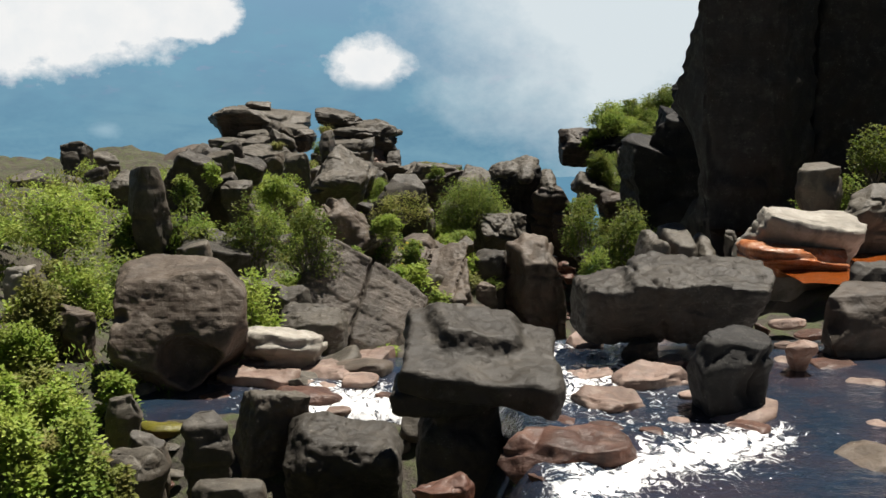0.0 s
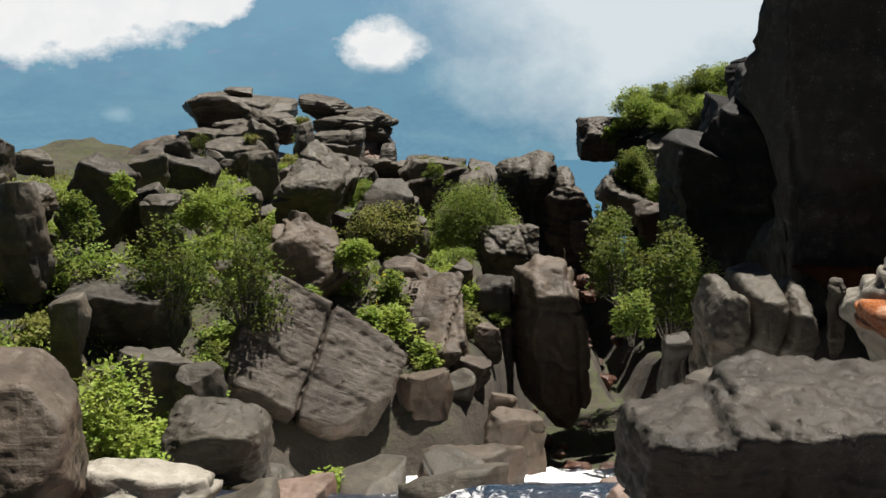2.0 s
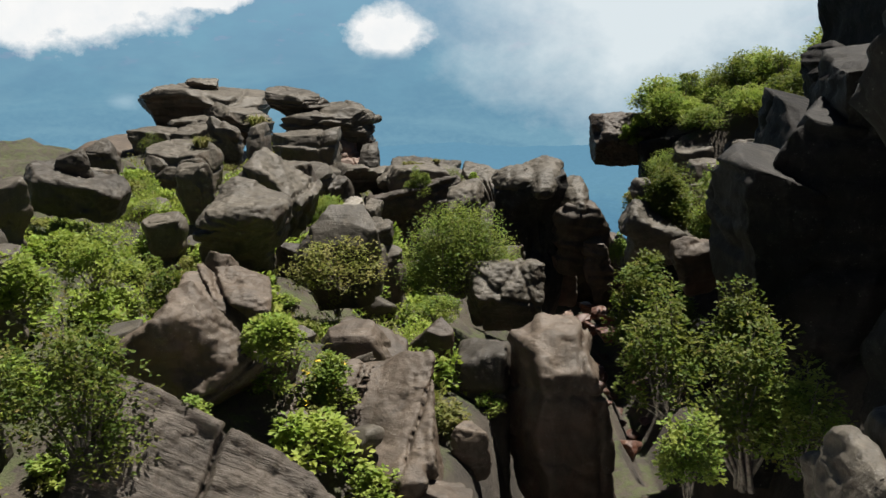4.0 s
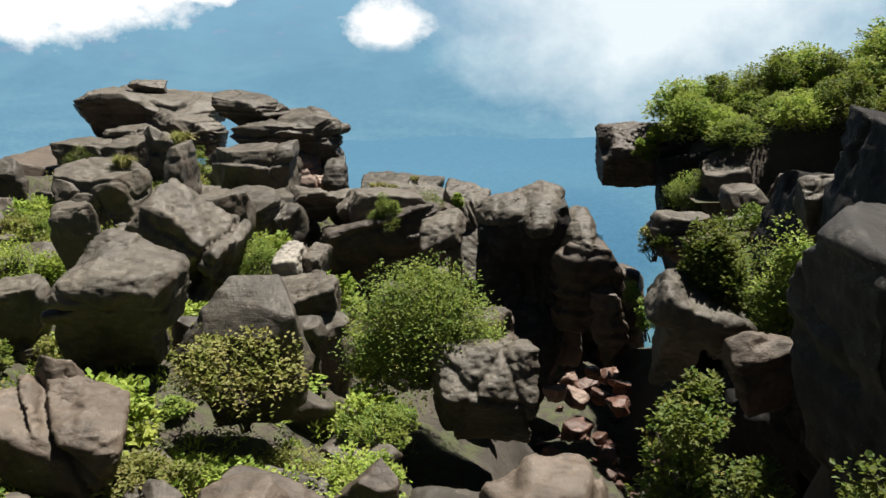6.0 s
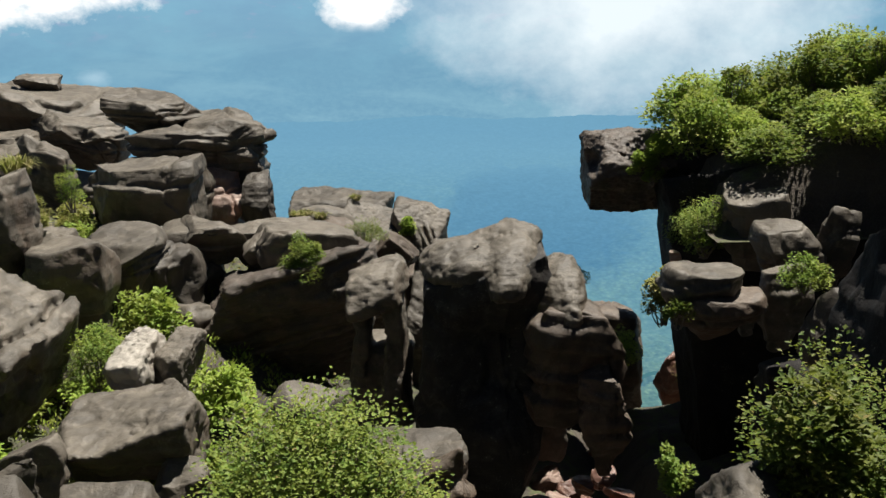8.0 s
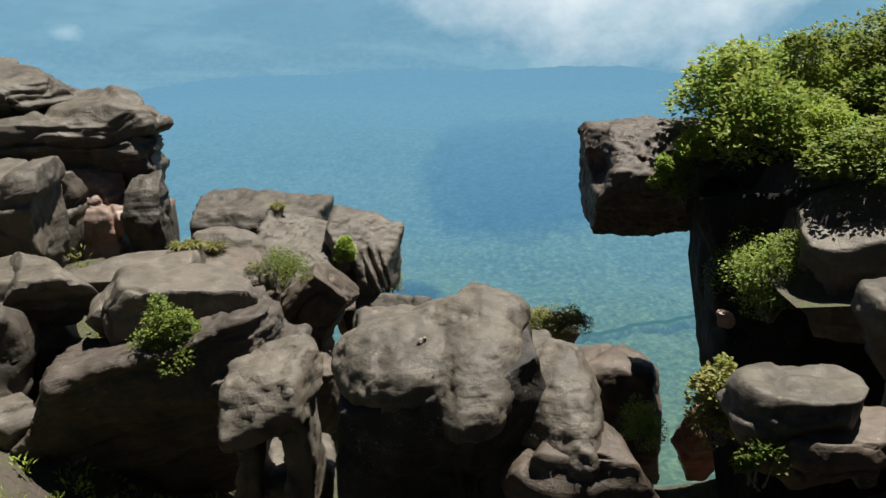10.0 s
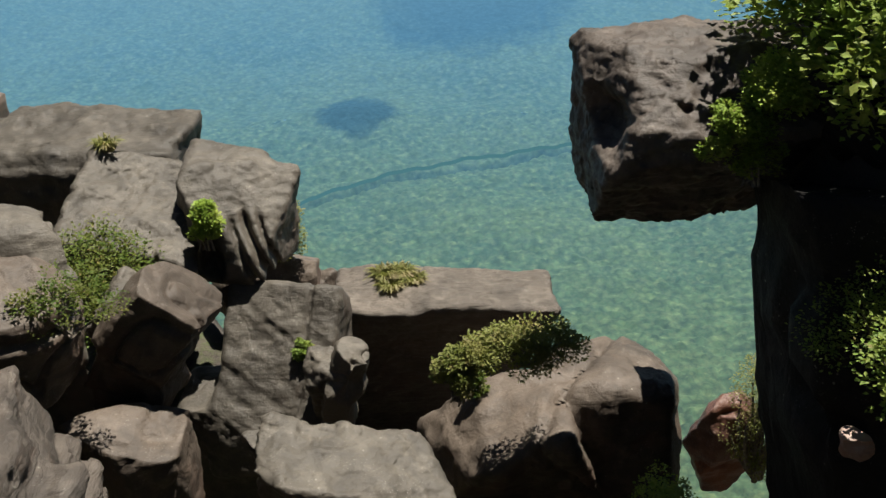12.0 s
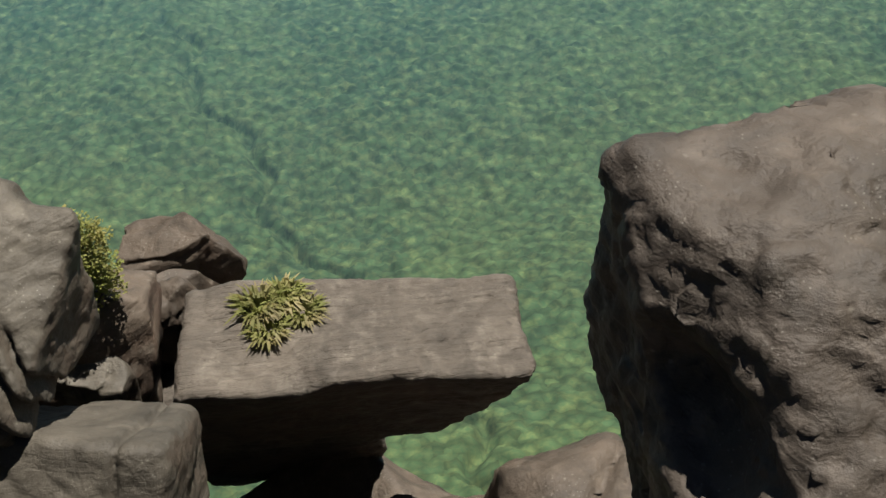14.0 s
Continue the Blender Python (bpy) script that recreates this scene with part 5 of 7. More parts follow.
boulder('boulder', (11.28, 66.6, -2.87), (1.4, 0.87, 2.45), material=ROCK_RED, label="reddish broken boulder at the foot of the cliff", seed=215)
boulder('cap_rock', (11.08, 58.0, 4.69), (1.87, 1.6, 2.48), label="rounded dark cap on a rock pillar", seed=230, taper=0.1)
boulder('cap_rock', (10.96, 55.4, 4.56), (1.6, 1.6, 1.54), label="dark grey rounded sandstone boulder with a weathered top", seed=231)
boulder('cap_rock', (12.01, 55.3, 4.74), (0.95, 0.59, 2.07), label="dark grey rounded sandstone boulder with a weathered top", seed=232)
boulder('cap_rock', (8.64, 53.6, 4.26), (1.87, 1.3, 1.21), label="flat weathered rock shelf on the shaded cliff", seed=233)
boulder('cap_rock', (10.38, 54.0, 3.76), (1.09, 0.68, 1.93), label="dark grey rounded sandstone boulder with a weathered top", seed=234)
boulder('cap_rock', (11.07, 52.5, 3.82), (1.2, 0.74, 2.12), turn=(0, 30, 0), label="dark grey rounded sandstone boulder with a weathered top", seed=235)
boulder('cap_rock', (9.46, 53.5, 3.7), (0.58, 0.36, 0.73), label="dark grey rounded sandstone boulder with a weathered top", seed=236)
boulder('cap_rock', (8.88, 53.6, 3.78), (1.96, 1.3, 1.19), material=ROCK_BROWN, label="dark grey rounded sandstone boulder with a weathered top", under=0.9, seed=237)
boulder('pale_stone', (9.12, 58.2, 3.91), (0.35, 0.22, 0.3), material=ROCK_PALE, label="small pale rounded stone stuck on the shaded cliff", seed=238)
boulder('cap_rock', (9.74, 45.0, 6.23), (1.18, 0.73, 1.95), label="dark grey rounded sandstone boulder with a weathered top", seed=239)
boulder("boulder", (2.3, 68.3, 0.0), (2.0, 1.8, 2.6), material=ROCK_BROWN, label="broken boulder topped with grass on the cliff ledge", box=4, seed=218)
boulder("boulder", (1.0, 62.4, 0.6), (1.9, 1.5, 2.8), material=ROCK_BROWN, label="brown boulder below the capstones", box=4, seed=219)

# ---- the large rocks of many lobes ----
hewn("mushroom_rock", [((0.563, 14.9, 5.635), (2.397, 2, 0.461), (14, 8, 0), 0.35), ((0.471, 15.3, 5.958), (1.383, 1.2, 0.553), (8, 8, 10), 0.5), ((1.55, 14.5, 5.266), (0.553, 0.8, 0.507), (0, 10, 0), 0.5), ((-0.036, 15, 5.082), (1.475, 1.1, 0.387), (0, -6, 0), 0.4), ((0.333, 15.1, 4.667), (1.06, 1, 1.66), (0, -4, 10), 0.4), ((0.24, 15.1, 3.837), (1.383, 1.2, 1.383), (0, 0, 0), 0.4)], "dark sandstone mushroom rock with an overhanging cap on a narrow stem", ROCK_DARK, seed=3011, blend=0.28, warp=0.08, rough=0.016, cell=0.042, facets=0, pits=0.05)
hewn("boulder", [((-5.451, 20.003, 4.839), (2.622, 2.571, 2.504), (0, 0, 12), 0.28), ((-5.795, 20.193, 5.426), (1.718, 1.714, 1.174), (10, 0, 0), 0.33)], "large brownish rounded boulder with a hollow in its lower face", ROCK_BROWN, seed=3027, rough=0.018, cell=0.05, cuts=[((0.75, -0.25, -0.6), (-4.348, 19.241, 4.565)), ((0.05, -0.9, 0.42), (-5.433, 18.812, 4.956)), ((-0.3, -0.6, -0.7), (-5.614, 18.955, 3.939))], bites=[((-5.026, 18.765, 4.408), (0.633, 0.905, 0.587)), ((-6.428, 18.955, 5.347), (0.199, 0.19, 0.157))], warp=0.12, pits=0)
hewn("flat_boulder", [((4.894, 18.602, 5.631), (2.741, 2.177, 1.436), (3, 3, -5), 0.22), ((3.377, 18.503, 5.631), (1.566, 1.781, 1.225), (3, -5, 6), 0.3)], "big flat-topped dark boulder overhanging the stream, pitted top", ROCK_DARK, seed=3018, rough=0.045, cell=0.05, facets=6, cuts=[((0, -0.86, -0.5), (4.6, 17.662, 5.969)), ((0.86, -0.3, -0.4), (5.922, 18.008, 5.588))], joints=[((1, 0.15, 0.35), (3.964, 17.612, 6.095), 0.06, 0.07)], warp=0.14, pits=0.06)
hewn("knobbly_rock", [((5.771, 26.6, 4.962), (0.804, 1.6, 1.379), (8, -6, 0), 0.47), ((6.423, 26.8, 5.077), (0.881, 1.8, 1.341), (8, 0, 0), 0.44), ((7.036, 26.6, 4.923), (0.766, 1.6, 1.302), (8, 6, 0), 0.44), ((6.423, 27.3, 3.966), (1.915, 2, 2.452), (0, 0, 0), 0.28)], "grey rock with rounded knobs and drooping lobes over a dark undercut", ROCK, seed=3094, cuts=[((0, -0.75, -0.66), (6.346, 26, 4.732))], joints=[((1, 0.1, 0.1), (6.155, 26, 4.809), 0.09, 0.22), ((1, -0.1, -0.1), (6.767, 26, 4.809), 0.08, 0.2)], warp=0.14, pits=0.05)
hewn("tilted_slab", [((-2.714, 30.599, 2.752), (3.978, 3.03, 1.163), (42, 26, 0), 0.2)], "large brown slab tilted towards the ravine, finely bedded and cracked across", ROCK_BEDDED, seed=3080, facets=3, rough=0.03, cuts=[((-1, -0.1, 0.1), (-4.55, 29.993, 3.119)), ((0.25, -0.6, -0.75), (-1.898, 28.882, 2.14))], joints=[((0.9, 0.1, -0.42), (-2.408, 29.993, 3.18), 0.045, 0.25)], beds=((0.33, 0.76, 0.48), 0.26, 0.03), warp=0.12, tilt=(-58, 18, 0), cell=0.055)
hewn("leaning_slab", [((-3.41, 33.69, 4.272), (2.052, 1.076, 1.659), (14, 42, 0), 0.3)], "long curved sandstone slab leaning down the slope", ROCK_BROWN, seed=3082, warp=0.28, joints=[((0.7, 0, -0.7), (-3.068, 33.536, 3.661), 0.05, 0.12)])
hewn("dark_slab", [((-6.829, 29.823, 4.37), (2.473, 2.471, 1.204), (4, 8, 8), 0.22), ((-6.694, 30.203, 3.742), (2.158, 2.091, 1.256), (0, 0, 0), 0.22)], "large dark boulder with a smooth sloping top and undercut front", ROCK_DARK, seed=3060, cuts=[((0.1, -0.8, -0.6), (-6.694, 28.873, 4.527))], warp=0.2)
hewn("cracked_block", [((0.015, 34.578, 2.781), (1.851, 2.634, 1.083), (34, -7, 4), 0.11), ((-1.263, 34.014, 2.673), (1.498, 2.258, 0.813), (34, 18, 0), 0.15), ((0.236, 33.543, 2.185), (1.146, 1.411, 1.029), (18, -10, 6), 0.17)], "pale brown cracked sandstone block above the ravine", ROCK_BROWN, seed=3083, facets=4, joints=[((1, 0.2, 0.25), (-0.778, 33.543, 2.862), 0.05, 0.2), ((-0.25, -0.5, 0.8), (0.059, 33.261, 2.619), 0.05, 0.18), ((0.9, 0, -0.4), (0.236, 33.073, 2.321), 0.04, 0.14), ((0.15, -0.6, 0.8), (-0.029, 34.39, 3.052), 0.04, 0.1)], blend=0.08, warp=0.14, cell=0.055)
hewn("rock_pillar", [((3.678, 38.4, 0.993), (1.921, 2, 5.188), (4, -7, 10), 0.17), ((3.726, 38.2, 3.011), (1.537, 1.6, 1.249), (12, 6, 0), 0.28)], "brown broken sandstone pillar at the ravine's edge", ROCK_BROWN, seed=3089, cuts=[((0.8, -0.1, 0.6), (4.398, 38.2, 3.107)), ((0.1, -0.72, 0.68), (3.63, 37.5, 3.107))], joints=[((0, 0.15, 1), (3.63, 38, 2.146), 0.05, 0.12), ((0.2, 0, 1), (3.63, 38, 0.705), 0.05, 0.1), ((1, 0, 0.1), (4.302, 37.4, 1.858), 0.05, 0.12)], warp=0.2)
hewn("dark_pillar", [((1.887, 38.9, 0.63), (1.227, 1.3, 5.726), (3, 0, -6), 0.19)], "dark sandstone pillar at the edge of the ravine", ROCK_DARK, seed=3088, joints=[((0, 0.1, 1), (1.887, 38.5, 2.033), 0.05, 0.1)], warp=0.14)
hewn("big_boulder", [((-4.572, 43.711, 5.268), (2.095, 2.272, 1.474), (8, 14, 0), 0.3), ((-4.86, 43.984, 4.272), (1.807, 1.999, 1.753), (0, 0, 0), 0.28)], "big pale grey rounded boulder with a dark undercut", ROCK, seed=3110, cuts=[((0.12, -0.78, -0.62), (-4.614, 42.666, 5.189)), ((0.75, -0.3, -0.35), (-3.669, 43.257, 4.83))], bites=[((-5.558, 42.803, 5.109), (0.616, 0.545, 0.104))], joints=[((0.5, -0.2, 0.85), (-4.449, 42.893, 5.189), 0.05, 0.06)], warp=0.18)
hewn("ridge_block", [((-4.989, 49.2, 4.785), (2.36, 2.4, 2.442), (18, 28, 0), 0.12), ((-3.768, 49.7, 4.704), (1.058, 1.6, 1.546), (0, 18, 0), 0.25), ((-5.681, 49.8, 4.134), (1.628, 2, 2.442), (0, 0, 0), 0.22)], "large rough sandstone block with a pointed crest and hollow foot", ROCK, seed=3111, bites=[((-4.338, 48, 4.134), (0.488, 0.8, 0.529))], joints=[((0.6, 0.2, 0.8), (-4.867, 48.2, 5.437), 0.05, 0.08), ((0.85, 0, -0.5), (-4.134, 48.5, 4.785), 0.06, 0.2)], warp=0.2)
hewn("boulder", [((-1.882, 47.905, 3.896), (2.415, 2.066, 0.626), (8, -6, 6), 0.3), ((-1.786, 48.298, 3.439), (1.932, 1.574, 0.77), (0, 0, 0), 0.28)], "pale grey boulder with a smooth rounded front", ROCK, seed=3116, cuts=[((0.1, -0.75, -0.65), (-1.882, 47.118, 3.8))], warp=0.16)
hewn("boulder", [((-2.193, 49.9, 4.212), (0.598, 1.5, 0.736), (12, -10, 0), 0.22)], "whitish bare sandstone boulder", ROCK_WHITE, seed=3117, warp=0.16)
hewn("boulder", [((-1.643, 50.3, 4.194), (0.588, 1.5, 0.846), (6, 8, 0), 0.28)], "grey rounded boulder beside a whitish one", ROCK, seed=3119, warp=0.16)
hewn("cube_boulder", [((2.596, 44.448, 2.815), (2.057, 1.952, 1.92), (0, 4, 14), 0.09)], "blocky dark boulder with a pitted pale top face", ROCK, seed=3115, facets=4, cuts=[((-0.12, -0.68, 0.72), (2.575, 43.729, 3.338)), ((0.05, -0.82, -0.57), (2.469, 43.575, 2.684)), ((-0.85, -0.3, -0.4), (1.678, 43.986, 2.858))], joints=[((0.8, -0.3, -0.5), (2.628, 43.677, 3.338), 0.09, 0.1), ((0.9, 0.1, 0.45), (3.208, 43.78, 3.295), 0.08, 0.08), ((0.3, -0.4, 0.85), (2.258, 43.575, 3.12), 0.05, 0.08)], warp=0.14, pits=0.05, cell=0.045)
hewn("slanted_block", [((6.387, 41.7, 5.205), (1.828, 1.4, 0.731), (10, 27, 0), 0.28), ((6.095, 42, 4.328), (0.804, 1.3, 2.34), (0, 6, 0), 0.22), ((5.729, 41.3, 5.754), (0.293, 0.4, 0.256), (0, 0, 0), 0.5)], "long grey block slanting down beside the ravine over a dark foot", ROCK, seed=3130, cuts=[((-0.2, -0.75, -0.63), (6.278, 41.15, 5.059))], warp=0.16, pits=0.06)
hewn("crest_rock", [((3.47, 54.8, 4.741), (1.676, 2.2, 1.015), (10, -12, 14), 1), ((4.573, 54.6, 4.785), (1.191, 3, 1.059), (24, 4, -4), 1), ((4.308, 55.4, 5.005), (2.206, 1.4, 0.882), (4, -12, 0), 1), ((5.676, 54.5, 3.991), (1.015, 2.4, 1.412), (24, 24, 14), 1), ((3.779, 56.4, 2.138), (1.941, 1.2, 5.293), (0, 0, 0), 0.2), ((5.102, 56.4, 1.873), (1.764, 1.2, 4.94), (0, 0, 0), 0.2)], "smooth grey crest of drooping rounded lobes over a dark rock wall", ROCK, seed=3193, blend=0.09, rough=0.022, facets=0, warp=0.12, pits=0.04, cell=0.055)
hewn("pebble", [((3.85, 54.5, 5.165), (0.13, 0.12, 0.09), (0, 0, 20), 0.44)], "small pale round pebble lying on the smooth crest", ROCK_WHITE, seed=3194, warp=0.01, cell=0.02)
hewn("layered_block", [((-0.972, 58.513, 2.644), (4.92, 2.726, 2.411), (-4, -13, 8), 0.09), ((0.967, 58.026, 3.457), (1.419, 1.753, 0.603), (12, 4, 0), 0.41), ((-0.878, 58.903, 1.378), (4.731, 2.337, 1.809), (0, 0, 0), 0.11)], "massive dark block with fine slanting bedding", ROCK_BEDDED, seed=3170, facets=4, cuts=[((0.15, -0.82, -0.5), (-0.878, 57.247, 3.066))], beds=((-0.26, -0.12, 1), 0.22, 0.06), warp=0.14, tilt=(0, -13, 0), cell=0.075)
hewn("arched_block", [((1.482, 55.9, 3.992), (1.417, 1.7, 0.641), (14, -14, 0), 0.33), ((1.077, 56.2, 2.947), (0.405, 1.1, 2.159), (0, 6, 0), 0.33), ((1.853, 56, 2.677), (0.472, 1.2, 2.833), (0, 0, 0), 0.3), ((1.516, 56.6, 1.395), (1.484, 1.4, 2.024), (0, 0, 0), 0.22)], "grey block arching on two legs over a dark hollow", ROCK, seed=3173, warp=0.14)
hewn("cap_block", [((-0.836, 68.9, 2.876), (3.937, 2.6, 1.7), (4, 2, -6), 0.11)], "flat dark capstone on the cliff's edge", ROCK, seed=3200, beds=((0, 0, 1), 0.5, 0.03), warp=0.14)
hewn("cap_block", [((0.696, 66.505, 2.889), (2.316, 2.464, 0.962), (20, 14, 0), 0.25), ((1.468, 65.57, 2.277), (0.597, 0.765, 1.136), (0, 6, 8), 0.12)], "smooth grey slab with a broken-off square end", ROCK, seed=3201, warp=0.12, facets=4)
hewn("ribbed_rock", [((2.41, 66.607, 2.89), (1.498, 1.787, 1.785), (-6, 4, -16), 0.3), ((2.145, 66.889, 3.419), (1.41, 1.505, 0.727), (8, 12, 0), 0.45)], "grey rock with deep vertical ribs on its flank", ROCK, seed=3203, rough=0.016, facets=0, cuts=[((0.34, -0.56, 0.75), (2.63, 65.901, 2.956))], bites=[((1.925, 65.666, 2.526), (0.282, 0.47, 0.331))], joints=[((1, 0.25, 0.3), (2.63, 65.854, 2.956), 0.06, 0.18, 3.287), ((1, 0.2, 0.24), (2.868, 65.854, 2.824), 0.04, 0.13, 3.22), ((1, 0.3, 0.28), (2.41, 65.854, 2.956), 0.05, 0.12, 3.22)], warp=0.1, pits=0.03, cell=0.045)
hewn("overhanging_block", [((5.789, 67.85, -1.125), (4.334, 1.8, 3.383), (3, 3, -4), 0.12), ((4.468, 69.2, -4.297), (3.171, 2, 6.343), (0, 0, 0), 0.3)], "long block of bedded sandstone jutting over the drop", ROCK_LINED, seed=3210, facets=0, rough=0.02, cuts=[((-0.04, -0.9, -0.43), (5.736, 66.95, 0.27)), ((0.85, -0.3, -0.43), (7.798, 67.2, -0.121))], beds=((0.03, 0.8, 0.6), 0.11, 0.01), bites=[((5.261, 66.95, 0.545), (0.148, 0.12, 0.085))], warp=0.09, cell=0.06)
hewn("dome_rock", [((8.374, 65, -0.814), (2.386, 2.6, 2.801), (-6, 4, 0), 0.44), ((6.507, 63.9, -0.659), (2.801, 2.3, 2.075), (6, -16, 0), 0.33), ((7.44, 65, -2.889), (4.357, 2.6, 3.735), (0, 0, 0), 0.28)], "broad domed reddish boulder with a whitish flank", ROCK_BROWN, seed=3211, cuts=[((0, -0.85, -0.5), (6.61, 63, -0.088))], joints=[((0.8, -0.5, 0.3), (7.648, 63.8, 0.016), 0.06, 0.12)], warp=0.16)
hewn("beak_rock", [((9.275, 62.604, 5.441), (3.678, 2.395, 2.341), (0, -1, 0), 0.2), ((8.033, 62.018, 5.011), (0.908, 1.075, 0.955), (0, 0, 0), 0.3)], "beak-shaped rock jutting out from the cliff top, pitted face", ROCK_CREASED, seed=3220, facets=0, cuts=[((-0.05, -0.55, 0.83), (8.529, 61.929, 6.254)), ((-0.75, -0.3, 0.55), (7.831, 62.61, 6.5)), ((0.12, -0.74, -0.66), (8.654, 61.578, 5.393))], bites=[((7.297, 62.067, 5.919), (0.525, 0.831, 0.439)), ((8.611, 61.884, 6.295), (0.107, 0.118, 0.098)), ((8.406, 61.793, 6.049), (0.082, 0.109, 0.082)), ((8.939, 61.838, 6.173), (0.147, 0.127, 0.098)), ((8.774, 62.156, 6.5), (0.123, 0.136, 0.098))], warp=0.12, rough=0.04, pits=0.05, cell=0.045)
hewn("boulder", [((-3.075, 23.213, 3.902), (1.55, 1.452, 1.008), (10, 6, 0), 0.5), ((-3.075, 23.394, 3.204), (1.223, 1.179, 0.93), (0, 0, 0), 0.4)], "dark rounded boulder with a smooth top beside the stream", ROCK, seed=3034, warp=0.14, cuts=[((0.1, -0.8, -0.6), (-3.075, 22.578, 3.902))])
hewn("pointed_rock", [((-8.885, 34.4, 6.12), (1.534, 1.351, 2.466), (10, 30, 0), 0.2)], "pointed dark boulder leaning over the slope", ROCK_DARK, seed=3062, warp=0.16)
hewn("boulder", [((-10.679, 34.001, 6.141), (1.278, 1.245, 0.895), (12, 0, 0), 0.4)], "grey rounded boulder among slope shrubs", ROCK, seed=3063, warp=0.16)
hewn("boulder", [((-9.319, 43.8, 5.962), (2.694, 1.798, 1.01), (6, 16, 0), 0.25)], "dark flat-topped block on the slope", ROCK_DARK, seed=3065, warp=0.16)
hewn("boulder", [((-4.278, 39.399, 3.808), (2.15, 1.98, 1.312), (14, 18, 0), 0.25)], "brown creased boulder in low shrubs", ROCK_BROWN, seed=3113, warp=0.2, joints=[((0.8, 0.1, 0.5), (-3.984, 38.607, 3.927), 0.07, 0.16), ((0.6, 0, 0.8), (-4.375, 38.607, 4.225), 0.06, 0.12)])
hewn("bedded_column", [((2.973, 65, 0.482), (1.944, 3.2, 1.535), (48, 0, -10), 0.16), ((2.564, 64.9, -1.257), (2.558, 1.6, 3.478), (0, 0, 0), 0.2)], "grey finely bedded rock column below the capstones", ROCK, seed=3204, rough=0.014, facets=3, beds=((0.55, 0.2, 0.8), 0.2, 0.012), warp=0.1, joints=[((1, -0.3, 0.1), (3.177, 63.8, 0.584), 0.04, 0.08)], cell=0.05)
hewn("boulder", [((3.825, 64.004, 1.068), (0.608, 0.748, 1.548), (24, -6, 0), 0.25)], "grey broken stub of rock beside a bedded column", ROCK, seed=3205, facets=6, warp=0.08)
hewn("boulder", [((4.187, 61.603, 1.449), (2.859, 1.259, 0.216), (8, 16, 0), 0.5)], "long low grey boulder below the overhanging block", ROCK, seed=3224, facets=5, warp=0.14)
hewn("boulder", [((1.098, 63.992, 2.575), (1.145, 1, 0.809), (10, 40, 0), 0.25)], "grey slab tilted against the capstones", ROCK, seed=3222, facets=5, warp=0.1)
hewn("boulder", [((-3.215, 17.001, 3.34), (1.085, 0.953, 2.467), (8, 10, 30), 0.15)], "tall leaning grey boulder at the stream bank", ROCK, seed=3016, facets=5, warp=0.1, cell=0.045)
hewn("boulder", [((-1.741, 16.198, 3.12), (2.005, 1.542, 1.726), (6, 0, 0), 0.4)], "dark rounded boulder with a sunlit top in the stream", ROCK_DARK, seed=3028, facets=6, warp=0.14, cuts=[((0, -0.85, -0.5), (-1.741, 15.479, 3.392))], cell=0.05)

# ---- plants ----
bpy.context.view_layer.update()
deps = bpy.context.evaluated_depsgraph_get()


def top_of(x, y):
    hit, place, normal, _, ob, _ = scene.ray_cast(deps, Vector((x, y, 40.0)), Vector((0, 0, -1)))
    return (place.z, normal.z, ob.name) if hit else (-99.0, 0.0, "")


def settled(at):
    """The foot of a plant, lowered to the rock or soil when it would hang just above it."""
    z = top_of(at[0], at[1])[0]
    return (at[0], at[1], z - 0.04) if 0 < at[2] - z < 1.3 else at


def leaf_cloud(centres, radii, per, leaf, rng, droop=0.0, slim=0.6, up=0.15):
    """Leaves as folded diamonds, scattered in clumps."""
    C, Rr = np.repeat(centres, per, axis=0), np.repeat(radii, per)
    n = len(C)
    d = rng.normal(size=(n, 3))
    d /= np.linalg.norm(d, axis=1)[:, None]
    p = C + d * (Rr * rng.uniform(0.35, 1.0, n) ** 0.6)[:, None]
    way = d * (0.8, 0.8, 0.25) + rng.normal(size=(n, 3)) * (0.6, 0.6, 0.22) + (0, 0, up)
    way[:, 2] -= droop
    way /= np.linalg.norm(way, axis=1)[:, None]
    side = np.cross(way, rng.normal(size=(n, 3)) * 0.38 + (0, 0, 0.9))
    side /= np.linalg.norm(side, axis=1)[:, None] + 1e-9
    nor = np.cross(side, way)
    ln = leaf * rng.uniform(0.65, 1.25, n)[:, None]
    mid = p + way * ln * 0.5
    v = np.stack([p, mid + side * ln * slim * 0.5 + nor * ln * 0.07, p + way * ln - nor * ln * 0.10, mid - side * ln * slim * 0.5 + nor * ln * 0.07], axis=1).reshape(-1, 3)
    return v, np.arange(n * 4).reshape(-1, 4)


def stem_mesh(base, tips, rng, thick):
    """Bent tapering stems from the base to the clumps."""
    vs, fs, n = [], [], 0
    for tip in tips:
        a = np.array(base) + rng.normal(size=3) * (0.05, 0.05, 0)
        b = np.array(tip)
        k = (a + b) / 2 + rng.normal(size=3) * 0.10 * np.linalg.norm(b - a) + (0, 0, 0.05)
        for s, t in enumerate(np.linspace(0, 1, 5)):
            c = a * (1 - t) ** 2 + 2 * k * t * (1 - t) + b * t * t
            r = thick * (1 - 0.75 * t)
            for q in range(5):
                ang = 2 * math.pi * q / 5
                vs.append((c[0] + r * math.cos(ang), c[1] + r * math.sin(ang), c[2]))
            if s:
                for q in range(5):
                    fs.append((n + (s - 1) * 5 + q, n + (s - 1) * 5 + (q + 1) % 5, n + s * 5 + (q + 1) % 5, n + s * 5 + q))
        n = len(vs)
    return mesh_of("stems", np.array(vs), np.array(fs), BARK)


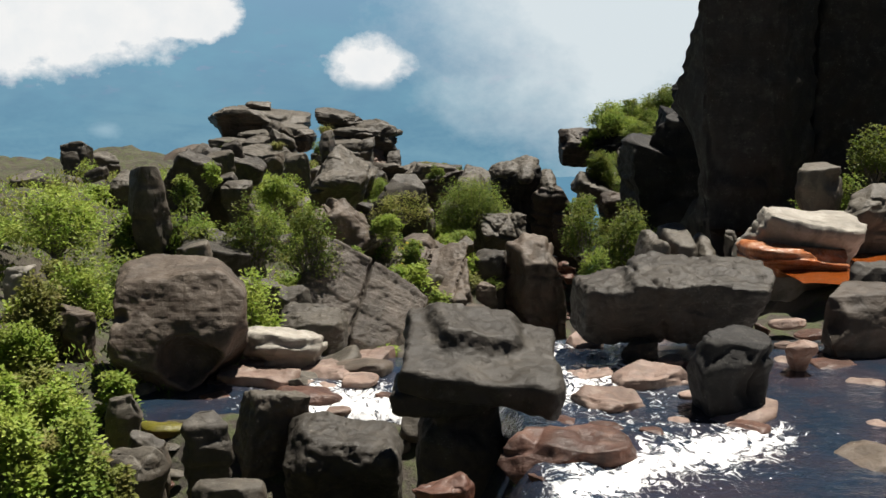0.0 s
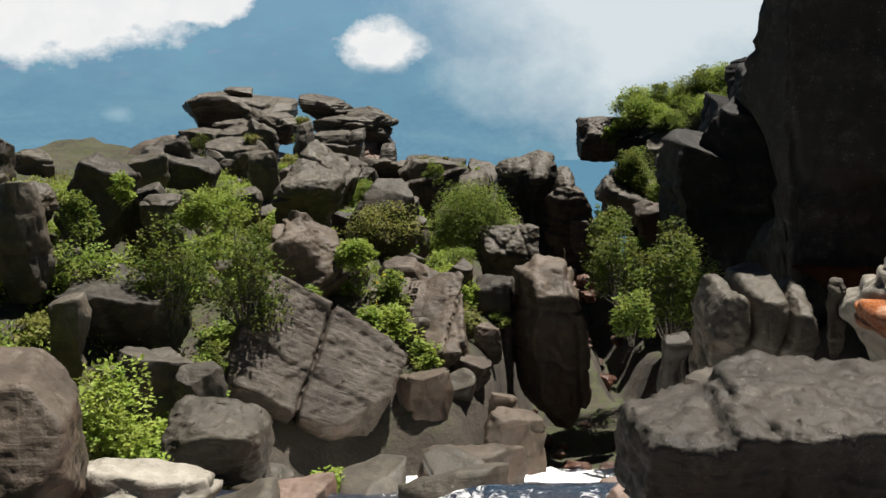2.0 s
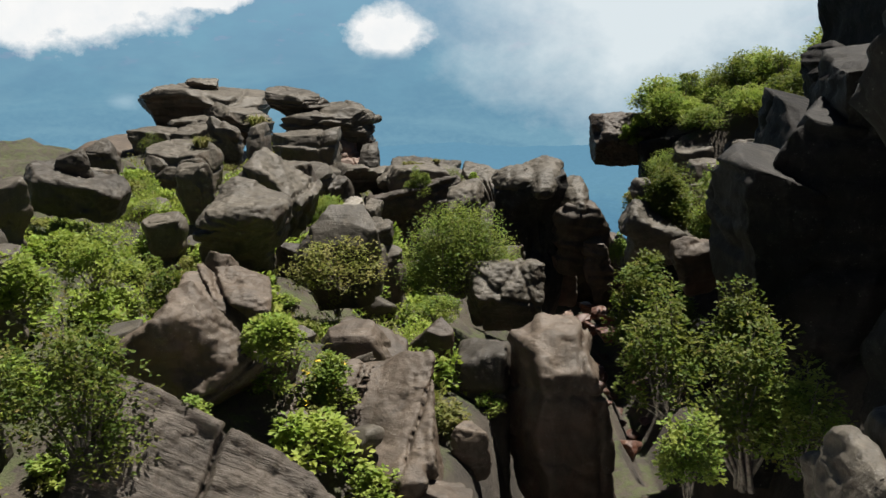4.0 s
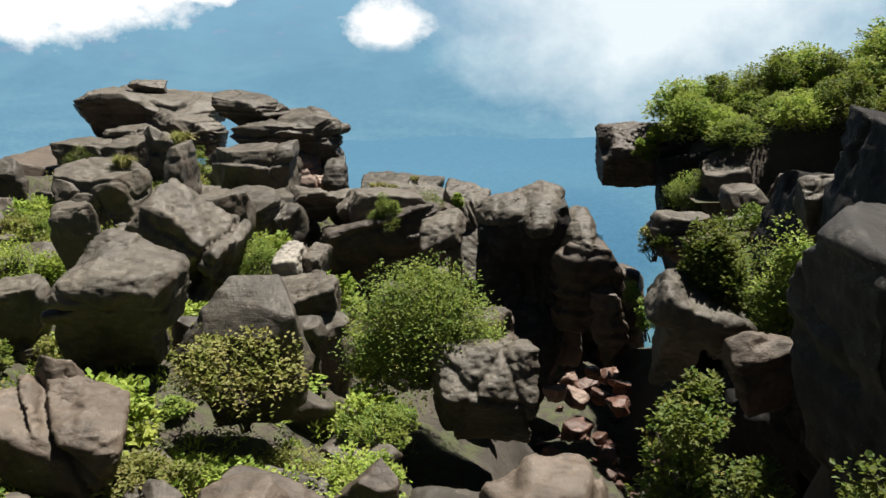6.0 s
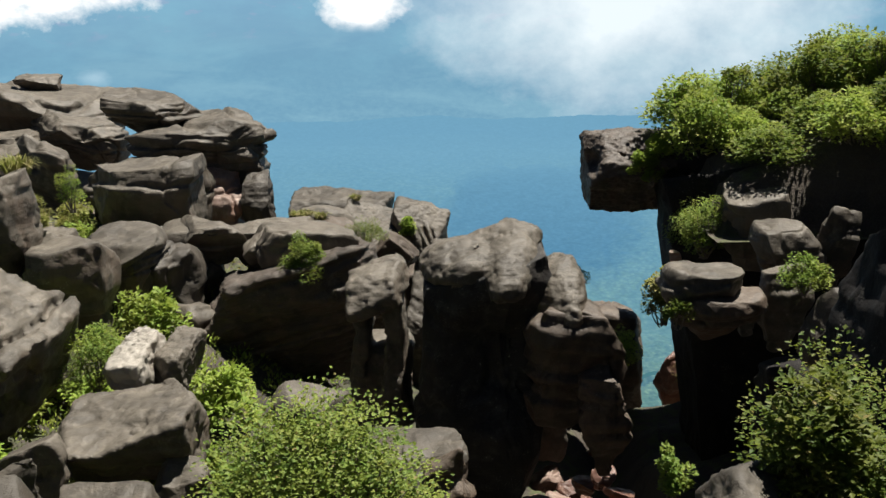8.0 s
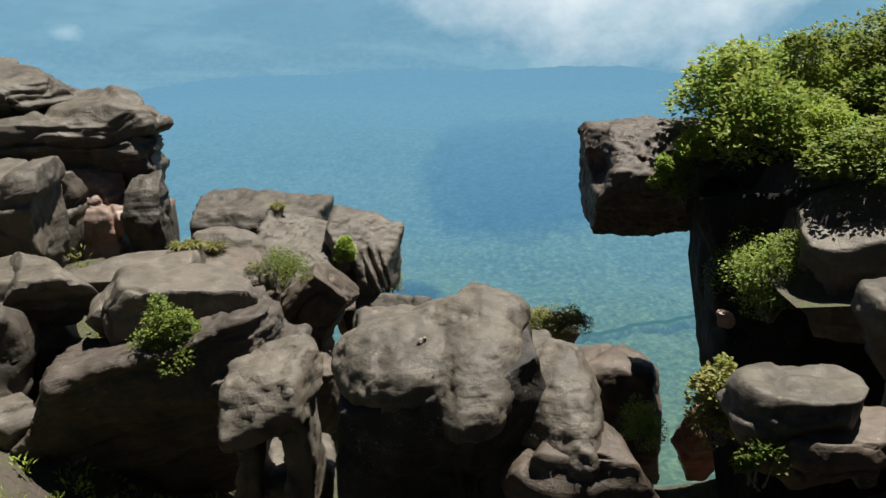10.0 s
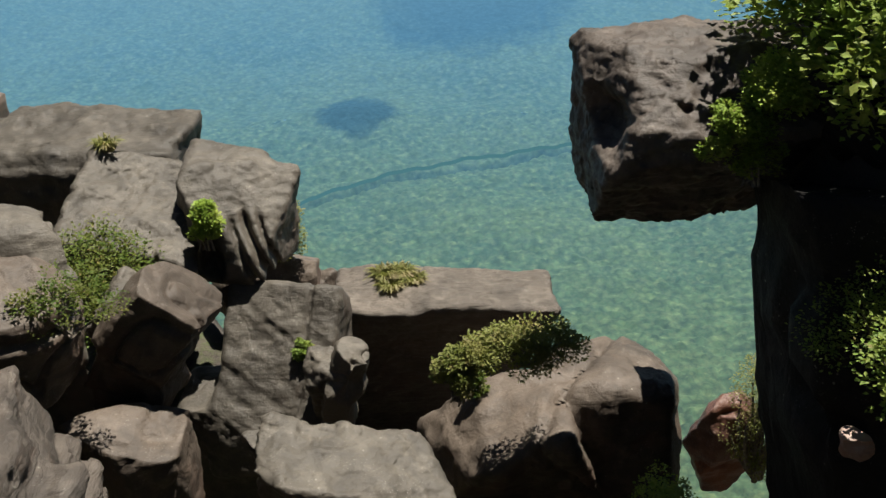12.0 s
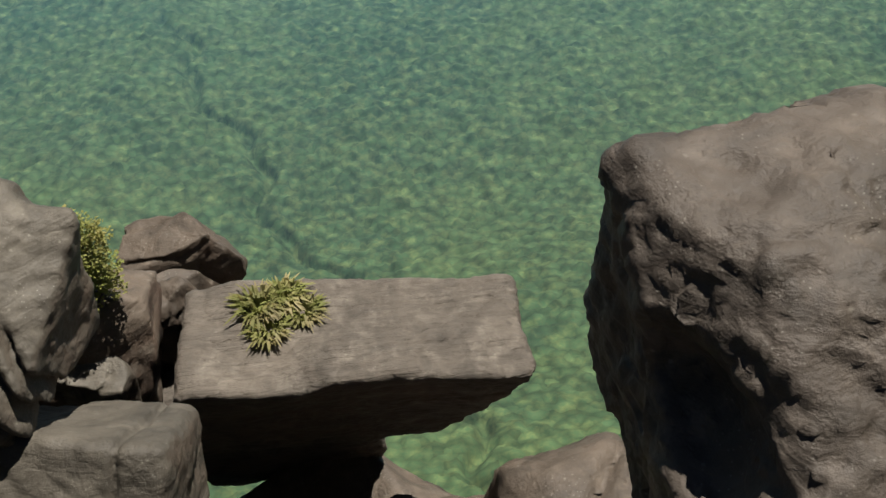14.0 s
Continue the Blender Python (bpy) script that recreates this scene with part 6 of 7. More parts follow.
def shrub(name, at, size, seed, material, label, clumps=46, per=105, leaf=0.085, open_=0.0, slim=0.6, flowers=0, fine=0.6):
    """A shrub of many leaf clumps on bent stems. size: width, depth, height; at: foot."""
    rng = np.random.RandomState(seed)
    w, dp, h = size
    d = rng.normal(size=(clumps, 3))
    d[:, 2] = np.abs(d[:, 2]) * 1.0 - 0.15
    d /= np.linalg.norm(d, axis=1)[:, None]
    r = rng.uniform(0.55 - 0.25 * open_, 0.98, clumps)[:, None]
    c = d * r * (w * 0.43, dp * 0.43, h * 0.70) + (0, 0, h * 0.20)
    rad = rng.uniform(0.10, 0.22, clumps) * (w * dp * h) ** (1 / 3) * (1 - 0.25 * open_)
    c[:, 2] = np.maximum(c[:, 2], 0.1 * h)
    ob = new(name)
    ob.location = settled(at)
    v, f = leaf_cloud(c, rad, max(12, int(per * fine)), leaf * 0.8 / fine, rng, slim=slim * 1.1)
    part("foliage", mesh_of("foliage", v, f, material, False), ob)
    part("branchwork", stem_mesh((0, 0, -0.15), c[:: 3], rng, 0.022 * max(1.0, h * 0.8)), ob, "grey bent woody stems")
    if flowers:
        k = rng.choice(len(v), flowers)
        fv, ff = leaf_cloud(v[k] + (0, 0, 0.02), np.full(flowers, 0.03), 5, 0.07, rng, slim=0.9)
        tagged(part("blossom", mesh_of("blossom", fv, ff, FLOWER, False), ob, "yellow flowers"), kind="stuff")
    return tagged(ob, label, "shrub")


def tuft(name, at, radius, height, seed, material, label, blades=220):
    """A tussock of arching narrow blades."""
    rng = np.random.RandomState(seed)
    a = rng.uniform(0, 2 * math.pi, blades)
    r0 = radius * 0.55 * np.sqrt(rng.uniform(0, 1, blades))
    ln = height * rng.uniform(0.6, 1.15, blades)
    lean = rng.uniform(0.15, 1.0, blades)
    out = np.stack([np.cos(a), np.sin(a), np.zeros(blades)], axis=1)
    sd = np.stack([-np.sin(a), np.cos(a), np.zeros(blades)], axis=1) * (0.012 + 0.012 * rng.uniform(size=blades))[:, None]
    p0 = out * r0[:, None]
    p1 = p0 + out * (ln * lean * 0.35)[:, None] + np.outer(ln * 0.62, (0, 0, 1))
    p2 = p0 + out * (ln * lean * 0.95)[:, None] + np.outer(ln * (0.95 - 0.55 * lean), (0, 0, 1))
    v = np.stack([p0 - sd, p0 + sd, p1 + sd * 0.9, p1 - sd * 0.9, p2 + sd * 0.2, p2 - sd * 0.2], axis=1).reshape(-1, 3)
    k = np.arange(blades)[:, None] * 6
    f = np.concatenate([k + (0, 1, 2, 3), k + (3, 2, 4, 5)])
    ob = new(name, mesh_of(name, v, f, material, False))
    ob.location = (at[0], at[1], top_of(at[0], at[1])[0] - 0.03)
    return tagged(ob, label, "grass")

# ---- shrubs and tussocks ----
shrub("shrub", (1.35, 45.5, 2.6), (3.6, 3.0, 2.95), 701, LEAF, "dense round green shrub with small glossy leaves", clumps=260, leaf=0.095, per=105, fine=1.0)
shrub("shrub", (-5.85, 30.2, 4.11), (2.10, 1.89, 2.66), 702, LEAF_DARK, "leafy green shrub beside a tilted slab", clumps=60, leaf=0.07)
shrub("shrub", (-4.2, 30.6, 3.73), (1.99, 1.79, 2.80), 703, LEAF_DARK, "leafy dark green shrub beside a tilted slab", clumps=60, leaf=0.07)
shrub("shrub", (-5.39, 31.5, 5.89), (1.17, 1.05, 1.00), 704, LEAF_BRIGHT, "bright yellow-green leafy shrub", clumps=40, leaf=0.07)
shrub("shrub", (-2.04, 34.2, 3.39), (1.44, 1.30, 1.49), 705, LEAF, "dense round green shrub with small glossy leaves", clumps=21, leaf=0.07)
shrub("shrub", (-2.85, 31.5, 3.87), (0.74, 0.66, 0.86), 706, LEAF, "small green shrub between slabs", clumps=16, leaf=0.07)
shrub("shrub", (-4.75, 28.2, 2.1), (0.95, 0.9, 2.0), 707, LEAF, "green shrub at the foot of a tilted slab", clumps=50, leaf=0.07)
shrub("shrub", (-4.75, 29.0, 3.52), (0.75, 0.67, 2.06), 708, LEAF_DARK, "dark leafy shrub in the gap between boulders", clumps=16, leaf=0.07)
shrub("shrub", (4.79, 32.5, 3.92), (1.76, 1.58, 2.45), 709, LEAF_DARK, "dark olive-green shrub on bent grey stems in the ravine", clumps=50, leaf=0.07, open_=0.6)
shrub("shrub", (5.91, 31.5, 3.09), (1.57, 1.41, 3.29), 710, LEAF_DARK, "dark olive-green shrub on bent grey stems in the ravine", clumps=60, leaf=0.07, open_=0.6)
shrub("shrub", (6.57, 31.0, 3.53), (1.75, 1.58, 1.93), 711, LEAF, "dark olive-green shrub on bent grey stems in the ravine", clumps=40, leaf=0.07, open_=0.4)
shrub("shrub", (4.79, 30.5, 3.45), (0.97, 0.87, 1.37), 712, LEAF, "bright green shrub in the shaded ravine", clumps=30, leaf=0.07)
shrub("shrub", (7.64, 44.0, 3.59), (2.57, 2.32, 3.41), 713, LEAF_DARK, "dark olive-green shrub on bent grey stems in the ravine", clumps=50, leaf=0.07, open_=0.4, fine=0.85)
shrub("shrub", (6.93, 42.5, 4.27), (1.65, 1.48, 2.57), 714, LEAF_DARK, "dark olive-green shrub on bent grey stems in the ravine", clumps=80, leaf=0.09, open_=0.5, fine=0.85)
shrub("shrub", (8.02, 42.0, 4.3), (1.42, 1.27, 2.72), 715, LEAF, "dark olive-green shrub on bent grey stems in the ravine", clumps=80, leaf=0.09, open_=0.4, fine=0.85)
shrub("shrub", (5.12, 37.0, 3.33), (1.27, 1.14, 2.44), 716, LEAF_DARK, "dark olive-green shrub on bent grey stems in the ravine", clumps=60, leaf=0.07, open_=0.6)
shrub("shrub", (5.83, 36.4, 2.83), (1.23, 1.10, 2.62), 717, LEAF_DARK, "dark olive-green shrub on bent grey stems in the ravine", clumps=70, leaf=0.07, open_=0.5)
shrub("shrub", (6.56, 34.5, 3.76), (1.46, 1.32, 2.01), 718, LEAF_DARK, "dark olive-green shrub on bent grey stems in the ravine", clumps=80, leaf=0.07, open_=0.4)
shrub("shrub", (5.41, 37.8, 4.41), (0.93, 0.83, 1.41), 719, LEAF_DARK, "dark olive-green shrub on bent grey stems in the ravine", clumps=50, leaf=0.07, open_=0.5)
shrub("shrub", (6.61, 42.0, 5.12), (1.26, 1.14, 1.95), 720, LEAF_DARK, "dark olive-green shrub on bent grey stems in the ravine", clumps=90, leaf=0.09, open_=0.5, fine=0.85)
shrub("shrub", (6.25, 46.0, 3.47), (0.60, 0.54, 1.15), 721, LEAF, "small green sapling in the shaded ravine", clumps=14, leaf=0.07, open_=0.8, fine=0.85)
shrub("shrub", (-2.79, 39.2, 3.84), (1.97, 1.77, 1.21), 722, LEAF_OLIVE, "low olive-yellow shrub between boulders", clumps=36, leaf=0.07, open_=0.7)
shrub("shrub", (-1.88, 42.2, 2.95), (1.45, 1.30, 1.76), 723, LEAF_OLIVE, "low pale-leaved shrub between boulders", clumps=30, leaf=0.07, open_=0.7, fine=0.85)
shrub("shrub", (-0.86, 41.2, 2.84), (1.77, 1.59, 0.83), 724, LEAF_OLIVE, "low olive leafy ground shrub", clumps=28, leaf=0.07, open_=0.6, fine=0.85)
shrub("shrub", (0.71, 41.8, 2.91), (1.94, 1.74, 0.62), 725, LEAF, "low green leafy ground shrub", clumps=28, leaf=0.07, open_=0.6, fine=0.85)
shrub("shrub", (1.86, 40.3, 2.24), (1.37, 1.24, 1.32), 726, LEAF_OLIVE, "low shrub with pale leaves on rubble", clumps=24, leaf=0.07, open_=0.7)
shrub("shrub", (-1.91, 33.5, 4.55), (1.18, 1.07, 0.80), 727, LEAF_BRIGHT, "bright green low shrub", clumps=50, leaf=0.07)
shrub("shrub", (-1.11, 34.5, 4.17), (1.00, 0.90, 1.14), 728, LEAF, "green shrub with small yellow flowers", clumps=44, leaf=0.07, flowers=26)
shrub("shrub", (-5.61, 40.0, 4.33), (1.48, 1.34, 1.54), 729, LEAF_DARK, "spreading green shrub on the slope", clumps=60, leaf=0.07)
shrub("shrub", (-4.49, 37.0, 4.63), (0.94, 0.84, 1.14), 730, LEAF, "spreading green shrub on the slope", clumps=50, leaf=0.07)
shrub("shrub", (-9.06, 48.0, 3.97), (2.07, 1.86, 1.56), 731, LEAF_BRIGHT, "bright green shrubs on the slope", clumps=60, leaf=0.07, fine=0.85)
shrub("shrub", (-10.88, 54.0, 3.88), (1.45, 1.31, 1.59), 732, LEAF, "green shrub on the ridge", clumps=40, leaf=0.07, fine=0.85)
shrub("shrub", (-14.68, 68.0, 4.31), (1.43, 1.29, 1.46), 733, LEAF_DARK, "dark shrub on the rock stack", clumps=24, leaf=0.07, fine=1.15)
shrub("shrub", (-9.02, 66.0, 4.11), (1.24, 1.12, 1.56), 734, LEAF, "small shrub on the rock stack", clumps=20, leaf=0.07, fine=1.15)
shrub("shrub", (-3.2, 50.3, 3.76), (1.41, 1.27, 1.30), 735, LEAF, "green shrub in front of a whitish boulder", clumps=44, leaf=0.07, fine=0.85)
shrub("shrub", (-0.61, 60.0, 3.64), (1.61, 1.45, 1.00), 736, LEAF, "small green shrub on the rock ridge", clumps=30, leaf=0.07, fine=1.15)
shrub("shrub", (0.83, 62.0, 3.56), (1.47, 1.32, 0.83), 737, LEAF_DARK, "small shrub on the rock ridge", clumps=20, leaf=0.07, fine=1.15)
shrub("shrub", (-6.51, 56.0, 5.4), (0.76, 0.69, 1.07), 738, LEAF_OLIVE, "grassy olive shrub on the ridge", clumps=24, leaf=0.07, fine=0.85)
shrub("shrub", (-7.75, 62.0, 4.83), (0.91, 0.82, 1.56), 739, LEAF, "small shrub in a rock crevice", clumps=20, leaf=0.07, fine=1.15)
shrub("shrub", (-4.29, 21.6, 3.65), (1.52, 1.37, 2.49), 740, LEAF_BRIGHT, "bright green leafy shrub behind a boulder", clumps=56, leaf=0.07)
shrub("shrub", (-5.84, 12.6, 3.8), (1.14, 1.02, 2.08), 741, LEAF_BRIGHT, "bright green leafy shrub on the bank", clumps=60, leaf=0.08, open_=0.3)
shrub("shrub", (-5.15, 13.0, 3.66), (0.90, 0.81, 1.86), 742, LEAF, "leafy green shrub on the stream bank", clumps=50, leaf=0.08, open_=0.3)
shrub("shrub", (-6.59, 15.0, 4.44), (1.16, 1.04, 1.47), 743, LEAF_OLIVE, "pale yellow-green shrub on the bank", clumps=56, leaf=0.08, open_=0.3)
shrub("shrub", (-6.09, 16.0, 3.74), (1.05, 0.94, 1.72), 744, LEAF_BRIGHT, "bright yellow-green shrub on the bank", clumps=56, leaf=0.08, open_=0.2)
shrub("shrub", (-6.2, 18.0, 3.57), (0.75, 0.67, 1.10), 745, LEAF_BRIGHT, "small bright herb at the foot of a boulder", clumps=24, leaf=0.08)
shrub("shrub", (-4.8, 13.4, 3.72), (0.69, 0.62, 1.06), 746, LEAF_OLIVE, "low pale herbs between stones", clumps=30, leaf=0.07, open_=0.4)
shrub("shrub", (-9.53, 24.0, 5.7), (2.63, 2.37, 1.89), 747, LEAF_BRIGHT, "green shrubs covering the slope", clumps=90, leaf=0.07)
shrub("shrub", (-8.48, 20.0, 5.19), (1.28, 1.15, 1.76), 748, LEAF_OLIVE, "pale green shrubs covering the slope", clumps=80, leaf=0.07)
shrub("shrub", (-8.67, 23.0, 4.81), (2.00, 1.80, 1.75), 749, LEAF_BRIGHT, "bright green shrubs covering the slope", clumps=80, leaf=0.07)
shrub("shrub", (-8.07, 25.0, 4.12), (2.33, 2.10, 1.61), 750, LEAF, "green shrub behind a boulder", clumps=60, leaf=0.07)
shrub("shrub", (-7.44, 18.0, 4.56), (0.96, 0.86, 0.64), 751, LEAF_BRIGHT, "low bright green shrub on the bank", clumps=60, leaf=0.07)
shrub("shrub", (-8.09, 30.5, 4.84), (2.65, 2.38, 0.93), 752, LEAF, "green shrub among boulders", clumps=50, leaf=0.07)
shrub("shrub", (-11.75, 40.0, 6.0), (1.37, 1.23, 1.14), 753, LEAF_BRIGHT, "green shrub on the ridge", clumps=30, leaf=0.07)
shrub("shrub", (-8.17, 31.0, 5.76), (0.89, 0.80, 1.23), 754, LEAF, "narrow-leaved green plant between boulders", clumps=24, leaf=0.07)
shrub("shrub", (-7.77, 33.0, 6.29), (0.66, 0.60, 1.07), 755, LEAF_BRIGHT, "bright green plant between boulders", clumps=20, leaf=0.07)
shrub("shrub", (-5.79, 35.5, 5.38), (1.83, 1.65, 1.27), 756, LEAF_BRIGHT, "bright green shrub among boulders", clumps=40, leaf=0.07)
shrub("shrub", (-1.63, 41.0, 3.99), (2.60, 2.34, 1.30), 757, LEAF_OLIVE, "low olive shrub on the slope", clumps=44, leaf=0.07)
shrub("shrub", (11.18, 27.6, 6.51), (2.37, 2.13, 2.07), 758, LEAF, "green shrub at the foot of the dark tower", clumps=80, leaf=0.07)
shrub("shrub", (12.23, 28.0, 7.0), (1.60, 1.44, 1.80), 759, LEAF_DARK, "dark green shrub at the foot of the dark tower", clumps=50, leaf=0.07)
shrub("shrub", (-13.74, 38.0, 4.07), (1.11, 1.00, 3.13), 760, LEAF_BRIGHT, "bright green shrubs on the ridge", clumps=60, leaf=0.07)
shrub("shrub", (-7.83, 25.0, 4.72), (1.23, 1.10, 1.48), 761, LEAF_OLIVE, "low olive shrub on the slope", clumps=50, leaf=0.07)
shrub("shrub", (-13.52, 46.0, 5.46), (1.83, 1.65, 1.20), 762, LEAF_BRIGHT, "bright green shrub on the ridge", clumps=40, leaf=0.07, fine=0.85)
shrub("shrub", (-8.72, 31.0, 4.95), (2.11, 1.90, 0.86), 763, LEAF, "green shrub among boulders", clumps=50, leaf=0.07)
shrub("shrub", (-0.03, 39.8, 2.91), (2.94, 2.65, 1.54), 764, LEAF_BRIGHT, "low green herbs on the slope", clumps=60, leaf=0.07)
shrub("shrub", (-2.03, 42.0, 3.76), (2.49, 2.24, 1.40), 765, LEAF_OLIVE, "low olive shrub on the slope", clumps=44, leaf=0.07, fine=0.85)
shrub("shrub", (-0.34, 57.6, 3.6), (1.19, 1.08, 1.44), 766, LEAF, "pale green shrub growing on a bedded block", clumps=44, leaf=0.09, fine=1.15)
shrub("shrub", (0.42, 65.0, 1.46), (2.22, 2.00, 2.47), 767, LEAF_DARK, "dark creeping shrub between capstones", clumps=60, leaf=0.09, fine=1.15)
shrub("shrub", (9.9, 58.2, 4.0), (1.81, 1.63, 1.79), 768, LEAF, "green shrub clinging to the shaded cliff", clumps=46, leaf=0.09, open_=0.8, fine=1.15)
shrub("shrub", (8.21, 55.4, 3.12), (1.07, 0.96, 1.33), 769, LEAF_OLIVE, "pale shrub in the shaded ravine", clumps=44, leaf=0.09, open_=0.4, fine=0.85)
shrub("shrub", (8.51, 61.5, -0.17), (0.94, 0.85, 1.24), 770, LEAF_BRIGHT, "bright green shrub below the cliff", clumps=30, leaf=0.07, fine=1.15)
shrub("shrub", (9.92, 59.4, 3.82), (1.79, 1.61, 1.71), 771, LEAF, "green shrub hanging over the cliff", clumps=50, leaf=0.07, fine=1.15)
shrub("shrub", (10.62, 53.2, 4.41), (1.05, 0.95, 0.87), 772, LEAF, "green shrub on a rock shelf", clumps=30, leaf=0.07, fine=0.85)
shrub("shrub", (7.93, 53.0, 3.83), (0.64, 0.58, 0.66), 773, LEAF_DARK, "small shrub on a rock shelf", clumps=16, leaf=0.07, fine=0.85)
shrub("shrub", (5.7, 62.9, 1.5), (0.7, 0.6, 0.9), 774, LEAF_OLIVE, "dry pale shrub on the domed boulder", clumps=40, leaf=0.08, open_=0.3, fine=1.15)
shrub("shrub", (6.75, 63.1, 1.9), (2.3, 1.1, 0.55), 775, LEAF_OLIVE, "low dry herbs covering the domed boulder", clumps=60, leaf=0.08, fine=1.15)
shrub("shrub", (11.84, 66.0, -3.07), (1.44, 1.30, 3.38), 776, LEAF_OLIVE, "olive shrub at the foot of the cliff", clumps=70, leaf=0.07, fine=1.15)
shrub("shrub", (8.75, 61.5, 5.6), (0.8, 0.6, 0.8), 790, LEAF_BRIGHT, "yellow-green shrub hanging from the beak-shaped rock", clumps=30, leaf=0.09, fine=1.15)
shrub("shrub", (9.15, 61.45, 5.35), (0.75, 0.6, 0.95), 777, LEAF_BRIGHT, "yellow-green herbs draped over the cliff's lip", clumps=50, leaf=0.07, slim=0.4, fine=1.15)
shrub("shrub", (9.49, 61.6, 6.17), (1.07, 0.97, 0.62), 778, LEAF_BRIGHT, "green herbs along the cliff's lip", clumps=80, leaf=0.09, fine=1.15)
shrub("shrub", (1.95, 65.6, 2.9), (0.5, 0.45, 0.8), 779, LEAF_BRIGHT, "green creeper in a rock cleft", clumps=40, leaf=0.09, fine=1.15)
shrub("shrub", (3.37, 64.6, 2.0), (0.35, 0.3, 0.45), 780, LEAF, "small green plant in a rock cleft", clumps=16, leaf=0.07, fine=1.15)
shrub("shrub", (2.89, 68.2, 1.07), (0.74, 0.66, 1.74), 781, LEAF_OLIVE, "grassy shrub at the cliff's edge", clumps=40, leaf=0.07, fine=1.15)
shrub("shrub", (6.14, 64.3, 0.69), (0.45, 0.41, 0.63), 782, LEAF_DARK, "small dark shrub under the overhang", clumps=14, leaf=0.07, open_=0.5, fine=1.15)
for k, (x, y) in enumerate(((-5.9, 13.6), (-6.6, 13.3), (-7.2, 15.2), (-6.9, 16.8), (-7.7, 17.6), (-8.4, 18.9), (-6.4, 14.5), (-5.4, 12.3), (-9.0, 21.0), (-7.9, 16.2))):
    shrub("shrub", (x, y, top_of(x, y)[0] - 0.05), (1.4, 1.3, 1.0 + 0.12 * (k % 4)), 820 + k, LEAF_OLIVE if k % 3 == 1 else LEAF_BRIGHT, "bright yellow-green leafy shrub on the stream bank", clumps=46, leaf=0.08, open_=0.2)
tuft("grass_tuft", (4.75, 68.20, 0.7), 0.40, 0.30, 901, GRASS, "dry yellow-green grass tussock growing on bare rock", blades=260)
tuft("grass_tuft", (5.05, 68.35, 0.7), 0.40, 0.26, 902, GRASS, "dry yellow-green grass tussock growing on bare rock", blades=260)
tuft("grass_tuft", (5.30, 68.10, 0.7), 0.36, 0.22, 903, GRASS, "dry yellow-green grass tussock growing on bare rock", blades=220)
tuft("grass_tuft", (4.85, 67.85, 0.7), 0.36, 0.24, 904, GRASS, "dry yellow-green grass tussock growing on bare rock", blades=220)
tuft("grass_tuft", (-0.90, 62.00, 4.05), 0.28, 0.30, 905, GRASS, "dry yellow-green grass tussock growing on bare rock", blades=120)
tuft("grass_tuft", (-1.13, 62.00, 4.00), 0.28, 0.30, 906, GRASS, "dry yellow-green grass tussock growing on bare rock", blades=120)
tuft("grass_tuft", (-0.52, 62.30, 4.17), 0.28, 0.30, 907, GRASS, "dry yellow-green grass tussock growing on bare rock", blades=120)
tuft("grass_tuft", (0.09, 67.50, 3.88), 0.28, 0.30, 908, GRASS, "dry yellow-green grass tussock growing on bare rock", blades=120)
tuft("grass_tuft", (-6.64, 56.00, 5.95), 0.50, 0.60, 909, GRASS, "green-yellow grass tussock on the ridge", blades=200)
tuft("grass_tuft", (-10.03, 60.00, 4.79), 0.50, 0.60, 910, GRASS, "green-yellow grass tussock on the ridge", blades=200)
tuft("grass_tuft", (-10.42, 66.00, 4.68), 0.50, 0.60, 911, GRASS, "green-yellow grass tussock on the ridge", blades=200)

# ---- shrubs of the overgrown mound ----
rng = np.random.RandomState(77)
moulds = [shrub("shrub", (0, 0, 0), (1.7, 1.6, 1.15), 950 + k, mat, "dense green shrub on the overgrown cliff-top mound", clumps=50, per=90, leaf=0.095, fine=0.95)
          for k, mat in enumerate((LEAF, LEAF_DARK, LEAF_BRIGHT, LEAF))]
spots = []
for k in range(1500):
    x, y = rng.uniform(10.2, 30), rng.uniform(57.4, 65.2)
    if len(spots) < 85 and mound_height(np.array([x]), np.array([y]))[0] > 5.6 and all((x - a) ** 2 + (y - b) ** 2 > 1.1 for a, b in spots):
        spots.append((x, y))
for k, (x, y) in enumerate(spots):
    s = rng.uniform(0.85, 1.6)
    m = pose(x, y, float(mound_height(np.array([x]), np.array([y]))[0]) - 0.12, 0, 0, rng.uniform(0, 360)) @ Matrix.Diagonal((s, s, s * rng.uniform(0.75, 1.15), 1))
    if k < len(moulds):
        moulds[k].matrix_basis = m
        moulds[k]["group"] = "shrubs on the mound"
    else:
        tagged(copy_thing(moulds[k % len(moulds)], m), group="shrubs on the mound")


# ---- small umbrella-crowned trees on the mound's skyline ----
def small_tree(at, height, spread, seed):
    rng = np.random.RandomState(seed)
    ob = new("small_tree")
    ob.location = at
    tips = np.column_stack([rng.normal(size=(9, 2)) * spread * 0.35, height * rng.uniform(0.82, 1.0, 9)])
    v, f = leaf_cloud(tips, np.full(9, spread * 0.2), 60, 0.12, rng)
    part("crown", mesh_of("crown", v, f, LEAF_DARK, False), ob)
    part("trunk", stem_mesh((0, 0, -0.2), tips, rng, 0.035), ob, "thin grey forked trunk")
    return tagged(ob, "small thin tree with a flat umbrella crown", "tree", "small trees on the mound")


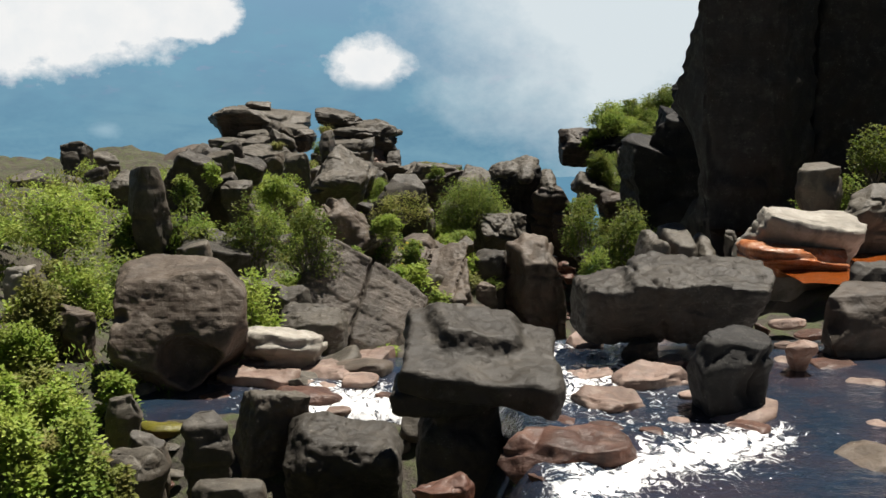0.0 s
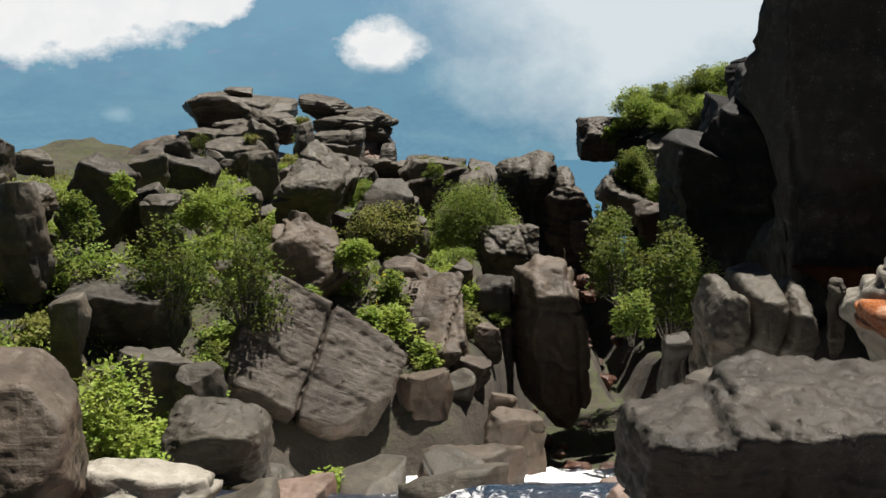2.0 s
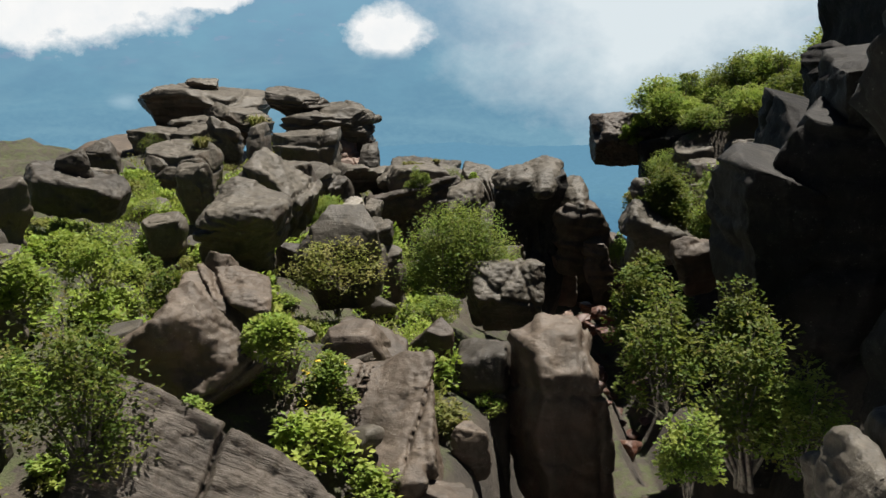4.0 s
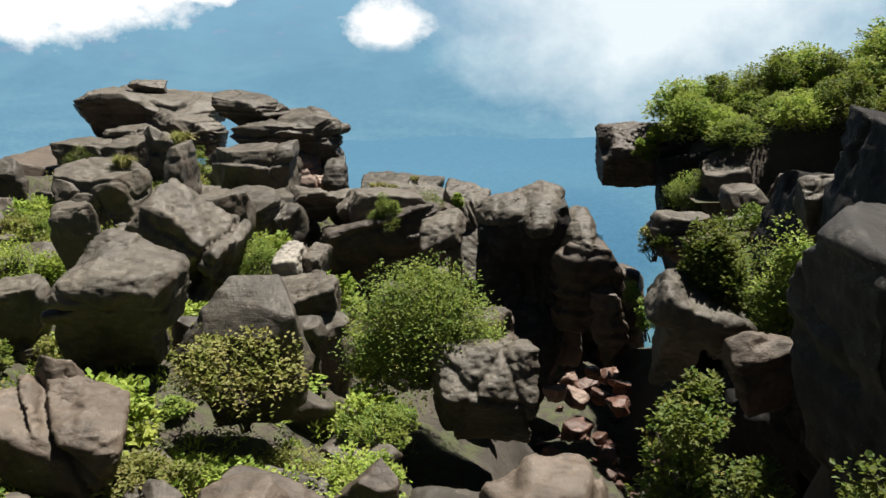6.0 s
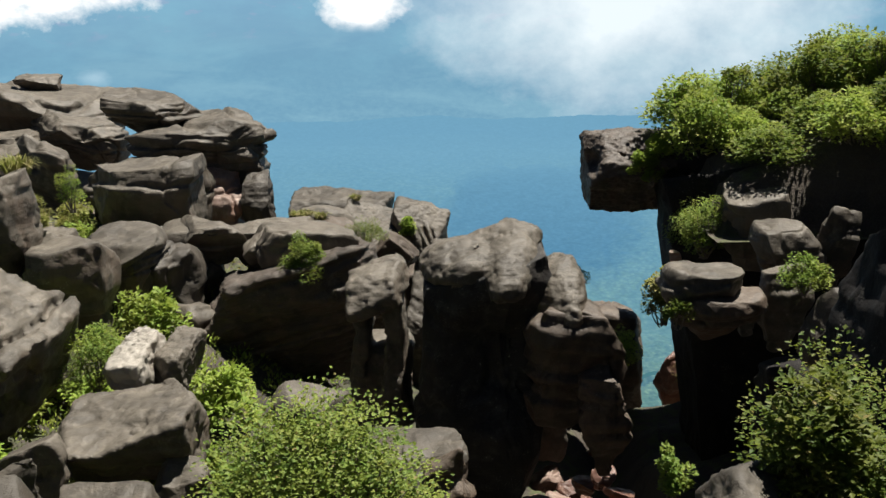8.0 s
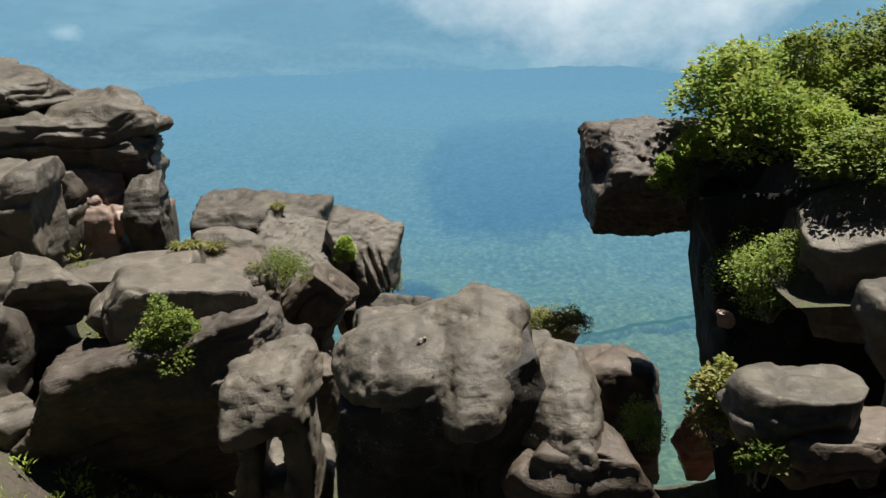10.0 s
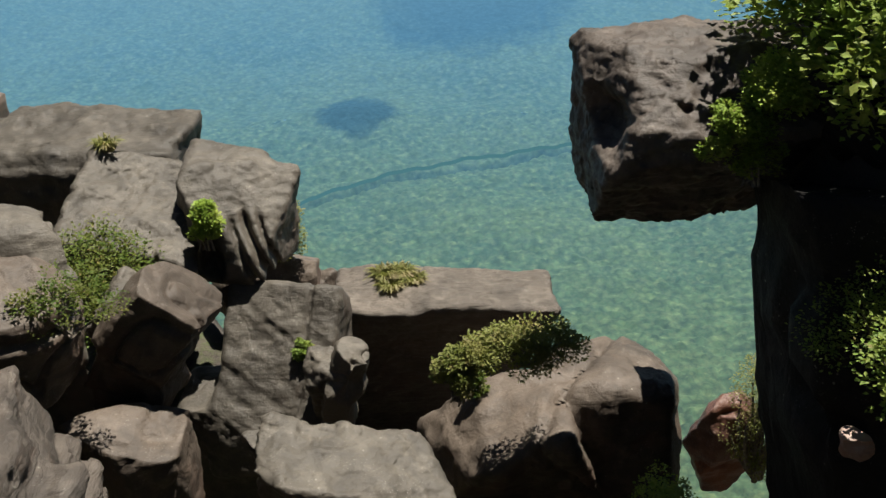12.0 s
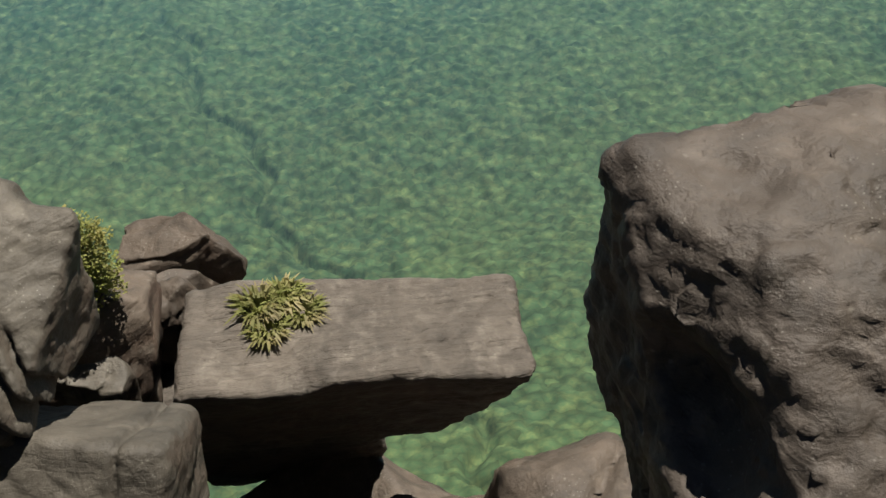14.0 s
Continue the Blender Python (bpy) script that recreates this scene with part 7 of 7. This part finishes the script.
for x, y, h, w, k in ((11.6, 62.1, 1.5, 0.8, 1), (15.2, 60.5, 1.3, 1.0, 2), (18.0, 63.0, 1.2, 0.9, 3)):
    small_tree((x, y, float(mound_height(np.array([x]), np.array([y]))[0]) - 0.1), h, w, 960 + k)


# ---- loose stones and low herbs on the ground ----
def stones(name, spots, seed, material, label, sizes, group):
    """Single loose stones that share a few shapes."""
    rng = np.random.RandomState(seed)
    shapes = []
    for k in range(8):
        v, f = stone_shape(rng.uniform(0.7, 1.25, 3) * (1, 1, 0.75), seed + k, box=4.0, cuts=8, rough=0.06, strata=0.02, crack=0, level=4, layers=1)
        shapes.append(mesh_of(name, v, f, material))
    for k, (x, y) in enumerate(spots):
        s = sizes[0] + (sizes[1] - sizes[0]) * rng.uniform() ** 2
        ob = new(name, shapes[k % 8])
        z = float(ground_height(np.array([[x]]), np.array([[y]]))[0, 0])
        ob.matrix_world = pose(x, y, z + s * 0.18, *rng.uniform(-25, 25, 2), rng.uniform(0, 360)) @ Matrix.Diagonal((s, s, s, 1))
        tagged(ob, label, "stone", group)


rng = np.random.RandomState(91)
stones("stone", [(rng.uniform(-14, 1), rng.uniform(12, 62)) for k in range(130)], 2000, ROCK, "loose grey angular sandstone block on the slope", (0.35, 1.5), "loose blocks on the slope")
stones("stone", [(ravine_x(y) + rng.normal() * 1.2, y) for y in rng.uniform(31, 66, 80)], 3000, ROCK_RED, "reddish broken stone on the ravine floor", (0.25, 0.9), "broken stones in the ravine")
stones("stone", [(rng.uniform(-0.5, 5.5), rng.uniform(13.5, 21)) for k in range(50)], 4000, ROCK_PALE, "pale pinkish water-worn stone in the stream", (0.3, 0.8), "worn stones in the stream")
stones("stone", [(rng.uniform(-5, 9), rng.uniform(12.5, 24)) for k in range(30)], 5000, ROCK_RED, "wet reddish stone in the stream", (0.3, 0.7), "worn stones in the stream")


def herbs(name, count, seed, material, label, where, leaf, per):
    rng = np.random.RandomState(seed)
    c = []
    while len(c) < count:
        x, y = rng.uniform(*where[:2]), rng.uniform(*where[2:])
        if x < ravine_x(y) - 2.2 and value_noise(np.array([[x * 0.35, y * 0.35, 0.0]]), seed)[0] > -0.25 and not (15.5 < y < 21.5 and -5.5 < x) and not (23 < y < 36 and -4.6 < x):
            c.append((x, y))
    c = np.array(c)
    z = ground_height(c[:, :1], c[:, 1:2])[:, 0] + 0.12
    v, f = leaf_cloud(np.column_stack([c, z]), rng.uniform(0.15, 0.35, count), per, leaf, rng, slim=0.4, up=0.9)
    return tagged(new(name, mesh_of(name, v, f, material, False)), label, "herbs", kind="stuff")


herbs("herbs", 900, 11, LEAF_BRIGHT, "low bright green herbs covering the slope", (-15, 1, 9, 60), 0.13, 26)
herbs("herbs", 700, 13, LEAF_OLIVE, "low olive herbs and grass on the slope", (-16, 1, 9, 66), 0.14, 24)
herbs("herbs", 500, 12, LEAF, "low dark green herbs covering the slope", (-16, 1, 9, 66), 0.12, 26)


# ---- small shrubs in the gaps between the boulders ----
bpy.context.view_layer.update()
deps = bpy.context.evaluated_depsgraph_get()
rng = np.random.RandomState(123)
small = [shrub("shrub", (0, 0, -50), (0.95, 0.9, 0.6), 970 + k, mat, label, clumps=22, per=80, leaf=0.08, fine=0.8)
         for k, (mat, label) in enumerate(((LEAF_BRIGHT, "small bright green shrub in a gap between boulders"), (LEAF, "small green shrub in a gap between boulders"),
                                           (LEAF_OLIVE, "small olive shrub in a gap between boulders"), (LEAF_BRIGHT, "small yellow-green shrub in a gap between boulders")))]
taken = []
for k in range(2600):
    x, y = rng.uniform(-14, 2.2), rng.uniform(21, 66)
    if x > ravine_x(y) - 1.8 or any((x - a) ** 2 + (y - b) ** 2 < 0.55 for a, b in taken) or len(taken) >= 125:
        continue
    z, nz, what = top_of(x, y)
    if nz < 0.55 or z < 1.5 or z > 6.6 or not what.startswith(("ground", "stone")):
        continue
    ring = [top_of(x + 0.8 * math.cos(a), y + 0.8 * math.sin(a))[0] for a in np.arange(0, 6.28, 1.05)]
    if not 0.12 < np.mean(ring) - z < 2.2:
        continue
    s = rng.uniform(0.7, 1.5)
    m = pose(x, y, z - 0.06, 0, 0, rng.uniform(0, 360)) @ Matrix.Diagonal((s, s, s * rng.uniform(0.7, 1.3), 1))
    if len(taken) < len(small):
        small[len(taken)].matrix_basis = m
        small[len(taken)]["group"] = "shrubs between the boulders"
    else:
        tagged(copy_thing(small[int(rng.randint(4))], m), group="shrubs between the boulders")
    taken.append((x, y))
